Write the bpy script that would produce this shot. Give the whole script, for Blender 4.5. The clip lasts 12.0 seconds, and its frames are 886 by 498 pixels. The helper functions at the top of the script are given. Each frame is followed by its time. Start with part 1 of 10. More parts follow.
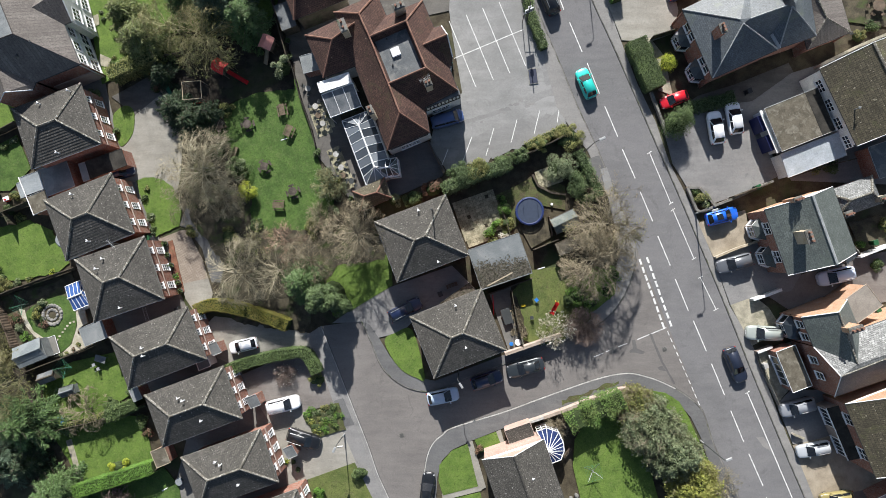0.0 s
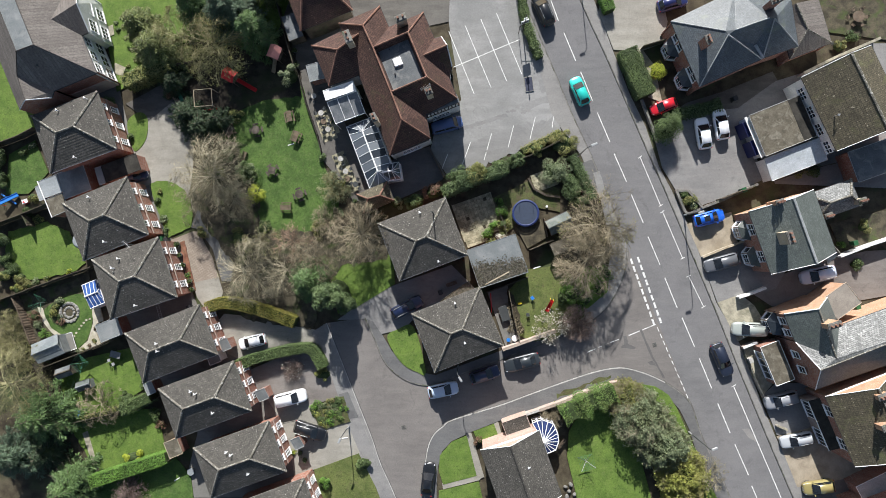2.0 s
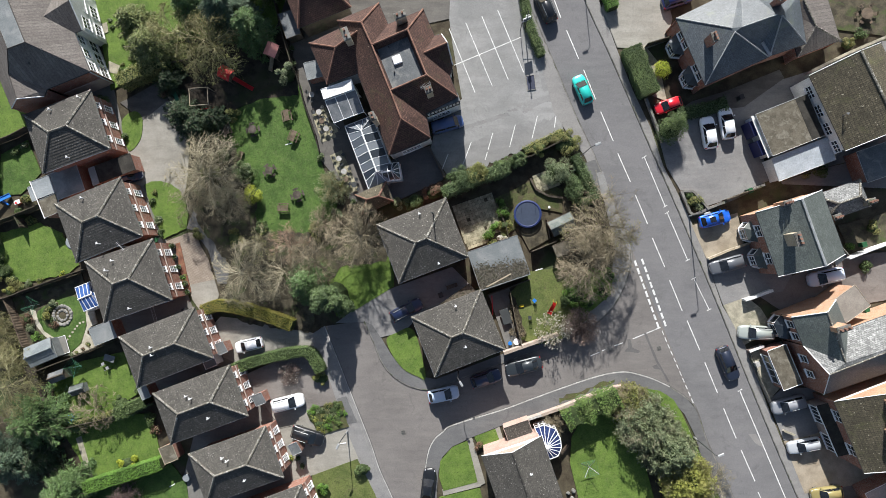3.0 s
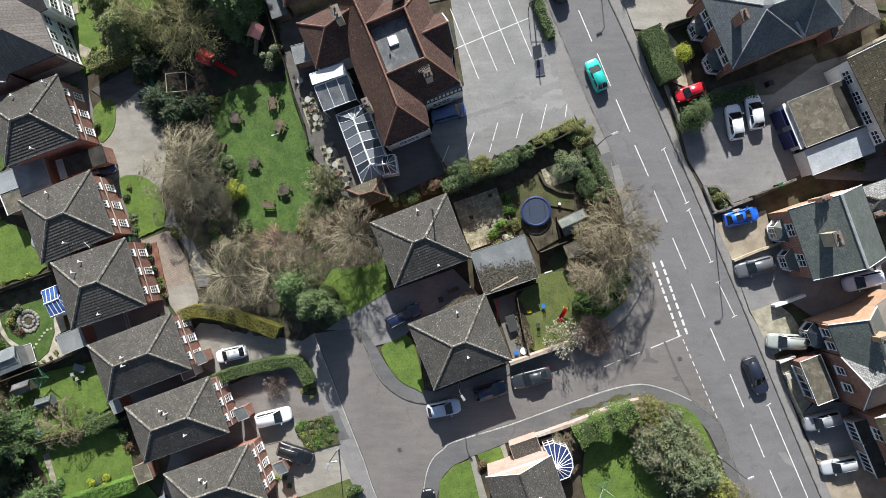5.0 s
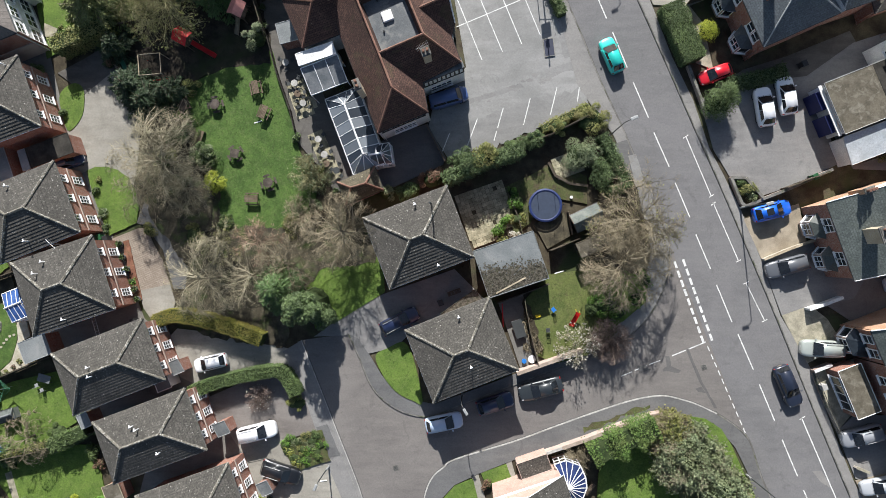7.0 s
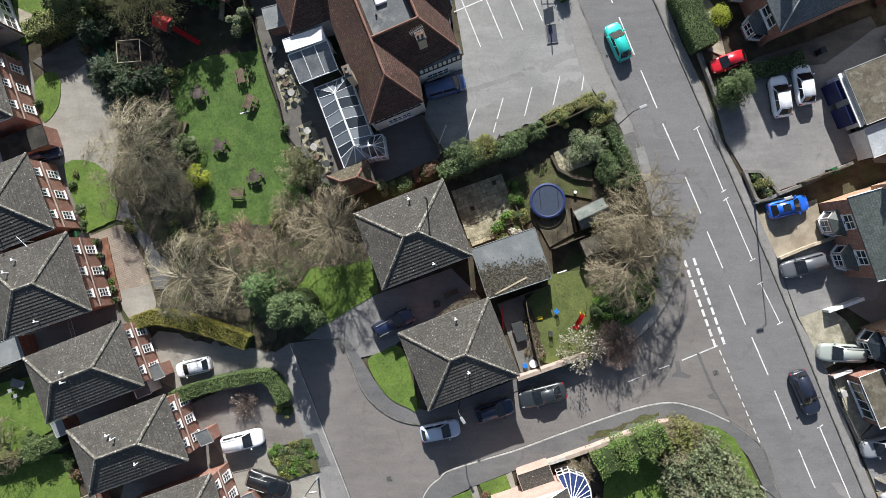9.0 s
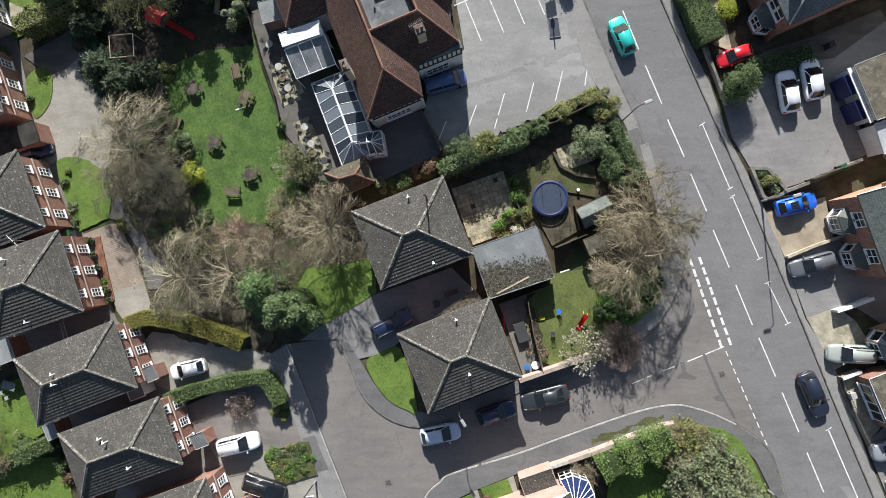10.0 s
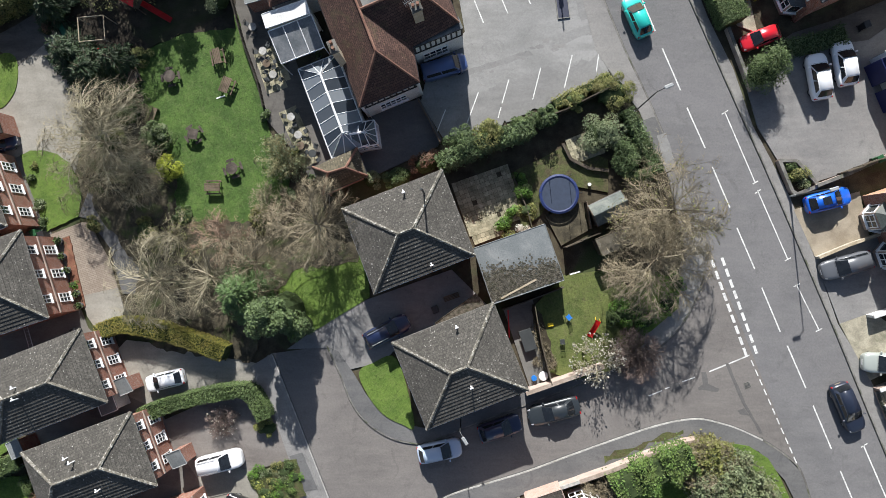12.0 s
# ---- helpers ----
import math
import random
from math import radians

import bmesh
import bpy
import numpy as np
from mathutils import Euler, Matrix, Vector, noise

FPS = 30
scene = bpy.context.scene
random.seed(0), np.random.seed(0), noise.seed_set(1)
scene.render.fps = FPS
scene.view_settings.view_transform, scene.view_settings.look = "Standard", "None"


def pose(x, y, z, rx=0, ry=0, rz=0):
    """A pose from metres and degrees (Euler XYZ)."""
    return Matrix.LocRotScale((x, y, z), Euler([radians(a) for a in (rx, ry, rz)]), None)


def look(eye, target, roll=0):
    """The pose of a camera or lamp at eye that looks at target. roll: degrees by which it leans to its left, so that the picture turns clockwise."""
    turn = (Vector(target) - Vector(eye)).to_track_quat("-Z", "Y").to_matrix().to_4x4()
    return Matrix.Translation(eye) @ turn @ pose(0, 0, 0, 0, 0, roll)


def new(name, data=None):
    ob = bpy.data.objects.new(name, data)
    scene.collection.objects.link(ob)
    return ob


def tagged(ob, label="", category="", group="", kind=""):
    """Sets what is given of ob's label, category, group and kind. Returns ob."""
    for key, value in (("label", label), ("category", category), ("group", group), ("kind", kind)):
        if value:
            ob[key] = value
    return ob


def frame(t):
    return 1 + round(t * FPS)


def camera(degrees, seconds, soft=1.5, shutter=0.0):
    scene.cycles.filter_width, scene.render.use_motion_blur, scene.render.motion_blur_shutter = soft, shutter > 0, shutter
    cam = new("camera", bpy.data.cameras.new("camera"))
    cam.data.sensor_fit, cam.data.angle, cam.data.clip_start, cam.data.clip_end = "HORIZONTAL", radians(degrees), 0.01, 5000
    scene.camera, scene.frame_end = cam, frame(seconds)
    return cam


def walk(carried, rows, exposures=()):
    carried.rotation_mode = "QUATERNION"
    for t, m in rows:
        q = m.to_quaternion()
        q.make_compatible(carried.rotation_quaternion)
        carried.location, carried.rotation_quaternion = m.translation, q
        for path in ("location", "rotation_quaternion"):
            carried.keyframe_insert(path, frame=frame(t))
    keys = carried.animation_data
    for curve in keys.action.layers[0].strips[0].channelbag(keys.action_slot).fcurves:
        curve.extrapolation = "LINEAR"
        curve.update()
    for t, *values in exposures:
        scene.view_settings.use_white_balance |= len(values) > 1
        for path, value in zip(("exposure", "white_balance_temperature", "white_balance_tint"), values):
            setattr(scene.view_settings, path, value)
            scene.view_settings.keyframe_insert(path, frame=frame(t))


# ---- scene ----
from mathutils.geometry import tessellate_polygon

# ---- camera ----
cam = camera(73.0, 12.0, soft=0.6)
ROWS = [
    (0, -0.000, -0.000, 78.192, -0.000),
    (0.5, 0.057, -0.060, 79.028, 0.011),
    (1, 0.085, -0.084, 80.017, 0.044),
    (1.5, 0.137, -0.065, 81.097, -0.000),
    (2, 0.185, 0.000, 81.836, -0.034),
    (2.5, 0.156, 0.092, 81.582, -0.030),
    (3, 0.063, 0.235, 80.276, -0.039),
    (5, -0.326, 0.349, 73.454, 0.027),
    (5.5, -0.386, 0.328, 71.815, 0.008),
    (6, -0.458, 0.360, 70.095, -0.008),
    (6.5, -0.548, 0.283, 68.561, -0.065),
    (7, -0.680, 0.193, 66.843, -0.050),
    (9, -0.486, 0.019, 63.135, -0.014),
    (9.5, -0.522, -0.072, 62.170, -0.034),
    (10, -0.566, -0.085, 61.784, -0.047),
    (10.5, -0.542, -0.047, 61.121, -0.043),
    (11, -0.568, -0.078, 59.703, -0.097),
    (11.5, -0.662, -0.070, 58.102, -0.077),
    (12, -0.751, -0.014, 56.709, -0.162),
]
NADIR = pose(0, 0, 0, 0.50) @ pose(0, 0, 0, 0, 3.00)
walk(cam, [(t, pose(x, y, z, 0, 0, yaw) @ NADIR) for t, x, y, z, yaw in ROWS], exposures=[(0.0, 0.67), (12.0, 0.67)])

# ---- sky and sun ----
SUN_ELEVATION, SUN_ROTATION = 32.0, -5.5
world = bpy.data.worlds.new("world")
scene.world = world
world.use_nodes = True
sky = world.node_tree.nodes.new("ShaderNodeTexSky")
sky.sky_type, sky.sun_disc, sky.dust_density = "NISHITA", False, 1.2
sky.sun_elevation, sky.sun_rotation = radians(SUN_ELEVATION), radians(SUN_ROTATION)
world.node_tree.links.new(sky.outputs[0], world.node_tree.nodes["Background"].inputs[0])
world.node_tree.nodes["Background"].inputs[1].default_value = 0.07
to_sun = Vector((math.sin(radians(SUN_ROTATION)) * math.cos(radians(SUN_ELEVATION)),
                 math.cos(radians(SUN_ROTATION)) * math.cos(radians(SUN_ELEVATION)), math.sin(radians(SUN_ELEVATION))))
sun = new("sun", bpy.data.lights.new("sun", "SUN"))
sun.data.energy, sun.data.angle, sun.data.color = 5.5, radians(0.55), (1.0, 0.982, 0.955)
sun.matrix_world = look(to_sun * 120, (0, 0, 0))


# ---- materials ----
def rgb(c):
    return (*c, 1.0) if not isinstance(c, (int, float)) else (c, c, c, 1.0)


class Nodes:
    """A short way to write node materials."""

    def __init__(self, name, rough=0.85, metal=0.0, spec=0.3):
        self.m = bpy.data.materials.new(name)
        self.m.use_nodes = True
        self.t = self.m.node_tree
        self.b = self.t.nodes["Principled BSDF"]
        self.b.inputs["Roughness"].default_value = rough
        self.b.inputs["Metallic"].default_value = metal
        self.b.inputs["Specular IOR Level"].default_value = spec
        self.pos = self.add("ShaderNodeNewGeometry").outputs["Position"]

    def add(self, kind, **sets):
        n = self.t.nodes.new(kind)
        for k, v in sets.items():
            n.inputs[k.replace("_", " ")].default_value = v
        return n

    def link(self, a, b):
        self.t.links.new(a, b)

    def noise(self, scale, detail=4.0, rough=0.6, where=None, stretch=None, warp=0.0):
        n = self.add("ShaderNodeTexNoise", Scale=scale, Detail=detail, Roughness=rough, Distortion=warp)
        src = where or self.pos
        if stretch:
            mp = self.add("ShaderNodeMapping", Scale=stretch[:3], Rotation=(0, 0, stretch[3] if len(stretch) > 3 else 0))
            self.link(src, mp.inputs["Vector"])
            src = mp.outputs[0]
        self.link(src, n.inputs["Vector"])
        return n.outputs["Fac"]

    def ramp(self, fac, a, b, lo=0.35, hi=0.65):
        r = self.add("ShaderNodeValToRGB")
        self.link(fac, r.inputs["Fac"])
        r.color_ramp.elements[0].position, r.color_ramp.elements[1].position = lo, hi
        r.color_ramp.elements[0].color, r.color_ramp.elements[1].color = rgb(a), rgb(b)
        return r.outputs["Color"]

    def mix(self, fac, a, b, kind="MIX"):
        n = self.add("ShaderNodeMix")
        n.data_type, n.blend_type = "RGBA", kind
        for v, s in ((fac, n.inputs[0]), (a, n.inputs[6]), (b, n.inputs[7])):
            if isinstance(v, bpy.types.NodeSocket):
                self.link(v, s)
            else:
                s.default_value = v if s.type == "VALUE" else rgb(v)
        return n.outputs[2]

    def bump(self, fac, strength=0.4, distance=0.02):
        n = self.add("ShaderNodeBump", Strength=strength, Distance=distance)
        self.link(fac, n.inputs["Height"])
        self.link(n.outputs[0], self.b.inputs["Normal"])

    def done(self, colour):
        if isinstance(colour, bpy.types.NodeSocket):
            self.link(colour, self.b.inputs["Base Color"])
        else:
            self.b.inputs["Base Color"].default_value = rgb(colour)
        return self.m


def rough_surface(name, dark, light, big=0.5, fine=9.0, rough=0.9, stain=None, stain_scale=0.15, bump=0.4, distance=0.02, metal=0.0, spec=0.25):
    """Two tones at two scales, with stains of a third tone."""
    n = Nodes(name, rough, metal, spec)
    grain = n.noise(fine, 5, 0.7)
    c = n.mix(n.ramp(n.noise(big, 4, 0.6), 0, 1, 0.38, 0.62), dark, light)
    c = n.mix(0.55, c, n.ramp(grain, 0.35, 1.0, 0.3, 0.7), "MULTIPLY")
    if stain:
        c = n.mix(n.ramp(n.noise(stain_scale, 6, 0.65, warp=0.6), 0, 0.85, 0.52, 0.66), c, stain)
    n.bump(grain, bump, distance)
    return n.done(c)


def plain(name, colour, rough=0.5, metal=0.0, spec=0.4, vary=0.18, scale=3.0):
    n = Nodes(name, rough, metal, spec)
    c = n.mix(n.ramp(n.noise(scale, 5, 0.65), 0, 1, 0.3, 0.7), [v * (1 - vary) for v in colour], [min(1, v * (1 + vary * 0.6)) for v in colour])
    return n.done(c)


def tiled(name, dark, light, tile=(0.3, 0.34), lichen=None, lichen_amount=0.6, rough=0.85, joint=0.35, offset=0.5, moss=None, spot=4.2, grain=0.8, spec=0.3):
    """Roof tiles by the slope's own metres, with lichen spots and single odd tiles."""
    n = Nodes(name, rough, 0, spec)
    uv = n.add("ShaderNodeUVMap").outputs[0]
    br = n.add("ShaderNodeTexBrick", Scale=1.0, Mortar_Size=0.018, Mortar_Smooth=0.3, Bias=0.0, Brick_Width=tile[0], Row_Height=tile[1])
    br.offset = offset
    br.inputs["Color1"].default_value, br.inputs["Color2"].default_value, br.inputs["Mortar"].default_value = rgb(dark), rgb(light), rgb([v * joint for v in dark])
    n.link(uv, br.inputs["Vector"])
    c = br.outputs["Color"]
    c = n.mix(n.ramp(n.noise(0.45, 5, 0.6), 0, 0.6, 0.4, 0.68), c, [v * 0.62 for v in dark])
    c = n.mix(grain, c, n.ramp(n.noise(5.5, 5, 0.85), 0.4, 1.25, 0.34, 0.64), "MULTIPLY")
    if moss:
        c = n.mix(n.ramp(n.noise(0.35, 6, 0.7, warp=0.8), 0, 0.8, 0.55, 0.7), c, moss)
    if lichen:
        c = n.mix(n.ramp(n.noise(spot, 3, 0.55), 0, 1, 1.02 - lichen_amount * 0.55, 1.08 - lichen_amount * 0.55), c, lichen)
    n.bump(br.outputs["Fac"], -0.5, 0.02)
    return n.done(c)


def bricked(name, a, b, mortar, size=(0.225, 0.075)):
    n = Nodes(name, 0.9, 0, 0.2)
    uv = n.add("ShaderNodeUVMap").outputs[0]
    br = n.add("ShaderNodeTexBrick", Scale=1.0, Mortar_Size=0.01, Mortar_Smooth=0.2, Bias=-0.1, Brick_Width=size[0], Row_Height=size[1])
    br.inputs["Color1"].default_value, br.inputs["Color2"].default_value, br.inputs["Mortar"].default_value = rgb(a), rgb(b), rgb(mortar)
    n.link(uv, br.inputs["Vector"])
    c = n.mix(n.ramp(n.noise(0.8, 5, 0.65), 0, 0.5, 0.4, 0.7), br.outputs["Color"], [v * 0.6 for v in a])
    n.bump(br.outputs["Fac"], -0.4, 0.01)
    return n.done(c)


def leafy(name, dark, light, dry=None, spread=0.5):
    """Leaves: tone by clump, leaf by leaf, and with some light through them."""
    n = Nodes(name, 0.55, 0, 0.35)
    island = n.add("ShaderNodeNewGeometry").outputs["Random Per Island"]
    c = n.mix(island, dark, light)
    c = n.mix(n.ramp(n.noise(spread, 3, 0.6), 0, 0.75, 0.4, 0.65), c, dry or [v * 0.7 for v in dark])
    n.b.inputs["Subsurface Weight"].default_value = 0.0
    return n.done(c)


def glassy(name, tint=(0.02, 0.025, 0.03), rough=0.06):
    n = Nodes(name, rough, 0, 0.6)
    c = n.mix(n.ramp(n.noise(1.3, 2), 0, 1, 0.4, 0.7), tint, [v * 1.6 for v in tint])
    return n.done(c)


def painted(name, colour, rough=0.28, flake=0.0):
    """Car paint with a clear coat and a thin film of road dust."""
    n = Nodes(name, rough, flake, 0.5)
    n.b.inputs["Coat Weight"].default_value, n.b.inputs["Coat Roughness"].default_value = 0.7, 0.06
    c = n.mix(n.ramp(n.noise(1.1, 5, 0.7), 0, 0.25, 0.45, 0.75), colour, [0.75 * v + 0.035 for v in colour])
    return n.done(c)


def asphalt(name, dark, light, patch, speck=5.5, streak=-0.37, seams=0.1):
    """Worn asphalt: broad tone, wheel-worn streaks, dark tar seams and spots, pale dust and grit."""
    n = Nodes(name, 0.92, 0, 0.25)
    c = n.mix(n.ramp(n.noise(0.16, 5, 0.6, warp=0.5), 0, 1, 0.36, 0.64), dark, light)
    c = n.mix(n.ramp(n.noise(0.7, 6, 0.7, stretch=(0.35, 1.6, 1, streak)), 0, 0.6, 0.42, 0.7), c, patch)
    c = n.mix(n.ramp(n.noise(0.42, 7, 0.72, warp=1.2), 0, 0.4, 0.56, 0.66), c, [v * 0.7 for v in dark])
    c = n.mix(n.ramp(n.noise(2.6, 5, 0.75), 0, 0.6, 0.63, 0.72), c, [v * 0.4 for v in dark])
    c = n.mix(n.ramp(n.noise(1.9, 6, 0.8, where=None, warp=0.4), 0, 0.4, 0.6, 0.72), c, [min(1, v * 1.35) for v in light])
    seam = n.add("ShaderNodeTexVoronoi", Scale=0.16)
    seam.feature = "DISTANCE_TO_EDGE"
    n.link(n.pos, seam.inputs["Vector"])
    c = n.mix(n.ramp(seam.outputs["Distance"], seams, 0, 0.0, 0.006), c, [v * 0.45 for v in dark])
    grit = n.noise(speck, 4, 0.85)
    c = n.mix(0.32, c, n.ramp(grit, 0.5, 1.12, 0.34, 0.64), "MULTIPLY")
    n.bump(grit, 0.25, 0.01)
    return n.done(c)


def lawn_green(name, dark, light, dry, bald=(0.09, 0.075, 0.045), bald_at=0.7):
    """Mown grass: clover and moss patches, tufts, bald spots."""
    n = Nodes(name, 0.85, 0, 0.2)
    fine = n.noise(5.0, 6, 0.88)
    c = n.mix(n.ramp(n.noise(0.5, 5, 0.65), 0, 1, 0.36, 0.62), dark, light)
    c = n.mix(n.ramp(n.noise(1.8, 6, 0.75, warp=0.5), 0, 0.75, 0.5, 0.72), c, dry)
    c = n.mix(n.ramp(n.noise(3.1, 5, 0.7, warp=0.3), 0, 0.7, 0.55, 0.68), c, [v * 0.55 for v in dark])
    c = n.mix(n.ramp(n.noise(0.9, 7, 0.75), 0, 0.8, bald_at, bald_at + 0.1), c, bald)
    c = n.mix(0.6, c, n.ramp(fine, 0.35, 1.15, 0.36, 0.63), "MULTIPLY")
    n.bump(n.noise(5.0, 6, 0.8), 0.8, 0.08)
    return n.done(c)


def paved(name, a, b, joint, size, turn):
    """Small blocks laid flat, by the world's own metres."""
    n = Nodes(name, 0.9, 0, 0.2)
    mp = n.add("ShaderNodeMapping", Rotation=(0, 0, turn))
    n.link(n.pos, mp.inputs["Vector"])
    br = n.add("ShaderNodeTexBrick", Scale=1.0, Mortar_Size=0.02, Mortar_Smooth=0.4, Bias=0.0, Brick_Width=size[0], Row_Height=size[1])
    br.inputs["Color1"].default_value, br.inputs["Color2"].default_value, br.inputs["Mortar"].default_value = rgb(a), rgb(b), rgb(joint)
    n.link(mp.outputs[0], br.inputs["Vector"])
    c = n.mix(n.ramp(n.noise(0.5, 6, 0.65, warp=0.5), 0, 0.55, 0.4, 0.7), br.outputs["Color"], [v * 0.72 for v in a])
    n.bump(br.outputs["Fac"], -0.4, 0.01)
    return n.done(c)


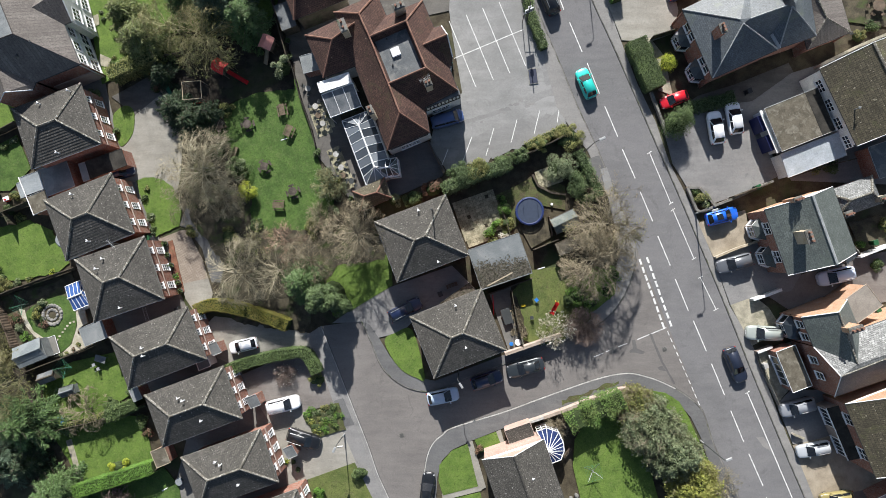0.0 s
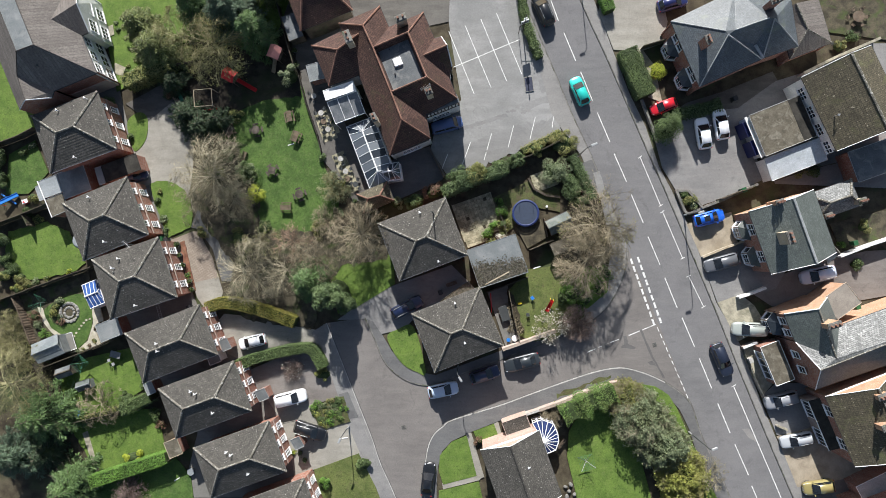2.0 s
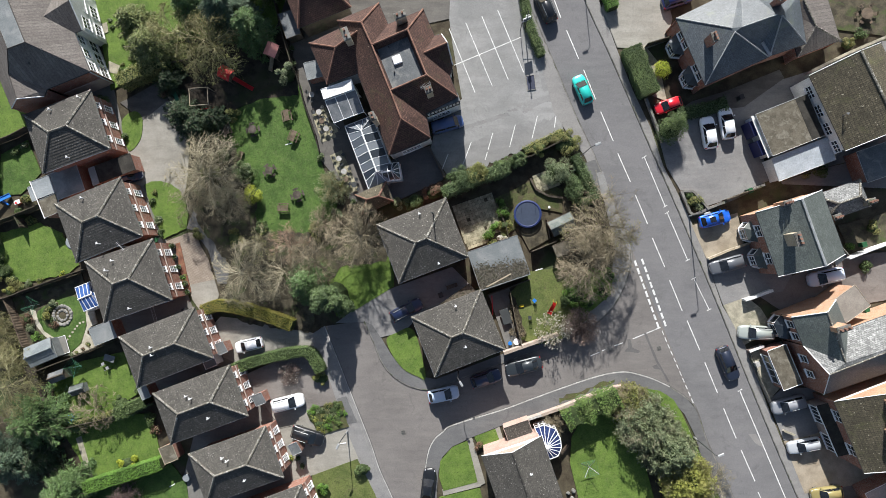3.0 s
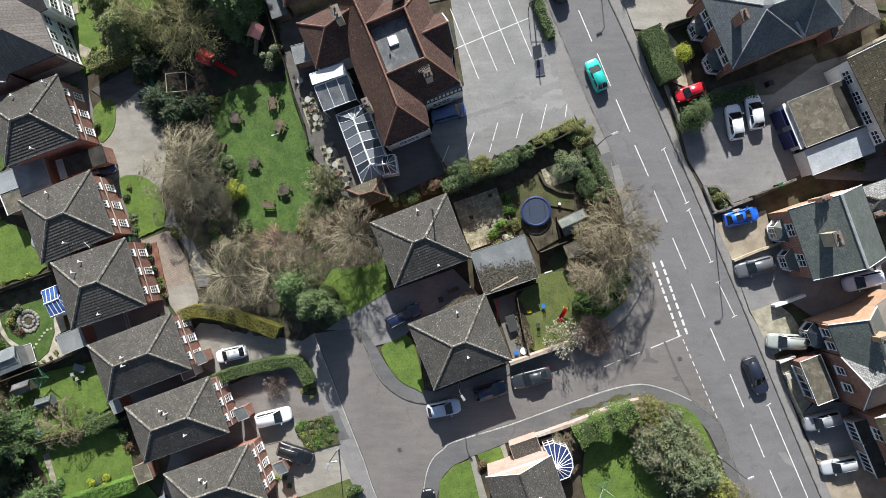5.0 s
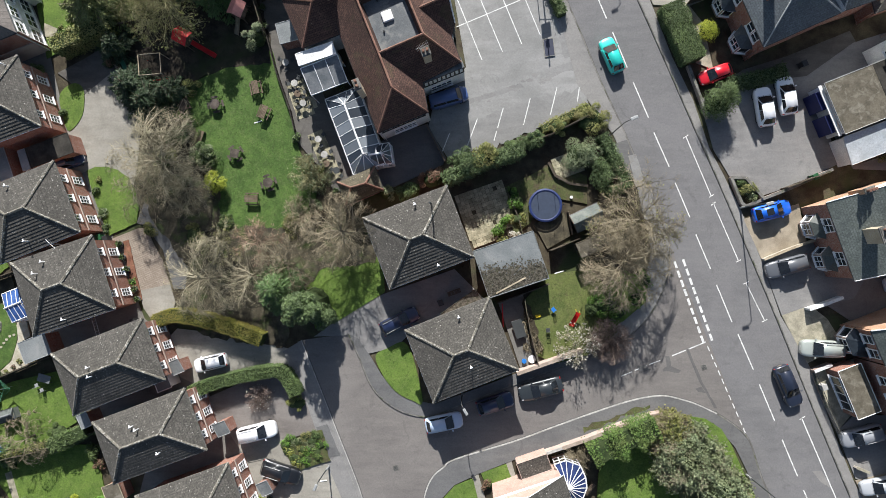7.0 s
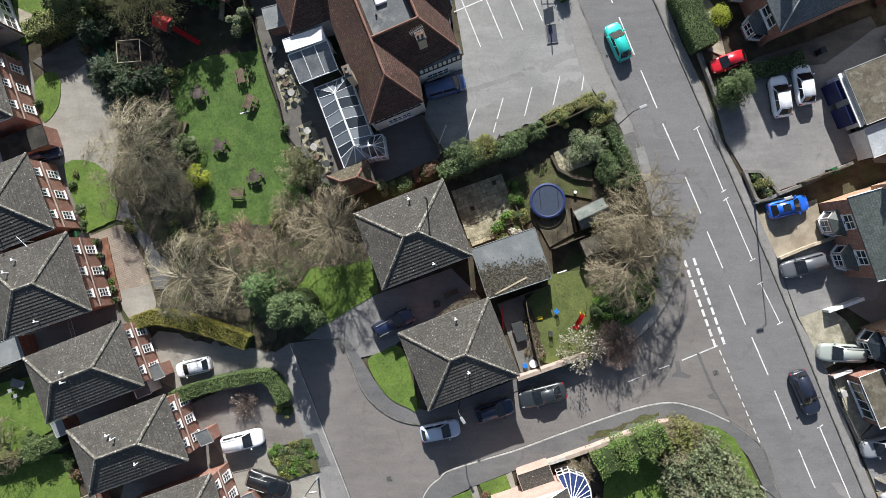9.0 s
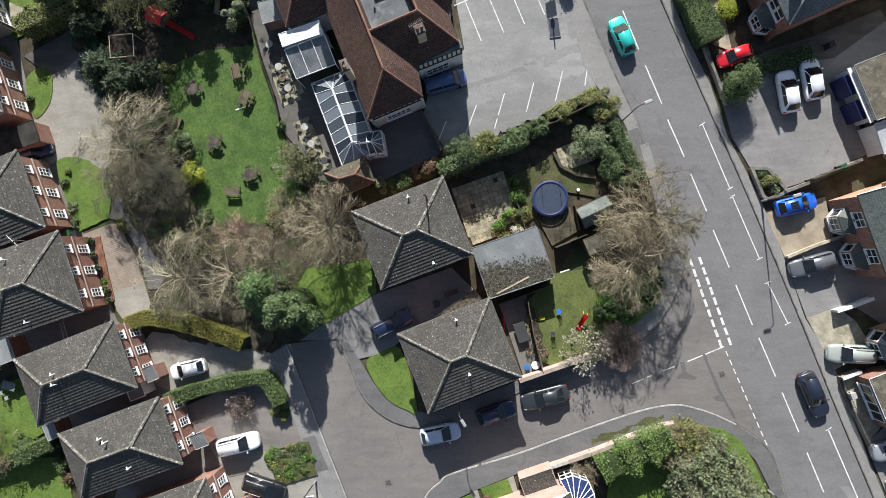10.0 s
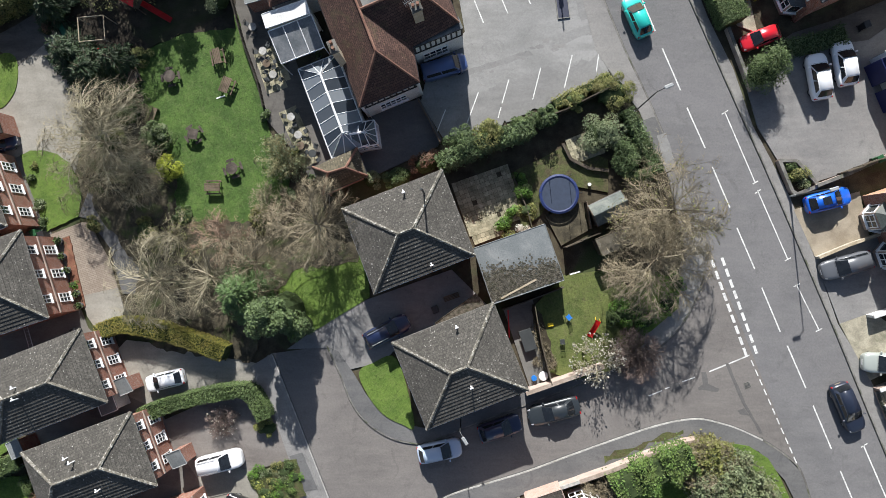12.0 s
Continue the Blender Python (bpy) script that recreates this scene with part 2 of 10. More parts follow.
M = {
    "block_paving": paved("beige_block_paving", (0.25, 0.205, 0.165), (0.31, 0.262, 0.215), (0.17, 0.14, 0.11), (0.4, 0.2), 0.37),
    # near-black so that the deep tree shade is part of the ground colour
    "shaded_chips": rough_surface("shade_dark_chips", (0.032, 0.027, 0.021), (0.07, 0.058, 0.042), 0.9, 7, stain=(0.035, 0.045, 0.018), bump=0.8, distance=0.05),
    "soil": rough_surface("soil", (0.05, 0.04, 0.026), (0.1, 0.085, 0.055), 0.6, 7, stain=(0.05, 0.07, 0.025), bump=0.8, distance=0.06),
    "litter": rough_surface("leaf_litter", (0.052, 0.046, 0.032), (0.118, 0.102, 0.068), 0.9, 6, stain=(0.06, 0.085, 0.025), stain_scale=0.55, bump=0.9, distance=0.05),
    "road": asphalt("road_asphalt", (0.141, 0.139, 0.141), (0.173, 0.169, 0.171), (0.195, 0.191, 0.188)),
    "lane": asphalt("side_road_asphalt", (0.145, 0.134, 0.127), (0.180, 0.167, 0.157), (0.211, 0.195, 0.180)),
    "carpark": asphalt("car_park_asphalt", (0.211, 0.211, 0.205), (0.288, 0.285, 0.277), (0.180, 0.178, 0.171)),
    "worn_patch": asphalt("mended_asphalt", (0.180, 0.178, 0.174), (0.230, 0.227, 0.221), (0.261, 0.257, 0.250)),
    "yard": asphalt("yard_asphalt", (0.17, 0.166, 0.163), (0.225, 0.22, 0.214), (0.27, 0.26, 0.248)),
    "path": asphalt("footway_asphalt", (0.186, 0.180, 0.175), (0.237, 0.230, 0.219), (0.279, 0.268, 0.253)),
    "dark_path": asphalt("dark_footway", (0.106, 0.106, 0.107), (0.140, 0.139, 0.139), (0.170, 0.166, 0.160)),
    "concrete": asphalt("drive_concrete", (0.25, 0.236, 0.205), (0.335, 0.318, 0.278), (0.19, 0.176, 0.148)),
    "gravel": rough_surface("gravel", (0.3, 0.25, 0.185), (0.42, 0.36, 0.275), 0.6, 26, stain=(0.22, 0.19, 0.14), bump=0.8, distance=0.04),
    "brownyard": asphalt("brown_drive", (0.14, 0.124, 0.114), (0.195, 0.176, 0.162), (0.24, 0.22, 0.2)),
    "kerb": rough_surface("kerb_concrete", (0.36, 0.352, 0.33), (0.52, 0.508, 0.478), 1.4, 12, stain=(0.24, 0.23, 0.2), stain_scale=0.9),
    "kerb_dark": rough_surface("weathered_kerb", (0.12, 0.115, 0.105), (0.24, 0.23, 0.21), 0.9, 12, stain=(0.07, 0.08, 0.04), stain_scale=0.7),
    "mark": rough_surface("road_paint", (0.66, 0.66, 0.64), (0.82, 0.82, 0.8), 2.2, 18, stain=(0.34, 0.34, 0.33), stain_scale=2.6, rough=0.7),
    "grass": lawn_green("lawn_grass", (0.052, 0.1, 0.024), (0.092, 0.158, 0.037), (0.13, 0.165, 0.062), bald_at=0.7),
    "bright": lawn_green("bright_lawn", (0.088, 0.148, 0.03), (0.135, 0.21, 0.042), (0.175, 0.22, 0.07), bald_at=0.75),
    "worn": lawn_green("worn_lawn", (0.088, 0.115, 0.034), (0.14, 0.165, 0.052), (0.175, 0.17, 0.08), bald_at=0.6),
    "mossy": lawn_green("mossy_earth", (0.06, 0.075, 0.025), (0.115, 0.125, 0.05), (0.1, 0.08, 0.05), bald_at=0.48),
    "red_chips": rough_surface("red_brown_chips", (0.16, 0.07, 0.045), (0.3, 0.14, 0.09), 1.5, 7, stain=(0.09, 0.08, 0.04), stain_scale=1.5),
    "roof": tiled("grey_concrete_tiles", (0.083, 0.078, 0.069), (0.122, 0.114, 0.1), tile=(0.3, 0.3), lichen=(0.46, 0.45, 0.41), lichen_amount=0.665, joint=0.62, spot=6.5, grain=0.95),
    "ridge": rough_surface("lichened_ridge_tile", (0.1, 0.094, 0.078), (0.2, 0.185, 0.152), 1.6, 8, stain=(0.58, 0.57, 0.52), stain_scale=5.0),
    "clay": tiled("red_clay_tiles", (0.078, 0.045, 0.037), (0.13, 0.073, 0.058), tile=(0.34, 0.22), moss=(0.075, 0.064, 0.034), lichen=(0.42, 0.32, 0.24), lichen_amount=0.56),
    "clay_ridge": rough_surface("clay_ridge_tile", (0.2, 0.105, 0.078), (0.3, 0.17, 0.125), 1.2, 8, stain=(0.2, 0.13, 0.09), stain_scale=1.3),
    "slate": tiled("blue_slate", (0.088, 0.103, 0.115), (0.13, 0.148, 0.162), tile=(0.3, 0.22), moss=(0.11, 0.13, 0.1), lichen=(0.4, 0.42, 0.4), lichen_amount=0.5, rough=0.5, joint=0.7, spec=0.42),
    "green_slate": tiled("green_grey_slate", (0.1, 0.116, 0.108), (0.15, 0.168, 0.157), tile=(0.3, 0.22), moss=(0.1, 0.118, 0.095), lichen=(0.3, 0.33, 0.3), lichen_amount=0.52, rough=0.5, joint=0.75, spec=0.45),
    "pale_slate": tiled("pale_weathered_slate", (0.12, 0.124, 0.122), (0.3, 0.305, 0.3), tile=(0.3, 0.24), lichen=(0.6, 0.6, 0.58), lichen_amount=0.6, rough=0.6, spec=0.35, spot=2.6),
    "brown_tile": tiled("brown_pantiles", (0.085, 0.074, 0.05), (0.14, 0.122, 0.083), tile=(0.24, 0.34), moss=(0.11, 0.115, 0.05), lichen=(0.4, 0.37, 0.28), lichen_amount=0.66, joint=0.45, offset=0.0),
    "modern_tile": tiled("grey_brown_flat_tiles", (0.15, 0.132, 0.12), (0.2, 0.18, 0.163), tile=(0.42, 60.0), rough=0.75, offset=0.0, joint=0.5),
    "brick": bricked("red_brick", (0.25, 0.1, 0.068), (0.34, 0.155, 0.108), (0.36, 0.3, 0.26)),
    "orange_brick": bricked("orange_brick", (0.42, 0.23, 0.135), (0.52, 0.31, 0.195), (0.46, 0.38, 0.3)),
    "pink_brick": bricked("pink_brick", (0.44, 0.285, 0.232), (0.51, 0.355, 0.295), (0.48, 0.39, 0.34)),
    "yellow_brick": bricked("buff_brick", (0.4, 0.33, 0.23), (0.5, 0.42, 0.31), (0.45, 0.42, 0.36)),
    "render": rough_surface("white_render", (0.7, 0.7, 0.68), (0.82, 0.82, 0.8), 0.6, 9, bump=0.15),
    "white": plain("white_upvc", (0.8, 0.8, 0.8), 0.35),
    "black": plain("black_plastic", (0.025, 0.025, 0.027), 0.45),
    "timber_black": plain("black_stained_timber", (0.03, 0.026, 0.024), 0.7),
    "pane": glassy("window_glass"),
    "felt": rough_surface("grey_roof_felt", (0.175, 0.191, 0.194), (0.24, 0.256, 0.257), 0.5, 8, stain=(0.25, 0.255, 0.25), stain_scale=0.5, rough=0.6),
    "felt_dark": rough_surface("dark_flat_roof", (0.1, 0.11, 0.118), (0.145, 0.155, 0.162), 0.5, 8, stain=(0.2, 0.2, 0.19), stain_scale=0.7, rough=0.6),
    "felt_black": rough_surface("black_felt", (0.03, 0.028, 0.024), (0.06, 0.055, 0.047), 0.8, 6),
    "felt_brown": rough_surface("mossy_brown_felt", (0.1, 0.088, 0.066), (0.155, 0.138, 0.105), 0.9, 5, stain=(0.2, 0.185, 0.15), stain_scale=1.1),
    "moss_roof": rough_surface("mossy_sheet_roof", (0.05, 0.045, 0.034), (0.16, 0.145, 0.115), 3.2, 5, stain=(0.04, 0.042, 0.022), stain_scale=2.4),
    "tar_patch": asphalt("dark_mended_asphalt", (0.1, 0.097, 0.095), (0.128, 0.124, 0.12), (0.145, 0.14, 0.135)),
    # also laid as painted shade on a drive end, a yard and a passage
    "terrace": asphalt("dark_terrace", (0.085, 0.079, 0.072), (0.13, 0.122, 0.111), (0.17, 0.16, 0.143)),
    "dull_concrete": asphalt("dull_concrete", (0.15, 0.145, 0.132), (0.22, 0.213, 0.195), (0.12, 0.115, 0.1)),
    "lead": rough_surface("grey_lead_flashing", (0.3, 0.315, 0.32), (0.42, 0.435, 0.44), 0.8, 9, rough=0.5),
    "metal": plain("galvanised_steel", (0.42, 0.43, 0.43), 0.4, 0.7),
    "grey_metal": plain("grey_painted_steel", (0.33, 0.34, 0.34), 0.5, 0.2),
    "dark_metal": plain("dark_steel", (0.06, 0.065, 0.065), 0.5, 0.3),
    "sheet": rough_surface("pale_sheet_roof", (0.26, 0.285, 0.297), (0.35, 0.375, 0.382), 0.5, 5, stain=(0.22, 0.235, 0.235), stain_scale=0.6, rough=0.5),
    "wood": rough_surface("weathered_timber", (0.11, 0.082, 0.06), (0.2, 0.15, 0.108), 1.1, 16, stain=(0.12, 0.1, 0.075), stain_scale=1.2),
    "dark_wood": rough_surface("dark_weathered_timber", (0.065, 0.054, 0.046), (0.13, 0.108, 0.092), 1.3, 12),
    "pale_wood": rough_surface("pale_timber", (0.4, 0.33, 0.23), (0.54, 0.46, 0.34), 1.4, 14, stain=(0.28, 0.23, 0.16), stain_scale=1.1),
    "fence": rough_surface("dark_fence_timber", (0.07, 0.058, 0.044), (0.13, 0.106, 0.08), 1.0, 14, stain=(0.075, 0.085, 0.045), stain_scale=0.8),
    "dark_fence": rough_surface("blackened_fence_timber", (0.035, 0.031, 0.026), (0.075, 0.066, 0.054), 1.0, 12),
    "slab": rough_surface("paving_stone", (0.3, 0.275, 0.21), (0.44, 0.405, 0.31), 1.3, 12, stain=(0.17, 0.165, 0.115), stain_scale=0.7),
    "pale_slab": rough_surface("pale_cream_paving", (0.42, 0.385, 0.3), (0.56, 0.52, 0.42), 1.3, 10, stain=(0.3, 0.28, 0.2), stain_scale=0.9),
    "coping": rough_surface("pinkish_coping_stone", (0.33, 0.262, 0.212), (0.46, 0.38, 0.315), 0.9, 9, stain=(0.22, 0.19, 0.15), stain_scale=0.9),
    "grey_slab": rough_surface("grey_paving", (0.2, 0.195, 0.18), (0.3, 0.29, 0.265), 1.0, 12, stain=(0.13, 0.13, 0.1), stain_scale=0.8),
    "bark": rough_surface("bark", (0.13, 0.108, 0.082), (0.24, 0.2, 0.15), 2.0, 14, stain=(0.13, 0.14, 0.08), stain_scale=1.5, bump=0.8),
    "twig_tan": rough_surface("tan_twigs", (0.195, 0.168, 0.118), (0.335, 0.292, 0.212), 0.8, 12, bump=0.2),
    "twig_grey": rough_surface("grey_twigs", (0.29, 0.26, 0.18), (0.5, 0.45, 0.335), 0.8, 12, stain=(0.21, 0.205, 0.11), stain_scale=0.6, bump=0.2),
    "twig_brown": rough_surface("red_brown_twigs", (0.2, 0.15, 0.12), (0.32, 0.245, 0.2), 0.6, 12, bump=0.2),
    "twig_red": rough_surface("reddish_twigs", (0.27, 0.185, 0.135), (0.4, 0.29, 0.22), 0.6, 12, bump=0.2),
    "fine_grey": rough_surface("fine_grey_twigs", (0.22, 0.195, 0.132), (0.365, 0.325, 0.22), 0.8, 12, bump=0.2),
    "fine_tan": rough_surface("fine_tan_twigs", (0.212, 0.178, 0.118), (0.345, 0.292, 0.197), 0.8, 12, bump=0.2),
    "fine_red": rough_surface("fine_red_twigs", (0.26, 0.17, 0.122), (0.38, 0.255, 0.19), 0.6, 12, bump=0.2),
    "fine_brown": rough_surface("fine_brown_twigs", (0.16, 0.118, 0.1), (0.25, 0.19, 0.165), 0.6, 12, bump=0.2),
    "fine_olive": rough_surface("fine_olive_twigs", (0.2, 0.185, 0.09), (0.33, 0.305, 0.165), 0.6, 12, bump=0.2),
    "twig_olive": rough_surface("lichened_olive_twigs", (0.29, 0.27, 0.14), (0.45, 0.42, 0.24), 0.6, 12, bump=0.2),
    "leaf": leafy("evergreen_leaves", (0.048, 0.078, 0.028), (0.14, 0.195, 0.075)),
    "leaf_grey": leafy("grey_green_leaves", (0.098, 0.13, 0.066), (0.225, 0.265, 0.148), dry=(0.15, 0.165, 0.082)),
    "leaf_olive": leafy("olive_leaves", (0.1, 0.115, 0.03), (0.24, 0.25, 0.075), dry=(0.16, 0.145, 0.055)),
    "leaf_lime": leafy("lime_yellow_leaves", (0.22, 0.27, 0.02), (0.46, 0.5, 0.06)),
    "leaf_yellow": leafy("yellow_green_leaves", (0.135, 0.155, 0.03), (0.31, 0.325, 0.078), dry=(0.2, 0.185, 0.06)),
    "leaf_hedge": leafy("hedge_leaves", (0.052, 0.085, 0.026), (0.13, 0.18, 0.06)),
    "leaf_gold": leafy("golden_hedge_leaves", (0.115, 0.115, 0.018), (0.25, 0.235, 0.04), dry=(0.18, 0.145, 0.04)),
    "leaf_fresh": leafy("fresh_green_leaves", (0.07, 0.15, 0.02), (0.16, 0.3, 0.045)),
    "leaf_ivy": leafy("ivy_leaves", (0.045, 0.095, 0.018), (0.14, 0.235, 0.05), dry=(0.1, 0.12, 0.035)),
    "leaf_red": leafy("reddish_leaves", (0.1, 0.06, 0.038), (0.2, 0.115, 0.07)),
    "needle": leafy("conifer_needles", (0.07, 0.1, 0.03), (0.22, 0.255, 0.085), dry=(0.16, 0.17, 0.06)),
    "needle_blue": leafy("blue_green_needles", (0.04, 0.075, 0.045), (0.12, 0.17, 0.1), dry=(0.07, 0.1, 0.06)),
    "needle_mid": leafy("green_conifer_needles", (0.045, 0.09, 0.028), (0.13, 0.21, 0.07), dry=(0.09, 0.14, 0.045)),
    # dark green, pulled down further to hold the shade some conifers stand in
    "needle_shade_dark": leafy("shade_dark_needles", (0.015, 0.032, 0.013), (0.048, 0.08, 0.032), dry=(0.025, 0.042, 0.017)),
    "shed_blue": rough_surface("pale_blue_grey_shed_felt", (0.2, 0.226, 0.235), (0.275, 0.3, 0.305), 0.6, 7, stain=(0.17, 0.19, 0.18), stain_scale=0.7, rough=0.6),
    "kerb_grey": rough_surface("dull_kerb_concrete", (0.21, 0.205, 0.195), (0.34, 0.33, 0.31), 1.2, 12, stain=(0.12, 0.125, 0.1), stain_scale=1.2),
    "shed_roof": rough_surface("grey_green_shed_felt", (0.12, 0.138, 0.128), (0.16, 0.178, 0.163), 0.7, 7, stain=(0.2, 0.213, 0.19), stain_scale=0.8),
    "blossom": leafy("pale_blossom", (0.42, 0.4, 0.34), (0.66, 0.64, 0.58), dry=(0.3, 0.28, 0.18)),
    # dark tone that stands in for the shade between leaves
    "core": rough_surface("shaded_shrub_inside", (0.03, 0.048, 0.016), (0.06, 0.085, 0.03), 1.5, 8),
}


# ---- building blocks ----
def finish(bm, name, material, smooth=False):
    me = bpy.data.meshes.new(name)
    bm.to_mesh(me)
    bm.free()
    me.materials.append(M[material] if isinstance(material, str) else material)
    if smooth:
        for p in me.polygons:
            p.use_smooth = True
    return me


def part(name, bm, material, parent=None, label="", smooth=False):
    """Links a bmesh as one mesh object, under its thing."""
    ob = new(name, finish(bm, name, material, smooth))
    if parent:
        ob.parent = parent
    if label:
        ob["label"] = label
    return ob


def share(name, me, parent, m):
    """One more object on a mesh that is there already."""
    ob = new(name, me)
    ob.parent = parent
    ob.matrix_basis = m
    return ob


def thing(name, m, label, category, group="", kind=""):
    """The empty at a thing's base."""
    ob = new(name)
    ob.empty_display_size = 0.2
    ob.matrix_basis = m
    return tagged(ob, label, category, group, kind)


def box(bm, size, at=(0, 0, 0), turn=None, bevel=0.0):
    """A block: size in x, y, z; at is the middle of its foot."""
    r = bmesh.ops.create_cube(bm, size=1.0)
    m = Matrix.Translation(at) @ (turn or Matrix()) @ Matrix.Translation((0, 0, size[2] / 2)) @ Matrix.Diagonal((*size, 1))
    bmesh.ops.transform(bm, matrix=m, verts=r["verts"])
    if bevel:
        edges = list({e for v in r["verts"] for e in v.link_edges})
        bmesh.ops.bevel(bm, geom=edges, offset=bevel, segments=1, affect="EDGES")
    return bm


def rod(bm, a, b, r, r2=None, n=6):
    """A round bar from a to b."""
    a, b = Vector(a), Vector(b)
    d = b - a
    q = d.to_track_quat("Z", "Y").to_matrix().to_4x4()
    out = bmesh.ops.create_cone(bm, cap_ends=True, segments=n, radius1=r, radius2=r if r2 is None else r2, depth=d.length)
    bmesh.ops.transform(bm, matrix=Matrix.Translation((a + b) / 2) @ q, verts=out["verts"])
    return bm


def disc(bm, r, z, h, n=16, at=(0, 0)):
    return rod(bm, (at[0], at[1], z), (at[0], at[1], z + h), r, r, n)


def slab_mesh(points, top, bottom=0.0):
    """A flat piece of any outline, with upright sides."""
    if sum((a[0] * b[1] - b[0] * a[1]) for a, b in zip(points, points[1:] + points[:1])) < 0:
        points = points[::-1]
    bm = bmesh.new()
    vs = [bm.verts.new((x, y, top)) for x, y in points]
    low = [bm.verts.new((x, y, bottom)) for x, y in points]
    n = len(points)
    for tri in tessellate_polygon([[Vector((x, y, 0)) for x, y in points]]):
        t = [vs[i] for i in tri]
        if (t[1].co - t[0].co).cross(t[2].co - t[0].co).z < 0:
            t.reverse()
        try:
            bm.faces.new(t)
        except ValueError:
            pass
    for i in range(n):
        bm.faces.new((low[i], low[(i + 1) % n], vs[(i + 1) % n], vs[i]))
    return bm


def curved(points, closed=False, steps=6):
    """A soft line through the corners given."""
    n, out = len(points), []
    for i in range(n if closed else n - 1):
        p = [Vector(points[(i + k) % n] if closed else points[min(max(i + k, 0), n - 1)]) for k in (-1, 0, 1, 2)]
        for s in range(steps):
            t = s / steps
            out.append(tuple(0.5 * (2 * p[1] + (p[2] - p[0]) * t + (2 * p[0] - 5 * p[1] + 4 * p[2] - p[3]) * t * t + (3 * p[1] - p[0] - 3 * p[2] + p[3]) * t ** 3)))
    if not closed:
        out.append(tuple(points[-1]))
    return out


LAID = []


def rough_edge(pts, ragged, step=0.5):
    """The same outline with an uneven edge."""
    dense = []
    for a, b in zip(pts, pts[1:] + pts[:1]):
        k = max(1, int((Vector(a) - Vector(b)).length / step))
        dense += [tuple(Vector(a).lerp(Vector(b), i / k) + Vector((random.uniform(-ragged, ragged), random.uniform(-ragged, ragged)))) for i in range(k)]
    return dense


def sheet(name, points, material, label, top=0.1, kind="structure", category="ground", soft=False, ragged=0.0, exact=False):
    top += 0.0 if exact else 0.0015 * len(LAID)
    LAID.append(name)
    pts = curved(points, True, 5) if soft else points
    if ragged:
        pts = rough_edge(pts, ragged)
    return tagged(part(name, slab_mesh(pts, top), material), label, category, "", kind)


def ribbon(bm, line, width, z0, z1, side=0.0):
    """A strip with upright sides along a line of plan points; side shifts it to the left."""
    n, left, right = len(line), [], []
    for i, p in enumerate(line):
        a, b = Vector(line[max(i - 1, 0)]), Vector(line[min(i + 1, n - 1)])
        d = (b - a).normalized()
        s = Vector((-d.y, d.x))
        left.append(Vector(p) + s * (side + width / 2))
        right.append(Vector(p) + s * (side - width / 2))
    rows = [[bm.verts.new((q.x, q.y, z)) for q in row] for row, z in ((left, z0), (left, z1), (right, z1), (right, z0))]
    for i in range(n - 1):
        for a, b in zip(rows, rows[1:]):
            bm.faces.new((a[i], a[i + 1], b[i + 1], b[i]))
    for i in (0, n - 1):
        bm.faces.new([r[i] for r in rows])
    return bm


def rect_pose(a, b, c):
    """Middle, turn, length along a-b and width along b-c of a plan rectangle from three of its corners."""
    a, b, c = Vector(a), Vector(b), Vector(c)
    u = (b - a).normalized()
    v = Vector((-u.y, u.x))
    w = (c - b).dot(v)
    mid = (a + b) / 2 + v * w / 2
    return mid, math.degrees(math.atan2(u.y, u.x)), (b - a).length, abs(w)


def c_on_left(corners):
    """The same rectangle, named so that its far side lies to the left of a-b."""
    a, b, c = (Vector(p) for p in corners)
    return (b, a, c - (b - a)) if (b - a).cross(c - b) < 0 else (a, b, c)

# ---- ground, roads, footways ----
bm = bmesh.new()
bmesh.ops.create_grid(bm, x_segments=8, y_segments=8, size=1500)
tagged(part("ground", bm, "soil"), "bare dark garden soil with moss between the plots", "ground", "", "structure")

WEST_KERB = [(4.82, 40.23), (8.48, 30.90), (11.02, 24.82), (13.19, 19.42), (15.21, 15.00), (16.65, 11.56), (18.80, 6.22), (20.65, 1.34)]
EAST_KERB = [(11.41, 42.27), (15.24, 32.97), (17.76, 27.34), (20.41, 21.16), (23.26, 14.42), (26.09, 7.86), (28.91, 1.04), (32.40, -7.60), (35.53, -15.62), (38.78, -23.73), (41.67, -30.66), (46.85, -42.93)]
SOUTH_EAST = [(29.05, -20.01), (30.38, -24.09), (32.33, -28.35), (33.58, -31.12), (38.90, -43.88)]
NORTH_KERB = [(20.65, 1.34), (20.50, -1.79), (19.49, -4.70), (18.05, -7.03), (16.04, -8.93), (13.87, -10.26), (8.80, -12.27), (4.43, -13.99), (-0.70, -15.95), (-4.53, -17.54), (-6.23, -17.93), (-8.68, -17.44), (-10.92, -16.07), (-12.41, -14.23), (-13.54, -11.50), (-14.82, -8.76)]
SOUTH_KERB = [(-6.59, -37.58), (-6.59, -31.85), (-6.52, -28.76), (-6.08, -26.18), (-5.27, -24.54), (-4.16, -23.57), (-2.76, -22.59), (3.70, -20.52), (8.07, -18.85), (11.69, -17.49), (15.30, -16.21), (17.82, -15.53), (19.97, -15.29), (21.75, -15.63), (23.53, -16.19), (25.66, -17.17), (27.57, -18.45), (29.05, -20.01)]
LEFT_KERB = [(-20.20, -9.50), (-19.25, -11.90), (-18.05, -14.89), (-16.52, -18.73), (-15.15, -22.12), (-13.85, -25.36), (-12.69, -28.73), (-11.20, -31.95), (-8.44, -38.36)]
tagged(part("road", slab_mesh(WEST_KERB + SOUTH_EAST + EAST_KERB[::-1], 0.026), "road"), "grey worn asphalt main road with white markings", "road", "", "structure")
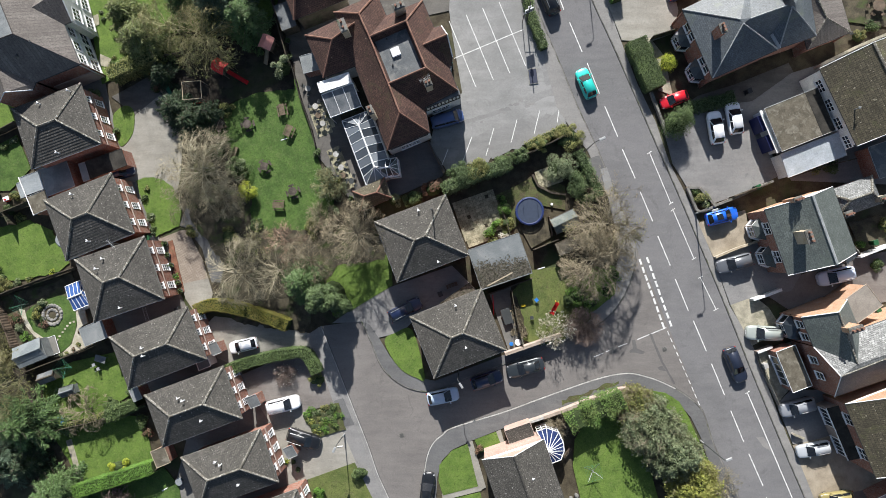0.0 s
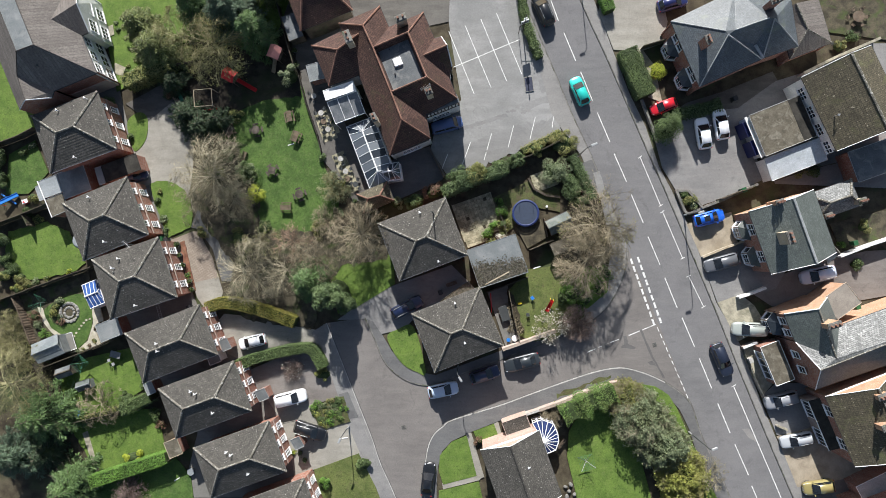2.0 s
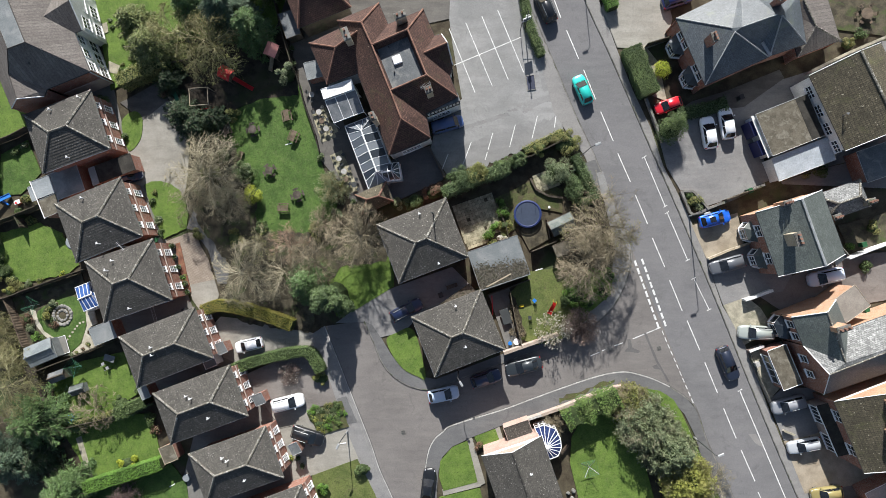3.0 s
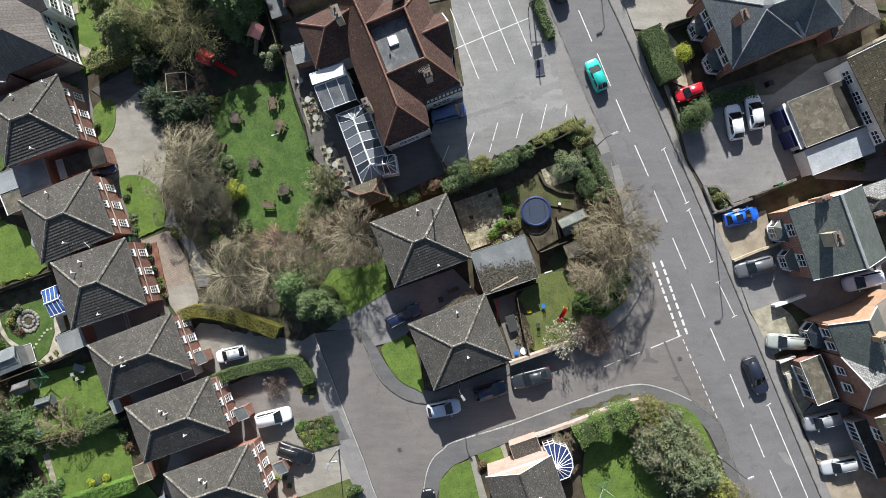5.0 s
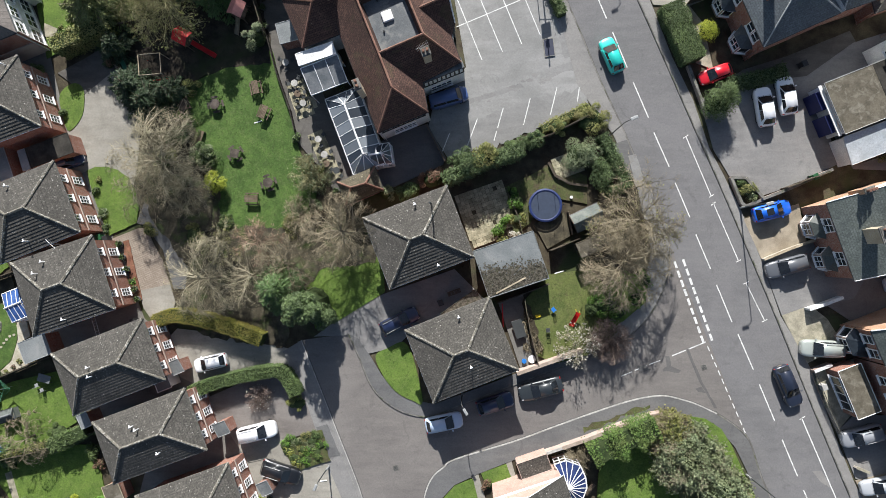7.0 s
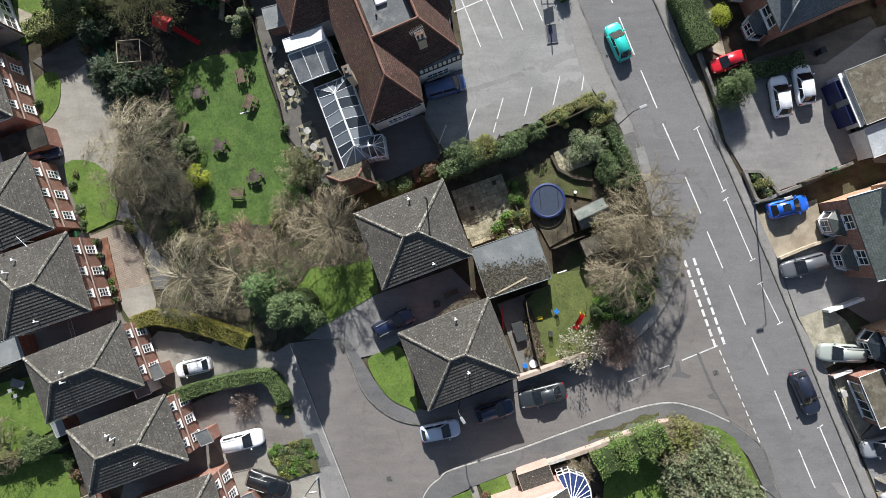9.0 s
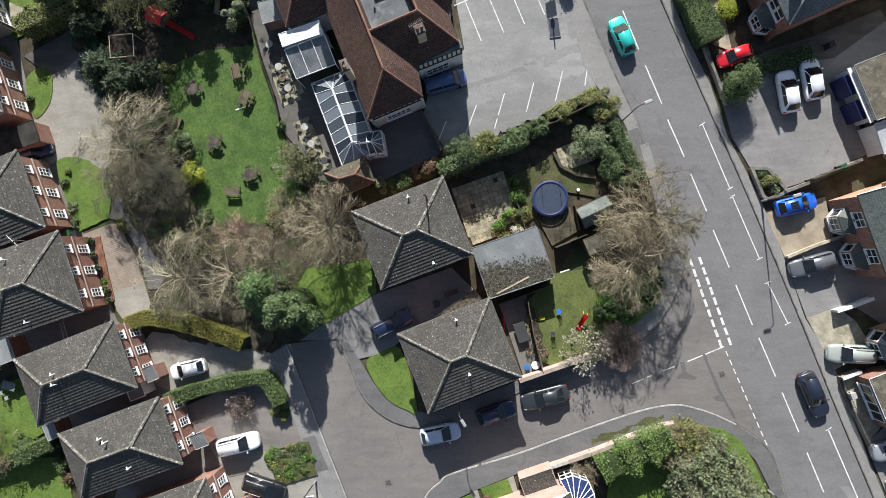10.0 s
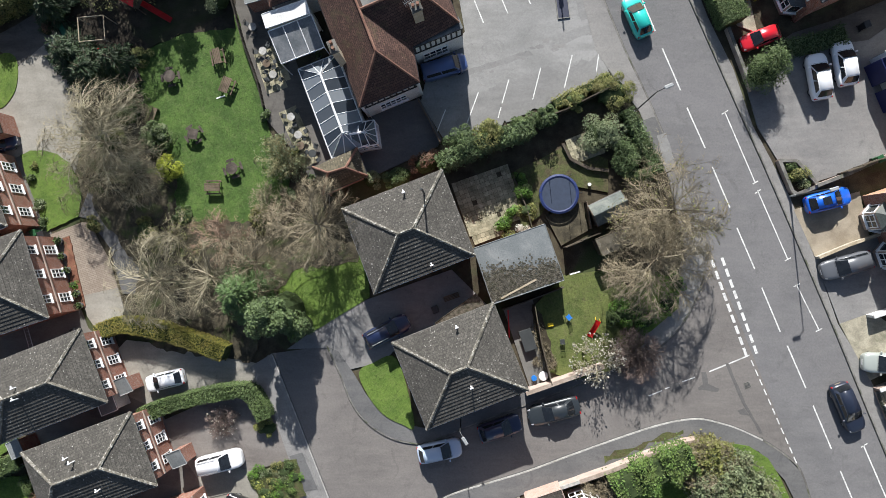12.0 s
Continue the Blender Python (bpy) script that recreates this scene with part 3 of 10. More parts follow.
tagged(part("road", slab_mesh(NORTH_KERB + LEFT_KERB + SOUTH_KERB, 0.02), "lane"), "worn brownish asphalt side road with a turning end", "road", "", "structure")

sheet("pavement", EAST_KERB + [(48.91, -42.87), (43.26, -30.76), (42.09, -28.51), (40.03, -24.28), (38.10, -19.45), (35.62, -12.32), (34.50, -10.03), (32.41, -6.45), (30.46, -0.54), (28.21, 5.24), (26.52, 8.73), (24.96, 11.78), (23.26, 17.04), (20.98, 21.88), (18.84, 27.62), (16.98, 32.93), (13.23, 42.22)], "path", "narrow grey asphalt footway beside the main road", 0.12, category="pavement")
sheet("pavement", WEST_KERB + NORTH_KERB[1:6] + [(10.62, -10.35), (12.43, -9.10), (15.68, -6.90), (17.84, -3.61), (18.71, 0.76), (17.22, 7.32), (14.63, 13.33), (12.32, 16.50), (10.65, 19.09), (9.20, 24.85), (7.53, 31.66), (3.72, 40.26)], "path", "grey asphalt footway with patched trenches at the corner", 0.12, category="pavement")
sheet("pavement", NORTH_KERB[5:] + [(-13.69, -9.27), (-12.42, -11.12), (-11.07, -13.33), (-9.43, -15.16), (-7.50, -16.10), (-5.12, -16.52), (3.92, -13.04), (10.62, -10.35)], "dark_path", "dark asphalt footway round the lawn", 0.12, category="pavement")
sheet("pavement", SOUTH_KERB + SOUTH_EAST + [(36.47, -43.96), (32.17, -32.29), (30.36, -28.39), (28.83, -23.39), (27.56, -20.75), (25.30, -18.19), (22.46, -17.36), (18.89, -17.11), (16.02, -18.16), (11.69, -19.82), (7.70, -21.26), (3.84, -22.49), (-0.26, -24.17), (-2.91, -25.46), (-4.23, -26.88), (-4.82, -29.09), (-4.97, -31.81), (-4.97, -37.53)], "dark_path", "dark asphalt footway beside a brick garden wall", 0.12, category="pavement")
sheet("pavement", LEFT_KERB + [(-11.04, -38.43), (-13.66, -32.00), (-15.68, -27.31), (-17.79, -23.05), (-18.55, -19.49), (-19.92, -15.64), (-21.21, -12.83), (-22.35, -10.82)], "yard", "grey asphalt footway with a patched dark stretch", 0.12, category="pavement")

for name_, line, mat_, label_ in (("kerb", WEST_KERB + NORTH_KERB[1:], "kerb_dark", "weathered dark stone kerb"), ("kerb", EAST_KERB, "kerb_dark", "weathered stone kerb with moss in the gutter"),
                                  ("kerb", SOUTH_KERB[:-2], "kerb", "pale concrete kerb round the corner"), ("kerb", SOUTH_KERB[-3:] + SOUTH_EAST[1:], "kerb_dark", "dark weathered kerb with moss in the gutter"), ("kerb", LEFT_KERB, "kerb", "pale concrete kerb with a double edge")):
    soft = curved(line, False, 5)
    bm = bmesh.new()
    ribbon(bm, soft, 0.13 if line is not LEFT_KERB else 0.09, 0.0, 0.135)
    tagged(part(name_, bm, mat_), label_, "kerb", "", "structure")
    bm = bmesh.new()
    ribbon(bm, soft, 0.3, 0.0, 0.03, 0.0)
    tagged(part("gutter", bm, "tar_patch"), "dirty gutter along the kerb", "gutter", "", "structure")

bm = bmesh.new()
ribbon(bm, curved(LEFT_KERB, False, 5), 0.07, 0.0, 0.13, -0.42)
tagged(part("edging", bm, "kerb_grey"), "thin concrete edging behind a kerb", "kerb", "", "structure")
# plots
sheet("hardstanding", [(-4.04, 37.86), (4.82, 37.64), (7.75, 30.55), (9.28, 24.70), (11.96, 16.72), (8.83, 15.43), (2.98, 13.43), (-3.6, 10.9), (-5.8, 14.4), (-5.14, 17.43), (-1.59, 21.09), (-2.92, 28.91)], "carpark", "pale grey asphalt car park of the inn", 0.1)
sheet("hardstanding", [(23.98, 17.10), (28.96, 18.86), (35.32, 19.50), (36.85, 15.73), (38.65, 9.95), (33.16, 7.39), (29.63, 6.25), (27.16, 8.58), (25.39, 11.64)], "yard", "grey asphalt forecourt with parked cars", 0.1)
sheet("driveway", [(-47.66, 14.32), (-46.73, 16.60), (-45.41, 18.87), (-41.98, 21.42), (-39.48, 18.95), (-39.14, 12.88), (-39.90, 7.95), (-41.14, 9.10), (-43.80, 10.18), (-46.93, 9.74)], "concrete", "pale concrete driveway", 0.1, soft=True)
sheet("driveway", [(-42.98, 1.75), (-39.17, 3.19), (-38.22, 3.19), (-37.38, 1.34), (-36.31, -0.50), (-35.45, -3.20), (-39.11, -3.99), (-40.94, -1.51)], "block_paving", "beige block-paved driveway with fine joints", 0.1)
sheet("driveway", [(-39.11, -3.99), (-35.45, -3.20), (-34.79, -5.27), (-35.23, -6.92), (-37.35, -7.60), (-38.50, -6.01)], "concrete", "pale stained concrete end of a driveway", 0.1)
# asphalt strip, laid darker to take in the bare trees' shade
sheet("driveway", [(-39.41, 3.79), (-37.34, 9.08), (-34.24, 6.79), (-31.53, 0.76), (-33.05, -3.76), (-34.97, -3.77), (-36.30, 0.76), (-38.33, 3.48)], "dark_path", "dark asphalt drive with the shade of bare trees in its colour", 0.09)
sheet("driveway", [(-36.72, -10.56), (-34.57, -8.28), (-27.67, -8.99), (-21.74, -10.45), (-20.60, -12.92), (-25.38, -13.09), (-31.47, -15.02), (-34.09, -13.84)], "concrete", "worn concrete driveway behind a golden hedge", 0.1)
sheet("driveway", [(-31.62, -16.37), (-27.66, -14.61), (-21.6, -12.7), (-19.85, -15.64), (-18.45, -19.6), (-21.94, -20.73), (-27.63, -21.86), (-29.93, -18.75)], "brownyard", "brown asphalt driveway", 0.1)
sheet("driveway", [(-28.78, -19.63), (-21.94, -20.73), (-17.7, -22.4), (-15.5, -27.31), (-22.30, -29.81), (-24.57, -31.20), (-25.34, -26.15), (-26.87, -22.44)], "concrete", "pale concrete driveway with parked cars", 0.11)
sheet("driveway", [(-18.72, -9.08), (-14.82, -6.31), (-10.93, -4.29), (-2.91, -1.46), (0.77, -5.13), (-2.91, -6.99), (-7.73, -8.49), (-9.43, -10.21), (-13.31, -11.13), (-14.82, -8.91)], "yard", "worn asphalt driveway between two houses", 0.1)
sheet("driveway", [(28.56, 4.01), (34.42, 5.65), (35.25, 1.47), (30.46, -0.40)], "gravel", "beige gravel driveway", 0.1)
sheet("driveway", [(30.46, -0.54), (36.30, 1.62), (41.52, -2.11), (40.12, -4.62), (34.52, -5.72), (32.55, -6.45)], "yard", "dark asphalt driveway", 0.1)
sheet("driveway", [(32.55, -6.45), (35.57, -5.36), (37.32, -6.78), (39.05, -9.64), (35.20, -11.61)], "slab", "pale concrete driveway", 0.1)
sheet("driveway", [(36.28, -4.64), (44.30, -1.39), (51.75, 0.40), (57.36, 0.75), (57.32, -4.91), (41.49, -7.84), (39.41, -6.77)], "brownyard", "brown shaded drive between houses", 0.095)
sheet("driveway", [(35.62, -12.32), (40.09, -11.06), (39.71, -17.15), (38.24, -18.95)], "slab", "pale concrete front yard with moss", 0.1)
sheet("driveway", [(38.24, -18.95), (40.06, -17.14), (44.91, -17.08), (46.27, -22.04), (41.42, -24.25), (40.17, -23.92)], "yard", "grey front drive", 0.1)
sheet("driveway", [(40.17, -24.13), (46.27, -22.40), (51.58, -29.03), (42.77, -30.78), (41.75, -28.17)], "gravel", "gravel and slab front drive", 0.1)
sheet("driveway", [(42.50, -29.36), (53.10, -27.59), (57.11, -38.76), (46.87, -39.04)], "brownyard", "brown front drive", 0.095)
sheet("driveway", [(18.14, 37.31), (24.75, 37.15), (26.16, 31.27), (25.44, 28.37), (22.57, 27.33), (18.98, 27.62), (16.98, 32.93)], "concrete", "pale slab driveway", 0.1)
sheet("driveway", [(21.00, 27.72), (22.57, 27.84), (24.36, 25.47), (25.41, 20.36), (23.63, 21.11)], "slab", "pale concrete garden path", 0.11)
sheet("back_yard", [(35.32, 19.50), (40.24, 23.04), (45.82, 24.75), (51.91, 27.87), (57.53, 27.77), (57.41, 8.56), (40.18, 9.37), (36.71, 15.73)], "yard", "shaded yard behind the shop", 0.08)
sheet("terrace", [(-24.57, 25.55), (-20.16, 23.60), (-17.88, 18.69), (-14.85, 11.19), (-13.34, 7.45), (-16.50, 7.32), (-17.86, 9.72), (-19.75, 11.82), (-20.74, 13.03), (-21.35, 16.33), (-22.81, 20.41), (-24.03, 24.64)], "terrace", "dark paved beer garden terrace", 0.1)
sheet("back_yard", [(-27.80, 32.40), (-20.93, 30.75), (-19.77, 22.47), (-22.43, 22.51), (-24.72, 25.55)], "terrace", "dark service yard of the inn", 0.09)
# surface darker than the car park, to deepen the inn's shade by colour
sheet("back_yard", [(-14.85, 10.44), (-10.36, 13.39), (-5.9, 14.8), (-3.8, 10.9), (-4.2, 10.2), (-10.35, 7.44)], "dark_path", "mossy yard coloured dark for the shade of the inn", 0.101)
sheet("garden_path", [(-54.91, -25.15), (-54.12, -24.83), (-52.19, -31.17), (-52.74, -31.64)], "slab", "pale slab garden path", 0.12)
for pts in ([(-0.99, -24.54), (-0.26, -24.24), (1.50, -30.21), (0.62, -30.67)], [(-4.23, -31.21), (0.77, -29.86), (0.91, -30.66), (-4.08, -32.01)], [(2.82, -23.02), (3.40, -22.71), (3.91, -24.53), (3.40, -24.91)]):
    sheet("garden_path", pts, "concrete", "pale concrete garden path", 0.125)

# dark sheet where the drive lies in shade: the shade is its colour
sheet("driveway", [(-48.87, 21.20), (-45.58, 22.84), (-40.91, 25.66), (-38.19, 26.15), (-37.40, 22.72), (-40.10, 18.58), (-42.06, 21.42), (-45.56, 18.72), (-46.98, 19.80)], "terrace", "drive end coloured dark for the shade of trees", 0.08)
# yard north of the inn, its shadow put into the dark surface
sheet("back_yard", [(-27.83, 40.72), (-2.93, 40.07), (-3.30, 31.89), (-10.37, 30.54), (-14.88, 29.13), (-20.93, 28.50), (-25.50, 29.33)], "terrace", "asphalt yard behind the inn, coloured dark for shade", 0.07)
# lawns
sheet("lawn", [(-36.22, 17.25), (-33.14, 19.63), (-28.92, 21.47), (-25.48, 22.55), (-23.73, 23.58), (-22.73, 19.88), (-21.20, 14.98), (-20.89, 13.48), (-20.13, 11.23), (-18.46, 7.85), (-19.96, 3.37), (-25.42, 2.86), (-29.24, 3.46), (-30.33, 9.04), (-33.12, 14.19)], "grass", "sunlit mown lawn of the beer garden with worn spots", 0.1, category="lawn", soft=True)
sheet("lawn", [(-45.4, 9.8), (-44.3, 10.3), (-43.0, 10.3), (-41.6, 9.9), (-40.4, 9.0), (-39.5, 7.4), (-39.1, 5.4), (-39.4, 3.8), (-42.6, 2.3), (-43.4, 4.2), (-44.2, 6.2)], "bright", "bright green front lawn with a curved edge", 0.12, category="lawn", ragged=0.07)
sheet("lawn", [(-48.54, 18.68), (-46.98, 19.96), (-45.72, 19.18), (-45.86, 16.28), (-47.42, 14.47), (-48.22, 16.38)], "bright", "small oval front lawn", 0.12, category="lawn", soft=True)
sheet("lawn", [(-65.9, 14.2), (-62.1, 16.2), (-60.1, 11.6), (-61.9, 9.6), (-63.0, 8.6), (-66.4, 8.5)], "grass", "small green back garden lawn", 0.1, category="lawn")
sheet("lawn", [(-69.45, 28.0), (-65.0, 28.0), (-61.6, 20.2), (-61.0, 18.1), (-63.2, 17.0), (-66.2, 15.9), (-69.40, 15.0)], "bright", "narrow strip of bright lawn", 0.1, category="lawn")
sheet("lawn", [(-66.0, 3.2), (-60.2, 4.6), (-57.14, 3.21), (-54.5, -1.2), (-56.5, -2.6), (-60.3, -3.3), (-62.2, -3.6), (-64.0, -3.4), (-65.3, -2.2), (-66.3, 0.3)], "bright", "bright sunlit back garden lawn", 0.1, category="lawn", ragged=0.12)
sheet("lawn", [(-58.76, -16.45), (-54.02, -14.49), (-47.75, -13.06), (-45.37, -18.49), (-51.22, -22.06), (-56.34, -22.51), (-57.95, -19.11)], "bright", "back garden lawn under a bare tree", 0.1, category="lawn")
sheet("lawn", [(-57.53, -22.91), (-44.58, -21.58), (-42.60, -27.58), (-52.35, -31.33)], "bright", "sunlit back garden lawn", 0.1, category="lawn", ragged=0.1)
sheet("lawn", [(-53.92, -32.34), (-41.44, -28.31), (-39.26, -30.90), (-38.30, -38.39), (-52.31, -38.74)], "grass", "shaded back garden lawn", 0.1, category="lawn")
sheet("lawn", [(-21.85, -29.65), (-15.68, -27.31), (-13.28, -31.99), (-11.04, -37.69), (-20.77, -37.94)], "worn", "rough front lawn with wild plants", 0.12, category="lawn")
sheet("lawn", [(-11.74, -11.26), (-10.48, -10.36), (-8.10, -9.98), (-6.46, -16.09), (-7.64, -16.10), (-9.43, -15.16), (-10.92, -13.33)], "bright", "bright lawn with a rounded edge", 0.14, category="lawn", soft=True)
sheet("lawn", [(-19.72, -2.98), (-17.84, -1.33), (-10.94, 0.01), (-10.71, -4.07), (-15.72, -7.13), (-18.58, -8.19)], "bright", "lawn shaded by a bare tree", 0.12, category="lawn")
sheet("lawn", [(4.65, -5.12), (7.50, -2.03), (12.08, -1.44), (15.32, -5.08), (14.96, -8.36), (11.70, -10.93), (8.44, -11.83), (6.04, -10.97)], "worn", "worn back garden lawn with toys", 0.1, category="lawn")
sheet("lawn", [(12.9, -23.9), (14.2, -21.6), (16.01, -20.70), (19.74, -21.73), (22.44, -27.47), (24.90, -36.77), (14.3, -37.02), (13.9, -32.6), (12.65, -27.3)], "bright", "back garden lawn with a clothes dryer", 0.1, category="lawn")
sheet("lawn", [(-4.53, -27.40), (-2.91, -25.53), (-0.85, -24.69), (0.47, -30.08), (-4.08, -31.35), (-4.67, -29.46)], "bright", "bright front lawn", 0.13, category="lawn")
sheet("lawn", [(-4.67, -32.25), (0.77, -30.88), (2.23, -37.35), (-4.67, -37.53)], "bright", "bright front lawn", 0.13, category="lawn")
sheet("lawn", [(0.03, -24.09), (2.82, -23.02), (3.55, -24.91), (0.77, -25.69)], "bright", "small bright front lawn", 0.13, category="lawn")
sheet("lawn", [(-55.15, 40.67), (-24.00, 39.87), (-27.03, 30.87), (-40.93, 29.62), (-45.99, 25.90), (-46.38, 24.76), (-50.14, 22.90), (-51.52, 29.82)], "bright", "large bright lawn", 0.1, category="lawn")
sheet("lawn", [(22.46, -17.40), (24.4, -17.7), (26.1, -18.8), (27.2, -20.6), (28.4, -23.4), (32.32, -32.29), (36.47, -43.60), (25.94, -43.92), (24.57, -26.71)], "bright", "green verge under trees", 0.12, category="lawn")
sheet("lawn", [(13.74, -3.62), (15.33, -1.43), (18.35, -2.52), (18.05, -5.07), (15.68, -7.11), (14.24, -8.00)], "bright", "green verge at the street corner", 0.13, category="lawn")
sheet("lawn", [(2.83, 7.75), (5.32, 8.84), (8.10, 10.30), (11.73, 8.81), (11.72, 5.73), (7.00, 6.63), (5.54, 3.69), (3.71, 2.23)], "mossy", "mossy earth and grass round a trampoline", 0.1, category="lawn")
sheet("lawn", [(44.47, 33.77), (51.95, 35.04), (57.58, 34.90), (57.53, 27.77), (47.23, 29.40)], "litter", "rough back garden", 0.1, category="lawn")
sheet("lawn", [(47.09, 3.97), (53.98, 5.73), (57.39, 5.01), (57.36, 0.75), (48.46, 0.75)], "litter", "rough back garden grass", 0.1, category="lawn")

# sheet that paints the tree shade over the play ground
sheet("play_area", [(-41.52, 22.02), (-42.47, 25.08), (-38.58, 26.92), (-33.17, 29.48), (-30.12, 36.99), (-27.82, 38.45), (-25.11, 29.33), (-23.65, 24.03), (-23.95, 21.93), (-28.92, 21.54), (-31.98, 20.37), (-34.29, 18.51), (-36.06, 16.26), (-38.53, 15.15), (-40.48, 17.82)], "shaded_chips", "play area chippings coloured dark for the shade of trees", 0.085, ragged=0.15)
sheet("lawn", [(-69.22, -7.33), (-62.82, -5.38), (-56.46, -3.83), (-54.26, -2.30), (-52.48, -8.39), (-53.25, -11.44), (-59.56, -15.31), (-65.94, -16.14)], "litter", "planted back garden with rough ground", 0.03, category="lawn")
sheet("lawn", [(-60.33, -7.57), (-57.99, -6.23), (-55.24, -5.62), (-53.86, -7.41), (-53.52, -9.27), (-54.25, -11.92), (-55.48, -13.12), (-56.71, -13.53), (-57.55, -11.94), (-59.62, -10.36), (-60.46, -8.77)], "grass", "rounded green lawn between pale garden paths", 0.06, category="lawn", soft=True)
sheet("garden_bed", [(-56.88 + 1.35 * math.cos(k), -8.2 + 1.3 * math.sin(k)) for k in (0, 0.8, 1.6, 2.4, 3.1, 3.9, 4.7, 5.5)], "soil", "round stone-edged bed in a lawn", 0.07, soft=True, ragged=0.06)
sheet("garden_bed", [(-59.6, -9.0), (-59.7, -7.4), (-58.6, -6.4), (-57.6, -6.5), (-58.1, -8.3), (-57.4, -9.6), (-58.3, -10.1)], "soil", "rockery bed beside a round bed", 0.075, soft=True, ragged=0.1)
sheet("garden_path", [(-53.31, -6.88), (-52.49, -7.27), (-51.93, -9.26), (-52.97, -9.84), (-52.97, -10.85), (-52.30, -12.57), (-54.93, -13.62), (-56.85, -13.95), (-55.4, -13.25), (-54.15, -12.1), (-53.4, -9.6), (-53.6, -8.0)], "pale_slab", "curved pale garden path", 0.08)
sheet("garden_path", [(-61.6, -7.4), (-60.75, -9.57), (-59.44, -11.1), (-58.2, -11.9), (-57.2, -13.8), (-56.75, -13.66), (-57.45, -11.7), (-59.5, -10.45), (-60.4, -8.9), (-60.8, -7.6)], "pale_slab", "pale path along a garden bed", 0.08)
for x_, y_ in [(-57.29, -12.20), (-56.72, -12.03), (-56.16, -11.56), (-55.84, -11.09), (-55.43, -10.54), (-55.11, -10.07), (-54.79, -9.67), (-54.39, -9.28), (-53.90, -9.12)]:
    sheet("stepping_stone", [(x_ + 0.17 * math.cos(k), y_ + 0.15 * math.sin(k)) for k in (0.3, 1.3, 2.4, 3.5, 4.5, 5.4)], "pale_slab", "pale round stepping stone in a lawn", 0.1, category="stone")
# mended trenches and darker patches in the asphalt
for pts, mat_ in (([(14.63, 12.30), (16.22, 12.80), (17.37, 9.65), (15.92, 8.05)], "dark_path"), ([(16.22, 10.97), (17.08, 11.26), (17.80, 8.77), (16.93, 8.41)], "carpark"), ([(-1.44, 17.46), (4.45, 19.17), (4.81, 18.72), (-1.22, 16.94)], "worn_patch"), ([(7.08, 20.61), (10.66, 21.66), (10.87, 21.00), (7.37, 19.57)], "worn_patch"),
                  ([(8.69, 24.41), (9.71, 24.84), (10.58, 22.18), (9.27, 21.90)], "worn_patch"), ([(1.65, 13.44), (8.83, 16.02), (10.65, 17.25), (11.01, 15.78), (2.98, 13.13)], "worn_patch")):
    sheet("asphalt_patch", pts, mat_, "mended patch of asphalt", {"carpark": 0.137, "worn_patch": 0.1082}.get(mat_, 0.132), ragged=0.06, exact=True)
for pts, mat_ in (([(-18.45, -19.3), (-17.2, -18.9), (-15.75, -22.4), (-17.15, -22.7)], "dark_path"), ([(20.17, -10.96), (20.64, -10.96), (20.81, -12.07), (21.86, -12.54), (21.65, -12.82), (20.57, -12.63), (19.95, -12.63), (19.88, -12.42), (20.30, -12.07)], "tar_patch"),
                  ([(22.35, -10.18), (22.69, -10.18), (24.19, -13.84), (25.70, -16.52), (25.43, -16.59), (23.89, -13.84)], "tar_patch"), ([(23.41, -14.54), (24.02, -14.26), (24.53, -14.94), (23.68, -14.82)], "tar_patch"),
                  ([(17.22, -12.17), (18.04, -11.88), (18.45, -12.51), (17.62, -12.86)], "tar_patch"), ([(35.7, -23.2), (36.7, -23.2), (37.8, -25.1), (36.6, -24.4)], "path")):
    sheet("asphalt_patch", pts, mat_, "mended patch of asphalt", 0.031 if mat_ != "dark_path" else 0.15, ragged=0.03, exact=True)

# concrete dulled so that the garage's shade sits in its colour
sheet("back_yard", [(1.94, -5.13), (4.65, -4.09), (6.47, -11.85), (4.43, -12.60)], "dull_concrete", "concrete yard behind a house, dulled for the shade of a garage", 0.05)
sheet("patio", [(-51.7, 30.5), (-50.5, 31.0), (-50.7, 32.4), (-52.1, 31.9)], "slab", "small beige patio beside a white house", 0.12)
sheet("patio", [(-50.6, 25.5), (-49.2, 25.1), (-48.8, 26.3), (-50.4, 27.0)], "slab", "small beige patio beside a white house", 0.12)
# planting beds and ground under the trees
sheet("leaf_litter", [(-39.3, 9.2), (-36.6, 15.4), (-33.12, 15.85), (-30.02, 9.04), (-29.24, 3.46), (-17.84, 3.00), (-11.09, 3.73), (-11.83, -0.73), (-17.84, -1.48), (-19.72, -3.72), (-22.35, -10.45), (-31.50, -9.02), (-34.58, -6.02), (-33.06, -1.50), (-37.6, 4.2)], "litter", "brown leaf litter under bare trees", 0.09, ragged=0.25)
sheet("garden_bed", [(4.57, -4.80), (5.51, -5.64), (6.92, -10.40), (6.13, -10.88), (4.88, -7.45)], "soil", "neglected bed between yard and lawn", 0.105, ragged=0.12)
sheet("flower_strip", [(-41.01, 1.59), (-40.31, 1.86), (-38.60, -4.93), (-39.58, -5.34)], "red_chips", "red-brown planted strip below a house front", 0.1, ragged=0.08)
sheet("flower_bed", [(-22.47, -21.26), (-17.80, -19.48), (-16.89, -23.03), (-20.80, -24.21)], "mossy", "planted bed with spring shoots", 0.13, ragged=0.1)
sheet("bark_bed", [(5.90, 3.55), (9.18, 4.79), (9.91, 2.22), (7.36, 0.76)], "litter", "brown bark chip bed", 0.11)

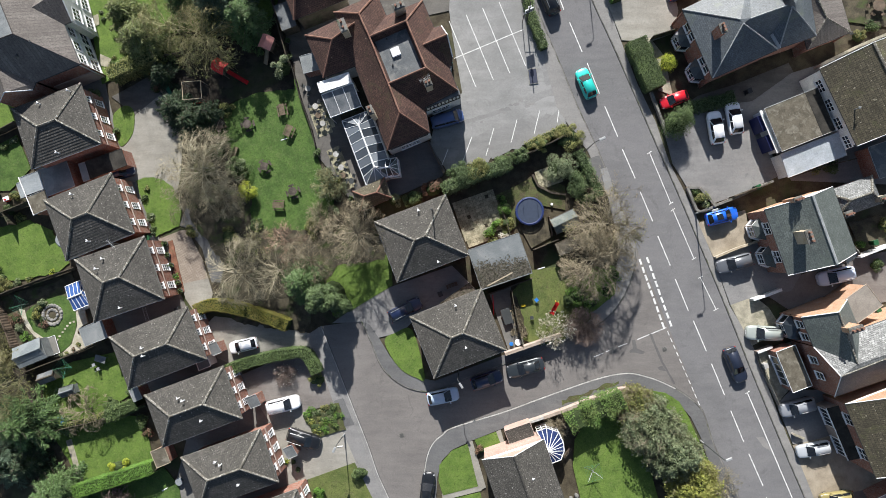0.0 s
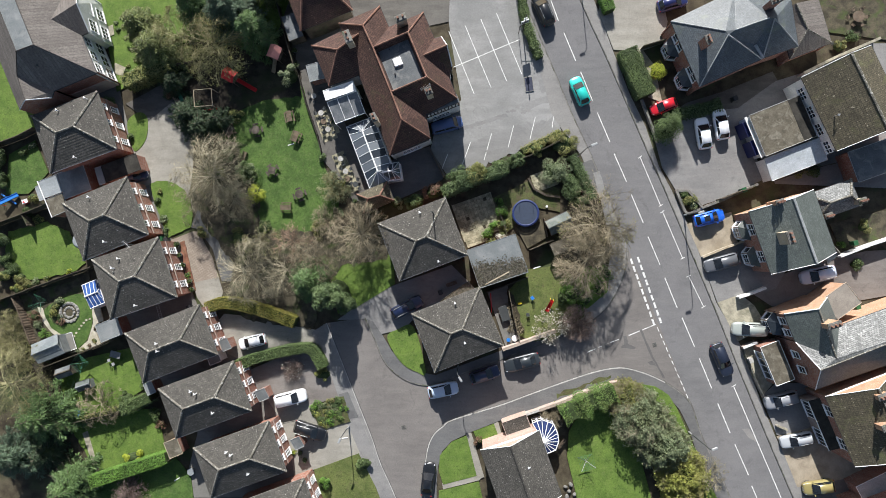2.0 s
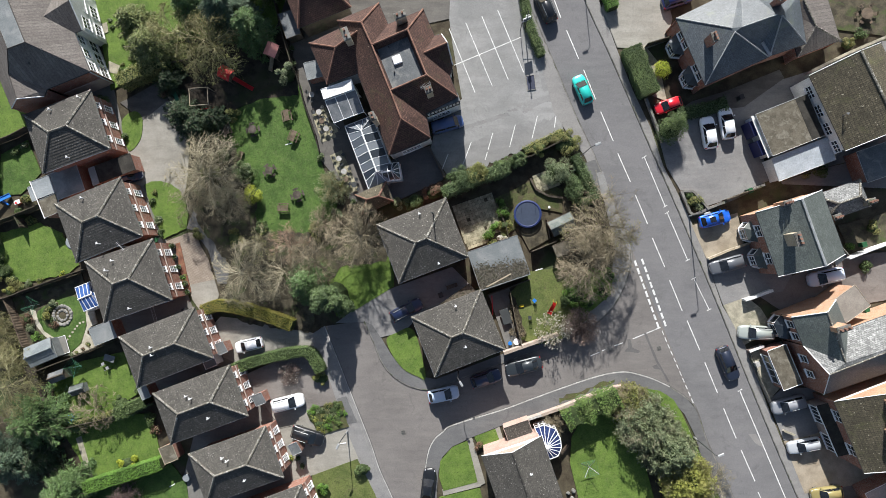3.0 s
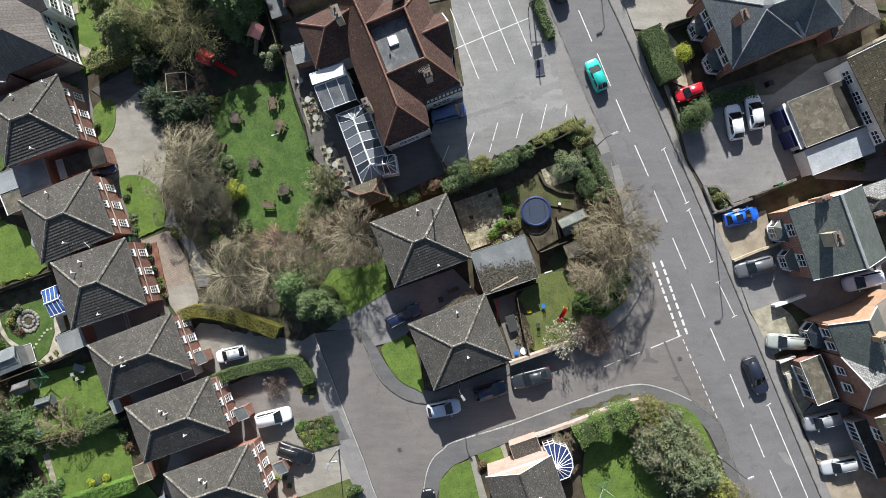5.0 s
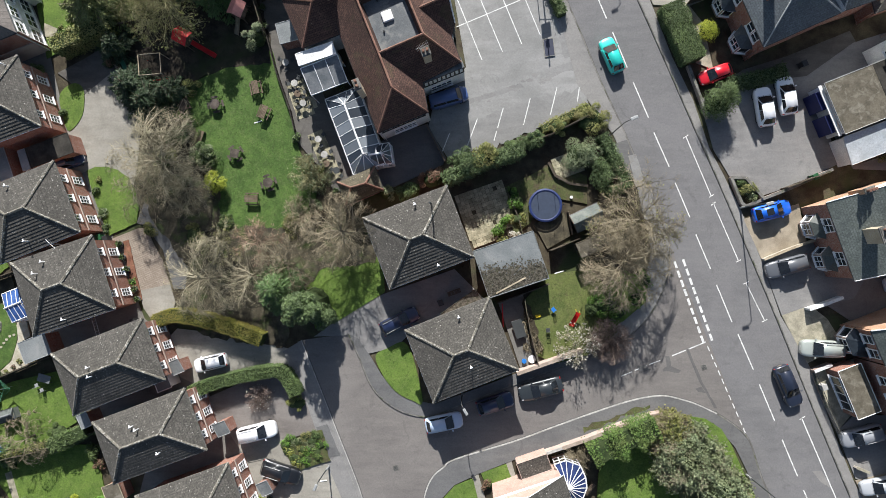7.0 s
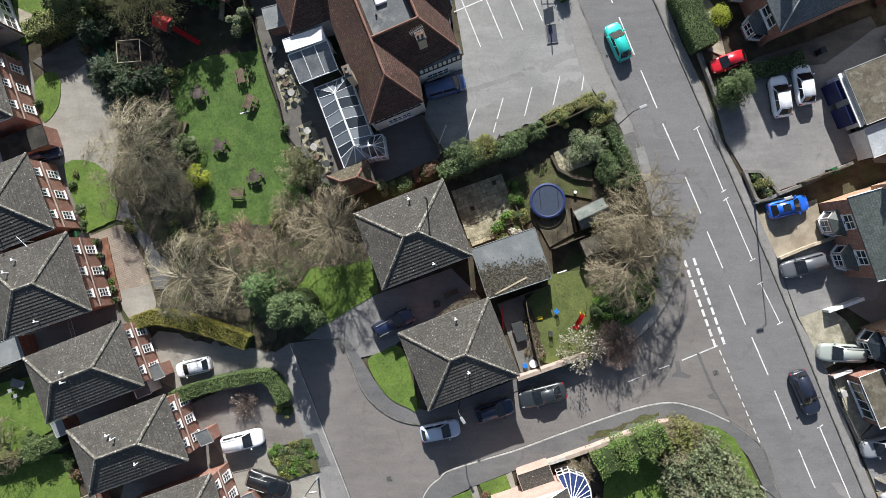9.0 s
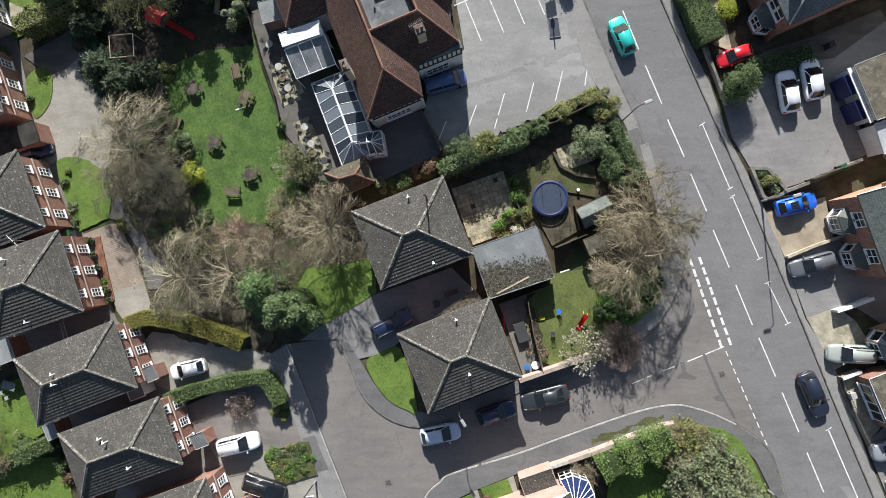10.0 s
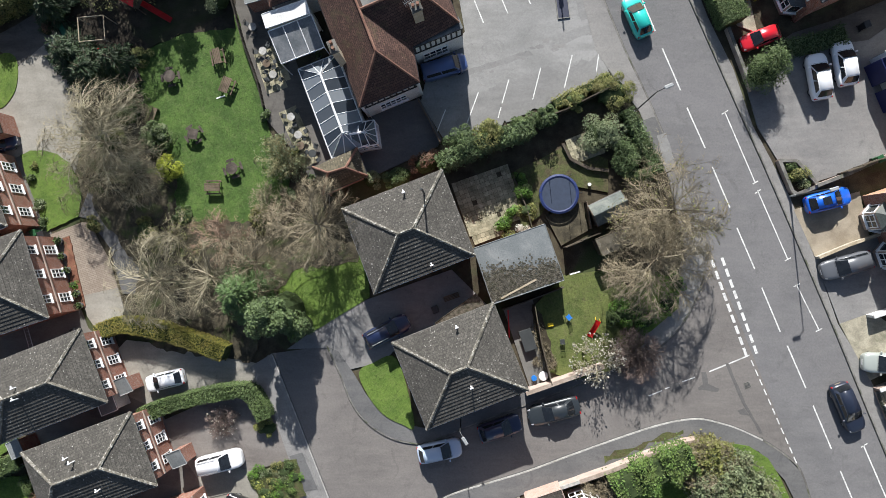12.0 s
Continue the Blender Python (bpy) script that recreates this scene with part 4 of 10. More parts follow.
# ---- road markings ----
def dash(a, b, width, label, group, z=0.034, name="road_marking"):
    bm = bmesh.new()
    ribbon(bm, [a, b], width, z - 0.004, z)
    return tagged(part(name, bm, "mark"), label, "marking", group, "structure")


for a, b in zip([(8.85, 38.65), (10.60, 34.55), (12.34, 30.09), (14.58, 24.76), (16.81, 19.16), (19.03, 13.58), (21.31, 8.03), (23.51, 2.35), (25.70, -3.16), (27.95, -8.49), (30.20, -13.95), (32.57, -19.89), (34.79, -25.30), (36.94, -30.76)], [(10.38, 34.92), (11.61, 31.72), (13.93, 26.24), (16.16, 20.78), (18.46, 15.19), (20.67, 9.78), (22.87, 4.24), (25.07, -1.42), (27.32, -7.20), (29.57, -12.37), (31.80, -17.89), (34.17, -23.81), (36.53, -29.34), (38.59, -34.64)]):
    dash(a, b, 0.12, "white centre line dash, slightly worn", "centre line dashes")
for a, b in zip([(22.47, 13.11), (25.37, 5.83), (28.82, -2.93)], [(25.16, 6.56), (28.05, -0.55), (30.79, -7.03)]):
    dash(a, b, 0.1, "white parking bay line", "parking bay lines")
dash(*[(34.61, -17.49), (40.14, -30.83)], 0.12, "long white edge line by the kerb", "parking bay lines")
dash(*[(40.14, -30.83), (44.79, -42.29)], 0.12, "long white edge line by the kerb", "parking bay lines")
for a, b in zip([(22.18, 12.90), (24.95, 6.41), (25.16, 5.54), (27.77, -0.69), (28.54, -3.08), (30.50, -7.18), (34.40, -17.71)], [(22.75, 13.26), (25.44, 6.70), (25.66, 5.90), (28.33, -0.40), (29.11, -2.79), (31.07, -6.89), (34.97, -17.35)]):
    dash(a, b, 0.1, "short white bay end mark", "parking bay ends")
ga, gb = (Vector(p) for p in [(21.15, -0.48), (24.33, -9.60)])
for row, (o, n_) in enumerate(((0.0, 9), (0.95, 9))):
    d = (gb - ga).normalized()
    s = Vector((-d.y, d.x)) * -1
    for i in range(n_):
        p = ga + d * (gb - ga).length * (i + 0.12 + 0.1 * row) / n_ - s * o
        dash(tuple(p), tuple(p + d * 0.78), 0.26, "white give-way dash", "give-way dashes")
ga, gb = (Vector(p) for p in [(24.69, -9.82), (28.84, -19.58)])
for i in range(11):
    p = ga.lerp(gb, i / 11)
    dash(tuple(p), tuple(p.lerp(gb, 0.62 / (11 - i))), 0.11, "white edge dash", "edge dashes")
dash(*[(20.91, -10.93), (24.55, -9.38)], 0.12, "white line across the side road", "side road lines", 0.03)
for a, b in zip([(15.38, -13.23), (16.89, -12.56), (18.47, -11.89)], [(16.60, -12.71), (18.18, -12.04), (19.62, -11.45)]):
    dash(a, b, 0.1, "worn white dash in the side road", "side road lines", 0.03)
for a, b in zip([(-3.30, 30.55), (-1.07, 31.32), (1.07, 32.17), (3.20, 32.94)], [(0.18, 21.88), (2.47, 22.74), (4.60, 23.59), (6.65, 24.52)]):
    dash(a, b, 0.1, "white bay line in the car park", "car park bay lines", 0.108)
dash(*[(-2.63, 25.63), (6.36, 29.25)], 0.1, "long white cross line in the car park", "car park bay lines", 0.113)
for a, b in zip([(-0.33, 15.30), (2.54, 16.46), (5.54, 17.53), (8.47, 18.67), (10.94, 18.72)], [(-1.59, 11.91), (1.51, 12.85), (4.59, 13.85), (7.52, 14.71), (10.50, 15.64)]):
    dash(a, b, 0.1, "white bay line in the car park", "car park bay lines", 0.108)
dash(*[(-3.44, 13.70), (-4.40, 11.27)], 0.1, "white bay line in the car park", "car park bay lines", 0.108)

for at, turn in (((-9.49, -23.73), 12), ((24.33, -12.13), 20), ((25.45, -17.18), 10), ((7.01, 20.46), 20), ((26.37, -18.03), 10)):
    cover = thing("manhole_cover", pose(*at, 0.03, 0, 0, turn), "dark iron access cover set in asphalt", "manhole cover", "manhole covers")
    bm = bmesh.new()
    box(bm, (0.62, 0.62, 0.012), bevel=0.004)
    part("frame", bm, "kerb_dark", cover)
    bm = bmesh.new()
    for i in range(5):
        for j in range(5):
            box(bm, (0.07, 0.07, 0.008), (-0.2 + i * 0.1, -0.2 + j * 0.1, 0.012))
    part("lid", bm, "dark_metal", cover)

sheet("dirt_strip", [(11.2, -18.95), (13.0, -18.25), (15.0, -17.45), (17.2, -16.65), (18.6, -16.3), (18.6, -16.75), (16.99, -17.10), (14.06, -18.30), (11.2, -19.4)], "mossy", "moss and leaf mould on the footway below a wall", 0.131, ragged=0.2, exact=True)
# ground between the estate houses, and tar stains on the car park
sheet("hardstanding", [(-61.40, 20.75), (-50.31, 25.20), (-47.74, 14.85), (-44.73, 9.12), (-41.97, 1.52), (-38.43, -7.17), (-33.41, -11.28), (-29.55, -18.00), (-23.82, -26.12), (-20.78, -33.49), (-40.64, -33.94), (-38.36, -24.87), (-43.66, -18.92), (-49.33, -9.89), (-54.12, 0.76), (-58.93, 9.19)], "dull_concrete", "dull paved ground between the estate houses", 0.046, exact=True)
stain_dice = random.Random(5)
for a_, b_, n_stains in (((-0.11, 17.45), (11.16, 21.29), 16), ((10.66, 25.12), (11.74, 18.63), 8), ((2.24, 13.88), (10.65, 16.74), 10)):
    for i in range(n_stains):
        c_ = Vector(a_[:2]).lerp(Vector(b_[:2]), stain_dice.random()) + Vector((stain_dice.gauss(0, 0.35), stain_dice.gauss(0, 0.35)))
        w_, r_ = stain_dice.uniform(0, 3), stain_dice.uniform(0.12, 0.42)
        sheet("tar_stain", [(c_.x + r_ * stain_dice.uniform(0.6, 1.5) * math.cos(k * 0.7 + w_), c_.y + 0.6 * r_ * stain_dice.uniform(0.5, 1.3) * math.sin(k * 0.7 + w_)) for k in range(9)], "yard", "dark oil and tar stain on asphalt", 0.1086 + 0.0001 * i, category="stain", exact=True)
# strip in the large house's shadow; its dark colour carries that shade
sheet("hardstanding", [(25.05, 17.82), (28.61, 20.32), (33.22, 21.70), (39.90, 24.35), (40.59, 23.04), (35.67, 18.78), (28.96, 18.13)], "terrace", "asphalt passage coloured dark for the shade of the large house", 0.072, exact=True)
sheet("worn_ground", [(-2.24, 14.25), (1.77, 15.88), (6.25, 17.36), (10.70, 18.41), (11.51, 16.61), (7.96, 14.71), (2.46, 12.55), (-2.24, 11.05)], "worn_patch", "darker worn asphalt between parking bays", 0.1079, ragged=0.35, exact=True)

# ---- houses ----
def face_uv(bm, f, origin, u, v):
    layer = bm.loops.layers.uv.verify()
    for lp in f.loops:
        d = lp.vert.co - origin
        lp[layer].uv = (d.dot(u), d.dot(v))


def quad(bm, pts):
    f = bm.faces.new([bm.verts.new(p) for p in pts])
    p0 = Vector(pts[0])
    u = (Vector(pts[1]) - p0).normalized()
    n = u.cross(Vector(pts[-1]) - p0).normalized()
    face_uv(bm, f, p0, u, n.cross(u))
    return f


LIFT = {"slate": 0.01, "green_slate": 0.01, "pale_slate": 0.02, "clay": 0.028, "brown_tile": 0.022, "modern_tile": 0.02, "sheet": 0.004, "felt": 0.004, "shed_roof": 0.004}


def slope(name, p0, p1, q0, q1, material, parent, gauge=0.34, label=""):
    """One roof slope from its eave p0-p1 to its top q0-q1, laid in lapping courses."""
    lift = LIFT.get(material, 0.055)
    p0, p1, q0, q1 = (Vector(p) for p in (p0, p1, q0, q1))
    u = (p1 - p0).normalized()
    rise = (q0 - p0) - u * (q0 - p0).dot(u)
    n = u.cross(rise).normalized()
    v = n.cross(u)
    k = max(2, round(rise.length / gauge))
    bm = bmesh.new()
    layer = bm.loops.layers.uv.verify()
    rows = []
    for i in range(k):
        a, b = i / k, (i + 1) / k
        if i == 0:
            rows.append([bm.verts.new(p - n * 0.02) for p in (p0, p1)])
        rows.append([bm.verts.new(p + n * lift) for p in (p0.lerp(q0, a), p1.lerp(q1, a))])
        end = [p0.lerp(q0, b) + n * 0.004, p1.lerp(q1, b) + n * 0.004]
        rows.append([bm.verts.new(end[0])] if (end[0] - end[1]).length < 1e-3 else [bm.verts.new(p) for p in end])
    for lo, hi in zip(rows, rows[1:]):
        f = bm.faces.new(lo + hi[::-1])
        for lp in f.loops:
            d = lp.vert.co - p0
            lp[layer].uv = (d.dot(u), d.dot(v))
    return part(name, bm, material, parent, label)


def caps(line, material, parent, name="ridge_tiles", r=0.16, step=0.42):
    """Half-round cap tiles along each ridge or hip: one run a line."""
    for a, b in line:
        bm = bmesh.new()
        a, b = Vector(a), Vector(b)
        k = max(1, round((b - a).length / step))
        for i in range(k):
            s, e = a.lerp(b, i / k), a.lerp(b, (i + 0.97) / k)
            rod(bm, s + Vector((0, 0, 0.02)), e + Vector((0, 0, 0.035)), r * random.uniform(0.93, 1.06), r * 0.94, 6)
        part(name, bm, material, parent)


def lattice(bm, xs, zs, depth):
    """A flat grid of bars in one piece: xs and zs list the edges of bars and openings by turns, bar first."""
    grid = [[bm.verts.new((x, -depth / 2, z)) for z in zs] for x in xs]
    faces = []
    for i in range(len(xs) - 1):
        for j in range(len(zs) - 1):
            if i % 2 == 0 or j % 2 == 0:
                faces.append(bm.faces.new((grid[i][j], grid[i + 1][j], grid[i + 1][j + 1], grid[i][j + 1])))
    r = bmesh.ops.extrude_face_region(bm, geom=faces)
    bmesh.ops.translate(bm, vec=(0, depth, 0), verts=[v for v in r["geom"] if isinstance(v, bmesh.types.BMVert)])
    bmesh.ops.recalc_face_normals(bm, faces=bm.faces)
    return bm


def bars(a, b, n, bar=0.08):
    """Edges of n openings and the bars round them, from a to b."""
    w = (b - a - bar * (n + 1)) / n
    return [e for i in range(n + 1) for e in (a + i * (w + bar), a + i * (w + bar) + bar)]


def window(parent, at, face, width, height, mullions=2, wall_name="window", rows=2):
    """A white framed window on a wall: at is the middle of its sill, face the outward turn in degrees."""
    turn = pose(*at, 0, 0, face)
    bm = lattice(bmesh.new(), bars(-width / 2, width / 2, mullions + 1), bars(0, height, rows), 0.1)
    w = part(wall_name, bm, "white", parent)
    w.matrix_basis = turn
    bm = bmesh.new()
    box(bm, (width - 0.1, 0.03, height - 0.1), (0, 0.0, 0.05))
    part("pane", bm, "pane", w)
    bm = bmesh.new()
    box(bm, (width + 0.16, 0.24, 0.06), (0, -0.06, -0.062))
    part("sill", bm, "white", w)
    return w


def chimney(parent, at, size, height, material="brick", pots=2, turn=0):
    bm = bmesh.new()
    sx, sy = size
    for x, y, u, v in ((0, -sy / 2, sx, 0), (sx / 2, 0, 0, sy), (0, sy / 2, -sx, 0), (-sx / 2, 0, 0, -sy)):
        a, b = Vector((x - u / 2, y - v / 2, 0)), Vector((x + u / 2, y + v / 2, 0))
        quad(bm, [a, b, b + Vector((0, 0, height)), a + Vector((0, 0, height))])
    c = part("chimney", bm, material, parent)
    c.matrix_basis = pose(*at, 0, 0, turn)
    bm = bmesh.new()
    box(bm, (sx + 0.14, sy + 0.14, 0.16), (0, 0, height - 0.1), bevel=0.02)
    box(bm, (sx - 0.05, sy - 0.05, 0.06), (0, 0, height + 0.06), bevel=0.02)
    part("chimney_cap", bm, "kerb_dark", c)
    for i in range(pots):
        bm = bmesh.new()
        along = -max(sx, sy) / 2 + (i + 0.5) * max(sx, sy) / pots
        p = (along, 0) if sx >= sy else (0, along)
        rod(bm, (*p, height + 0.1), (*p, height + 0.55), 0.13, 0.11, 8)
        rod(bm, (*p, height + 0.55), (*p, height + 0.57), 0.14, 0.14, 8)
        part("chimney_pot", bm, "clay_ridge", c)
    return c


def vent_pipe(parent, at, h=0.45, material="white"):
    bm = bmesh.new()
    rod(bm, (0, 0, -0.1), (0, 0, h), 0.06, 0.06, 8)
    box(bm, (0.3, 0.13, 0.12), (0, 0, h - 0.02), bevel=0.03)
    box(bm, (0.12, 0.26, 0.1), (0, 0.12, h - 0.02), bevel=0.02)
    v = part("flue", bm, material, parent)
    v.matrix_basis = pose(*at)
    return v


def aerial(parent, at, turn=0, h=1.6):
    bm = bmesh.new()
    rod(bm, (0, 0, -0.2), (0, 0, h), 0.025, 0.025, 5)
    rod(bm, (-0.7, 0, h), (0.7, 0, h), 0.02, 0.02, 4)
    for i in range(9):
        rod(bm, (-0.65 + i * 0.16, -0.25, h), (-0.65 + i * 0.16, 0.25, h), 0.012, 0.012, 4)
    v = part("aerial", bm, "metal", parent)
    v.matrix_basis = pose(*at, 0, 0, turn)
    return v


def house(corners, eave, rise, ends, label, wall="brick", roof="roof", ridge="ridge", over=0.4, category="house", group="", gauge=0.34, name="house", walls=None, foot=0.0, off=0.0):
    """A house on a plan rectangle a, b, c of its eaves. The ridge runs along a-b; ends: how far it stops short at a and at b
    (0: an upright gable). off shifts the ridge across. Local x runs along a-b."""
    mid, turn, length, width = rect_pose(*corners)
    h = thing(name, pose(mid.x, mid.y, 0, 0, 0, turn), label, category, group)
    x, y = length / 2, width / 2
    ex, ey = x - over, y - over
    e0 = eave - 0.08
    top = eave + rise
    ra, rb = (-x + ends[0], off, top), (x - ends[1], off, top)
    slope("roof_slope", (-x, -y, e0), (x, -y, e0), ra, rb, roof, h, gauge)
    slope("roof_slope", (x, y, e0), (-x, y, e0), rb, ra, roof, h, gauge)
    lines = [(ra, rb)]
    for i, (sx, r) in enumerate(((-1, ra), (1, rb))):
        if ends[i] > 0.05:
            a, b = (sx * x, sx * -y, e0), (sx * x, sx * y, e0)
            slope("roof_slope", a, b, r, r, roof, h, gauge)
            lines += [(a, r), (b, r)]
    caps(lines, ridge, h)
    names = walls or {}
    spots = (("front", (-ex, -ey), (ex, -ey)), ("right", (ex, -ey), (ex, ey)), ("back", (ex, ey), (-ex, ey)), ("left", (-ex, ey), (-ex, -ey)))
    for i, (k, a, b) in enumerate(spots):
        bm = bmesh.new()
        gable = (i == 1 and ends[1] <= 0.05) or (i == 3 and ends[0] <= 0.05)
        A, B = Vector((*a, foot)), Vector((*b, foot))
        up = Vector((0, 0, eave - foot))
        if gable:
            g = Vector((a[0], off, top - 0.08))
            u = (B - A).normalized()
            f = bm.faces.new([bm.verts.new(p) for p in (A, B, B + up, g, A + up)])
            face_uv(bm, f, A, u, Vector((0, 0, 1)))
        else:
            quad(bm, [A, B, B + up, A + up])
        part("wall", bm, names.get(k, wall), h)
    # gutters and fascia along the eaves
    for a, b, flat in (((-x, -y), (x, -y), 0), ((x, y), (-x, y), 0), ((x, -y), (x, y), ends[1] <= 0.05), ((-x, y), (-x, -y), ends[0] <= 0.05)):
        bm = bmesh.new()
        if flat:
            g = Vector((a[0], off, top + 0.02))
            for p in (a, b):
                rod(bm, (*p, e0 + 0.03), g, 0.045, 0.045, 4)
            part("bargeboard", bm, "white" if category == "house" else wall, h)
        else:
            rod(bm, (*a, e0 - 0.03), (*b, e0 - 0.03), 0.055, 0.055, 6)
            d = Matrix.Rotation(math.radians(turn), 2) @ Vector((b[1] - a[1], a[0] - b[0]))
            part("gutter", bm, "black" if not group else "white" if d.y < 0.3 * d.length else "kerb_dark", h)
    # soffit closes the roof from below
    bm = bmesh.new()
    bm.faces.new([bm.verts.new(p) for p in ((-x, -y, e0 - 0.02), (-x, y, e0 - 0.02), (x, y, e0 - 0.02), (x, -y, e0 - 0.02))])
    part("soffit", bm, "white" if category == "house" else wall, h)
    h["size"] = (length, width)
    return h


def flat_roof(corners, height, label, roof="felt", wall="brick", edge="white", name="garage", category="garage", fall=0.0, over=0.1):
    """A flat or gently falling roof on four walls; fall: how much lower it is at the side c."""
    corners = c_on_left(corners)
    mid, turn, length, width = rect_pose(*corners)
    h = thing(name, pose(mid.x, mid.y, 0, 0, 0, turn), label, category)
    x, y = length / 2, width / 2
    lo = height - fall
    bm = bmesh.new()
    for z, d in ((0, 0), (-0.12, 0)):
        quad(bm, [(-x, -y, height + z), (x, -y, height + z), (x, y, lo + z), (-x, y, lo + z)])
    for a, b in (((-x, -y, height), (x, -y, height)), ((x, -y, height), (x, y, lo)), ((x, y, lo), (-x, y, lo)), ((-x, y, lo), (-x, -y, height))):
        quad(bm, [Vector(a) - Vector((0, 0, 0.12)), Vector(b) - Vector((0, 0, 0.12)), b, a])
    part("roof", bm, roof, h)
    ex, ey = x - over, y - over
    for a, b, za, zb in (((-ex, -ey), (ex, -ey), height, height), ((ex, -ey), (ex, ey), height, lo), ((ex, ey), (-ex, ey), lo, lo), ((-ex, ey), (-ex, -ey), lo, height)):
        bm = bmesh.new()
        quad(bm, [(*a, 0), (*b, 0), (*b, zb - 0.121), (*a, za - 0.121)])
        part("wall", bm, wall, h)
    for a, b in (((-x, -y, height), (x, -y, height)), ((x, -y, height), (x, y, lo)), ((x, y, lo), (-x, y, lo)), ((-x, y, lo), (-x, -y, height))):
        bm = bmesh.new()
        rod(bm, Vector(a) + Vector((0, 0, 0.01)), Vector(b) + Vector((0, 0, 0.01)), 0.04, 0.04, 4)
        part("trim", bm, edge, h)
    return h


ESTATE = "hip-roofed estate houses"
def estate_house(corners, ridge_short, front="right", flues=(), label="brick house with a hipped lichened grey tile roof"):
    h = house(corners, 5.0, 1.72, ridge_short, label, group=ESTATE)
    length, width = h["size"]
    x, y = length / 2 - 0.4, width / 2 - 0.4
    if front:
        for s in (-0.62, 0.02, 0.64):
            window(h, (x + 0.02, s * y, 3.4), 90, 0.8, 1.3, 1)
            window(h, (x + 0.02, s * y, 0.75), 90, 0.88, 1.5, 1, rows=3)
        bm = bmesh.new()
        box(bm, (0.1, width - 0.8, 0.14), (x + 0.05, 0, 2.62))
        part("string_course", bm, "brick", h)
    back = h.matrix_basis.inverted()
    spots = [back @ Vector((*p, 0)) for p in flues] or [Vector((-x * 0.15, y * 0.55, 0)), Vector((-x * 0.02, y * 0.4, 0)), Vector((x * 0.2, -y * 0.62, 0))]
    for i, p in enumerate(spots):
        z = 4.95 + 1.72 * max(0.0, min(1.0, 1 - abs(p.y) / (width / 2), (length / 2 - abs(p.x)) / ridge_short[0]))
        vent_pipe(h, (p.x, p.y, z), (0.55, 0.75, 0.6)[i % 3])
    return h


estate_house(((-58.96, 18.51), (-49.89, 21.70), (-46.89, 14.07)), (3.6, 3.6), flues=((-54.83, 18.98), (-50.9, 20.5), (-52.46, 12.76)))
estate_house(((-54.63, 6.81), (-45.77, 10.27), (-42.72, 2.63)), (3.7, 3.7), flues=((-50.49, 7.49), (-48.16, 1.6)))
estate_house(((-50.50, -0.72), (-41.47, 2.27), (-38.52, -5.52)), (3.7, 3.7), flues=((-46.37, -0.6), (-46.79, -1.83), (-44.14, -6.74)))
estate_house(((-45.95, -10.46), (-35.91, -6.57), (-33.20, -13.04)), (3.2, 3.2), flues=((-40.69, -11.54), (-40.38, -12.47)))
estate_house(((-41.38, -17.72), (-31.26, -13.94), (-28.65, -20.36)), (3.2, 3.2))
estate_house(((-36.62, -25.41), (-26.58, -21.73), (-23.92, -28.11)), (3.2, 3.2))
estate_house(((-31.90, -32.89), (-21.93, -29.04), (-19.30, -35.37)), (3.2, 3.2))
estate_house(((-12.30, 3.97), (-3.55, 7.32), (-0.70, -0.10)), (4.0, 4.0), "", ((-6.79, 5.29), (-4.36, -0.96)))
estate_house(((-7.92, -7.69), (0.87, -4.17), (3.75, -11.72)), (4.0, 4.0), "", ((-2.26, -6.26), (-1.0, -11.2)))

mast_ = thing("flue_pole", pose(-5.05, 5.25, 5.5), "tall dark flue pole on a hipped tile roof", "flue")
part("pole", rod(bmesh.new(), (0, 0, 0), (0, 0, 2.9), 0.07, 0.07, 8), "dark_metal", mast_)
part("cowl", rod(bmesh.new(), (0, 0, 2.9), (0, 0, 3.1), 0.12, 0.1, 8), "dark_metal", mast_)
# garage block between the two corner houses
gar = flat_roof(((-0.83, 0.51), (5.54, 2.67), (7.28, -2.35)), 2.75, "low garage with a blue-grey felt roof half under moss", "felt", "brick", "felt", name="garage")
flat_roof(((-4.32, -6.24), (-0.63, -3.57), (0.89, -5.10)), 2.5, "mossy lean-to roof between two houses", "moss_roof", "brick", "moss_roof", name="lean_to", category="lean-to", fall=0.2)
# shed with a pitched roof, and the low roof beside it
house(((9.50, 4.30), (12.47, 5.72), (13.03, 3.72)), 2.0, 0.5, (0, 0), "small shed with a grey-green felt roof", "wood", "shed_roof", "shed_roof", 0.1, "shed", name="shed", gauge=3)
flat_roof(((10.12, 1.30), (14.20, 3.00), (14.76, 1.44)), 2.2, "low shed with a flat brown-grey roof", "felt_brown", "fence", "fence", "shed", "shed")

